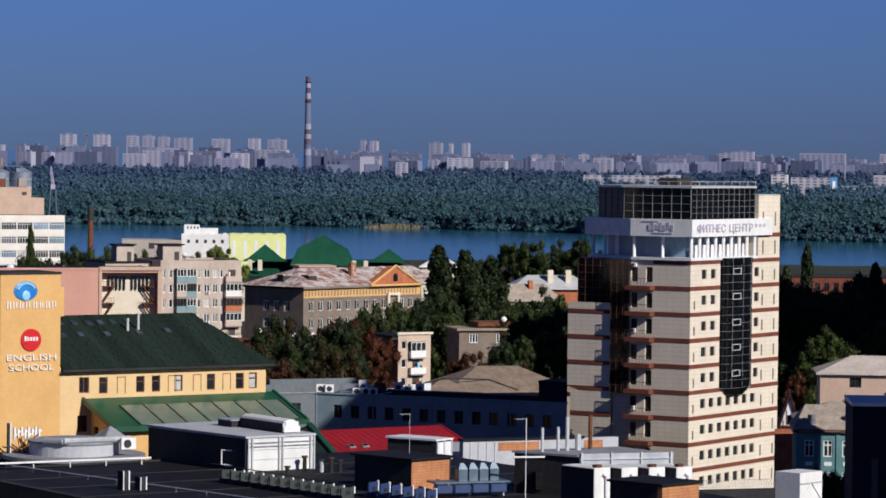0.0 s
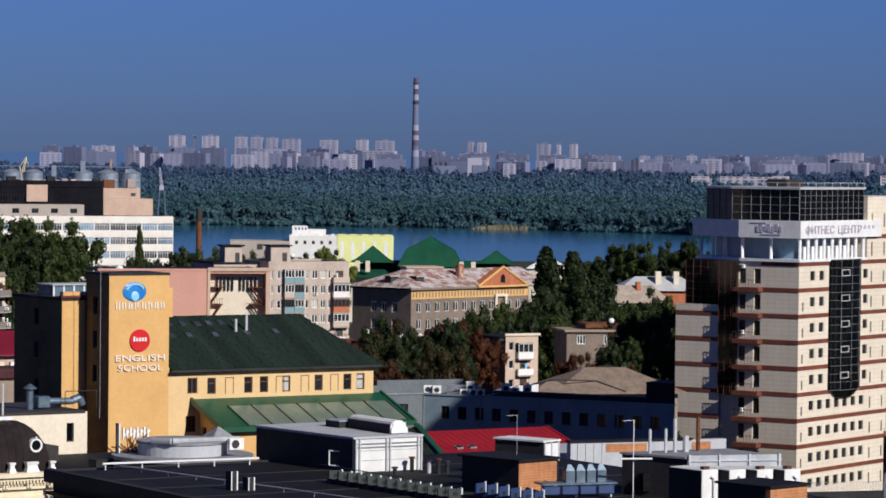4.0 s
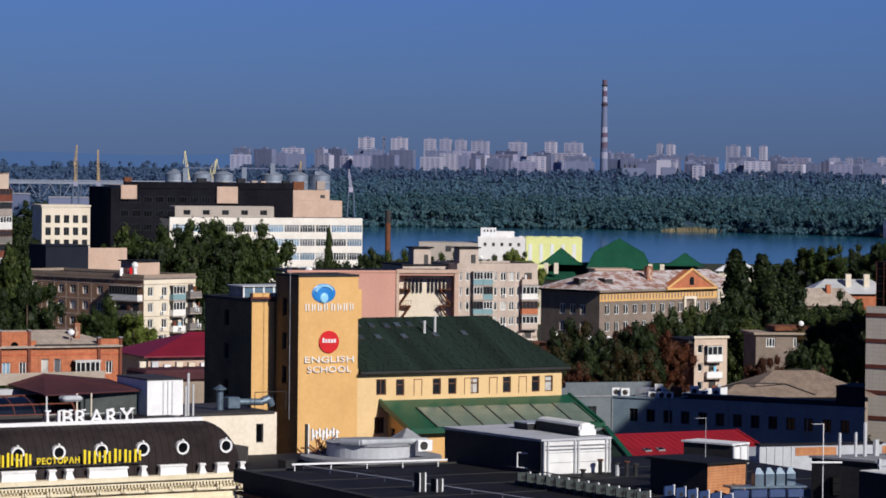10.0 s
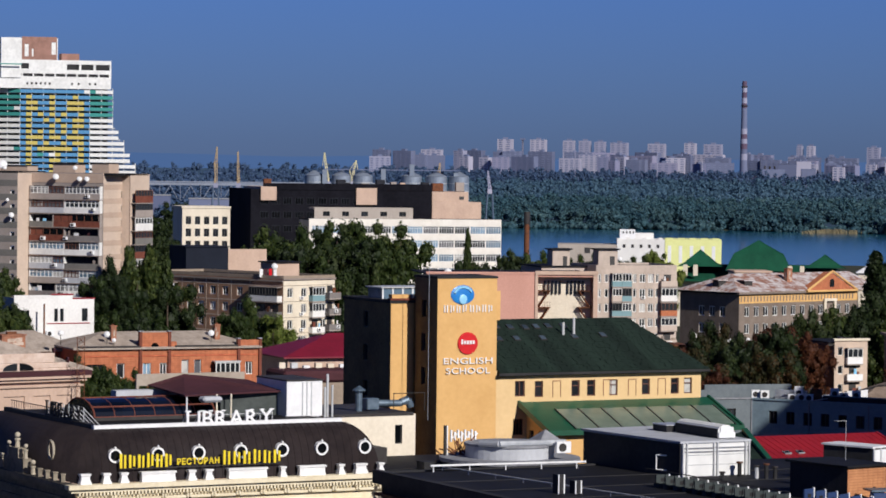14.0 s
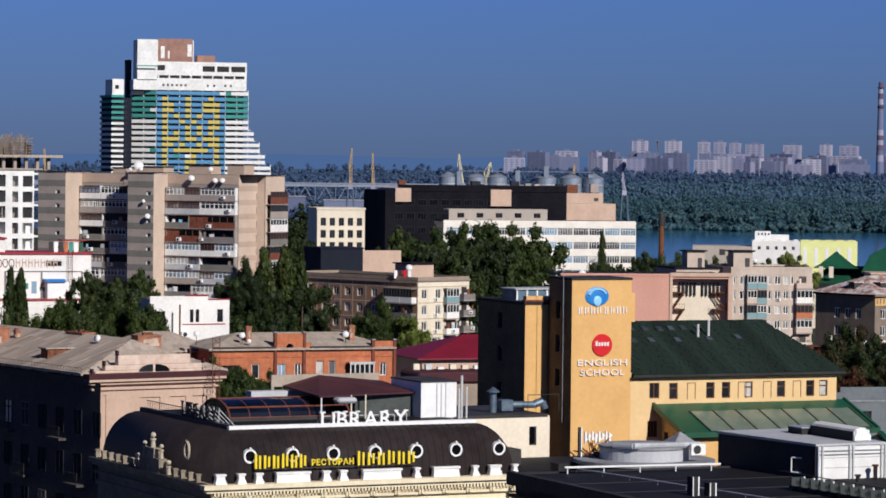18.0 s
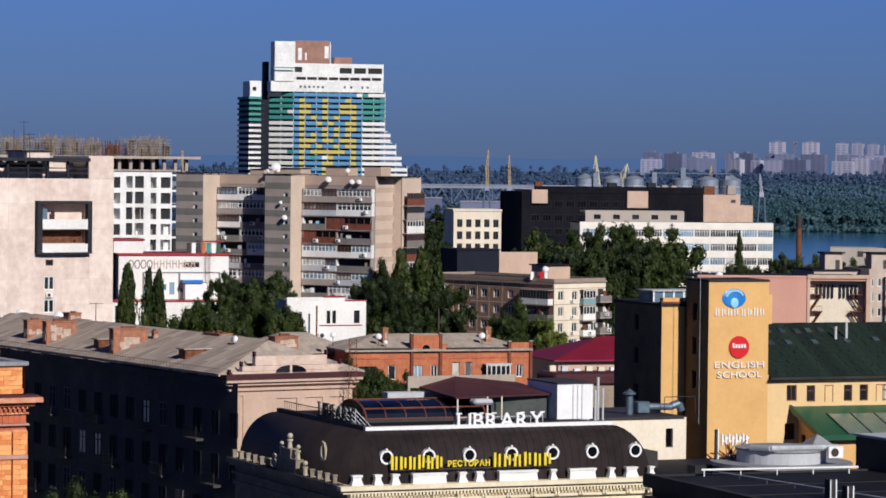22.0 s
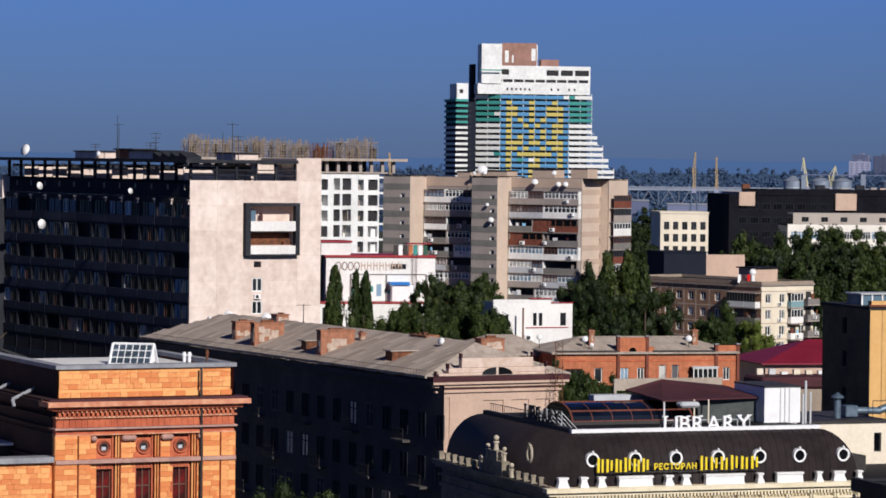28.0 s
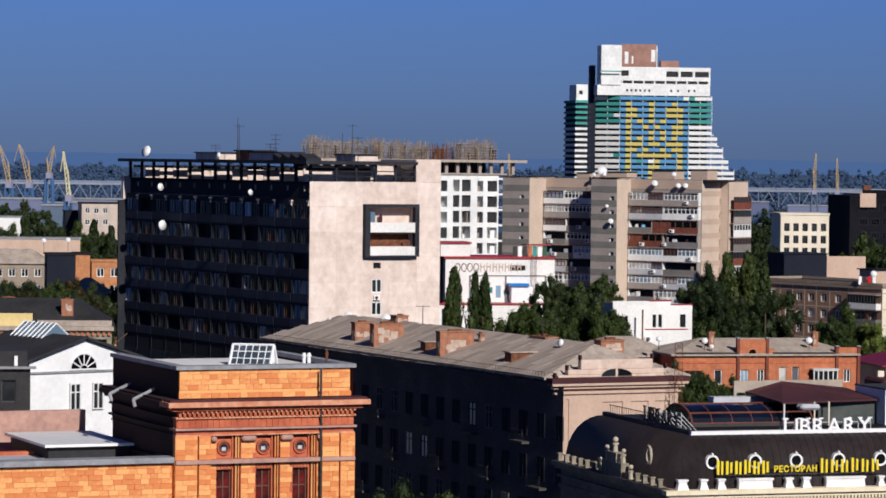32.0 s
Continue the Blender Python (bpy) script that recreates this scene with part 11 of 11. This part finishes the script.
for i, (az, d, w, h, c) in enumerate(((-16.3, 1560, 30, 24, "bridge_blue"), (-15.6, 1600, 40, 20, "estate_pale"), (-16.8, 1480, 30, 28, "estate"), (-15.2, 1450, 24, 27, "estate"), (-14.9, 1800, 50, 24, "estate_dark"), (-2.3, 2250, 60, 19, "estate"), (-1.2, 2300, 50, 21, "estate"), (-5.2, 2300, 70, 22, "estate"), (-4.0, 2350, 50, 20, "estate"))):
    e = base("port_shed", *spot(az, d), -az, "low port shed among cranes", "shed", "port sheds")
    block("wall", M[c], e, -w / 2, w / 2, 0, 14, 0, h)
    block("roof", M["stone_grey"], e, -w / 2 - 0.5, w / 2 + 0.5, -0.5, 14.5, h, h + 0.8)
br0, br1 = Vector((*spot(-18.5, 2500), 0)), Vector((*spot(0.5, 2560), 0))
turn = math.degrees(math.atan2(br1.y - br0.y, br1.x - br0.x))
bridge = base("railway_bridge", br0.x, br0.y, turn, "long grey steel truss railway bridge", "bridge")
length = (br1 - br0).length
M["bridge_grey"] = mat("bridge_steel", (0.24, 0.27, 0.33), (0.18, 0.205, 0.26), 0.6, 0.3, 0.05)
block("deck", M["bridge_grey"], bridge, 0, length, -3, 9, 26.2, 28.0)
block("handrail", M["bridge_grey"], bridge, 0, length, -3.3, -3.0, 28.4, 29.3)
bm = bmesh.new()
n = int(length / 8)
for i in range(n):
    x0, x1 = i * length / n, (i + 1) * length / n
    zt, zb = 25.8, 25.8 - 13.5
    p, q = ((x0, zb), (x1, zt)) if i % 2 else ((x0, zt), (x1, zb))
    tube(bm, (p[0], -2.5, p[1]), (q[0], -2.5, q[1]), 0.34, 4)
    if i % 2:
        tube(bm, (x0, -2.5, zb), (x0, -2.5, zt), 0.3, 4)
part("truss_web", bm, M["bridge_grey"], bridge, kind="stuff")
block("lower_chord", M["bridge_grey"], bridge, 0, length, -3.0, -2.0, 11.8, 12.9)
for i in range(10):
    x = (i + 0.5) * length / 10
    bm = bmesh.new()
    tube(bm, (x, 3, -4), (x, 3, 12), 4.0, 10, 3.2)
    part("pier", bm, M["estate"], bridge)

# ---- the hazy land beyond ----
m = bpy.data.materials.new("distance")
m.use_nodes = True
bs = m.node_tree.nodes["Principled BSDF"]
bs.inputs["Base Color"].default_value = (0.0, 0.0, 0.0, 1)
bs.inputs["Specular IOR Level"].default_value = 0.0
# haze put in as the strip's own blue glow, unlit by the sun
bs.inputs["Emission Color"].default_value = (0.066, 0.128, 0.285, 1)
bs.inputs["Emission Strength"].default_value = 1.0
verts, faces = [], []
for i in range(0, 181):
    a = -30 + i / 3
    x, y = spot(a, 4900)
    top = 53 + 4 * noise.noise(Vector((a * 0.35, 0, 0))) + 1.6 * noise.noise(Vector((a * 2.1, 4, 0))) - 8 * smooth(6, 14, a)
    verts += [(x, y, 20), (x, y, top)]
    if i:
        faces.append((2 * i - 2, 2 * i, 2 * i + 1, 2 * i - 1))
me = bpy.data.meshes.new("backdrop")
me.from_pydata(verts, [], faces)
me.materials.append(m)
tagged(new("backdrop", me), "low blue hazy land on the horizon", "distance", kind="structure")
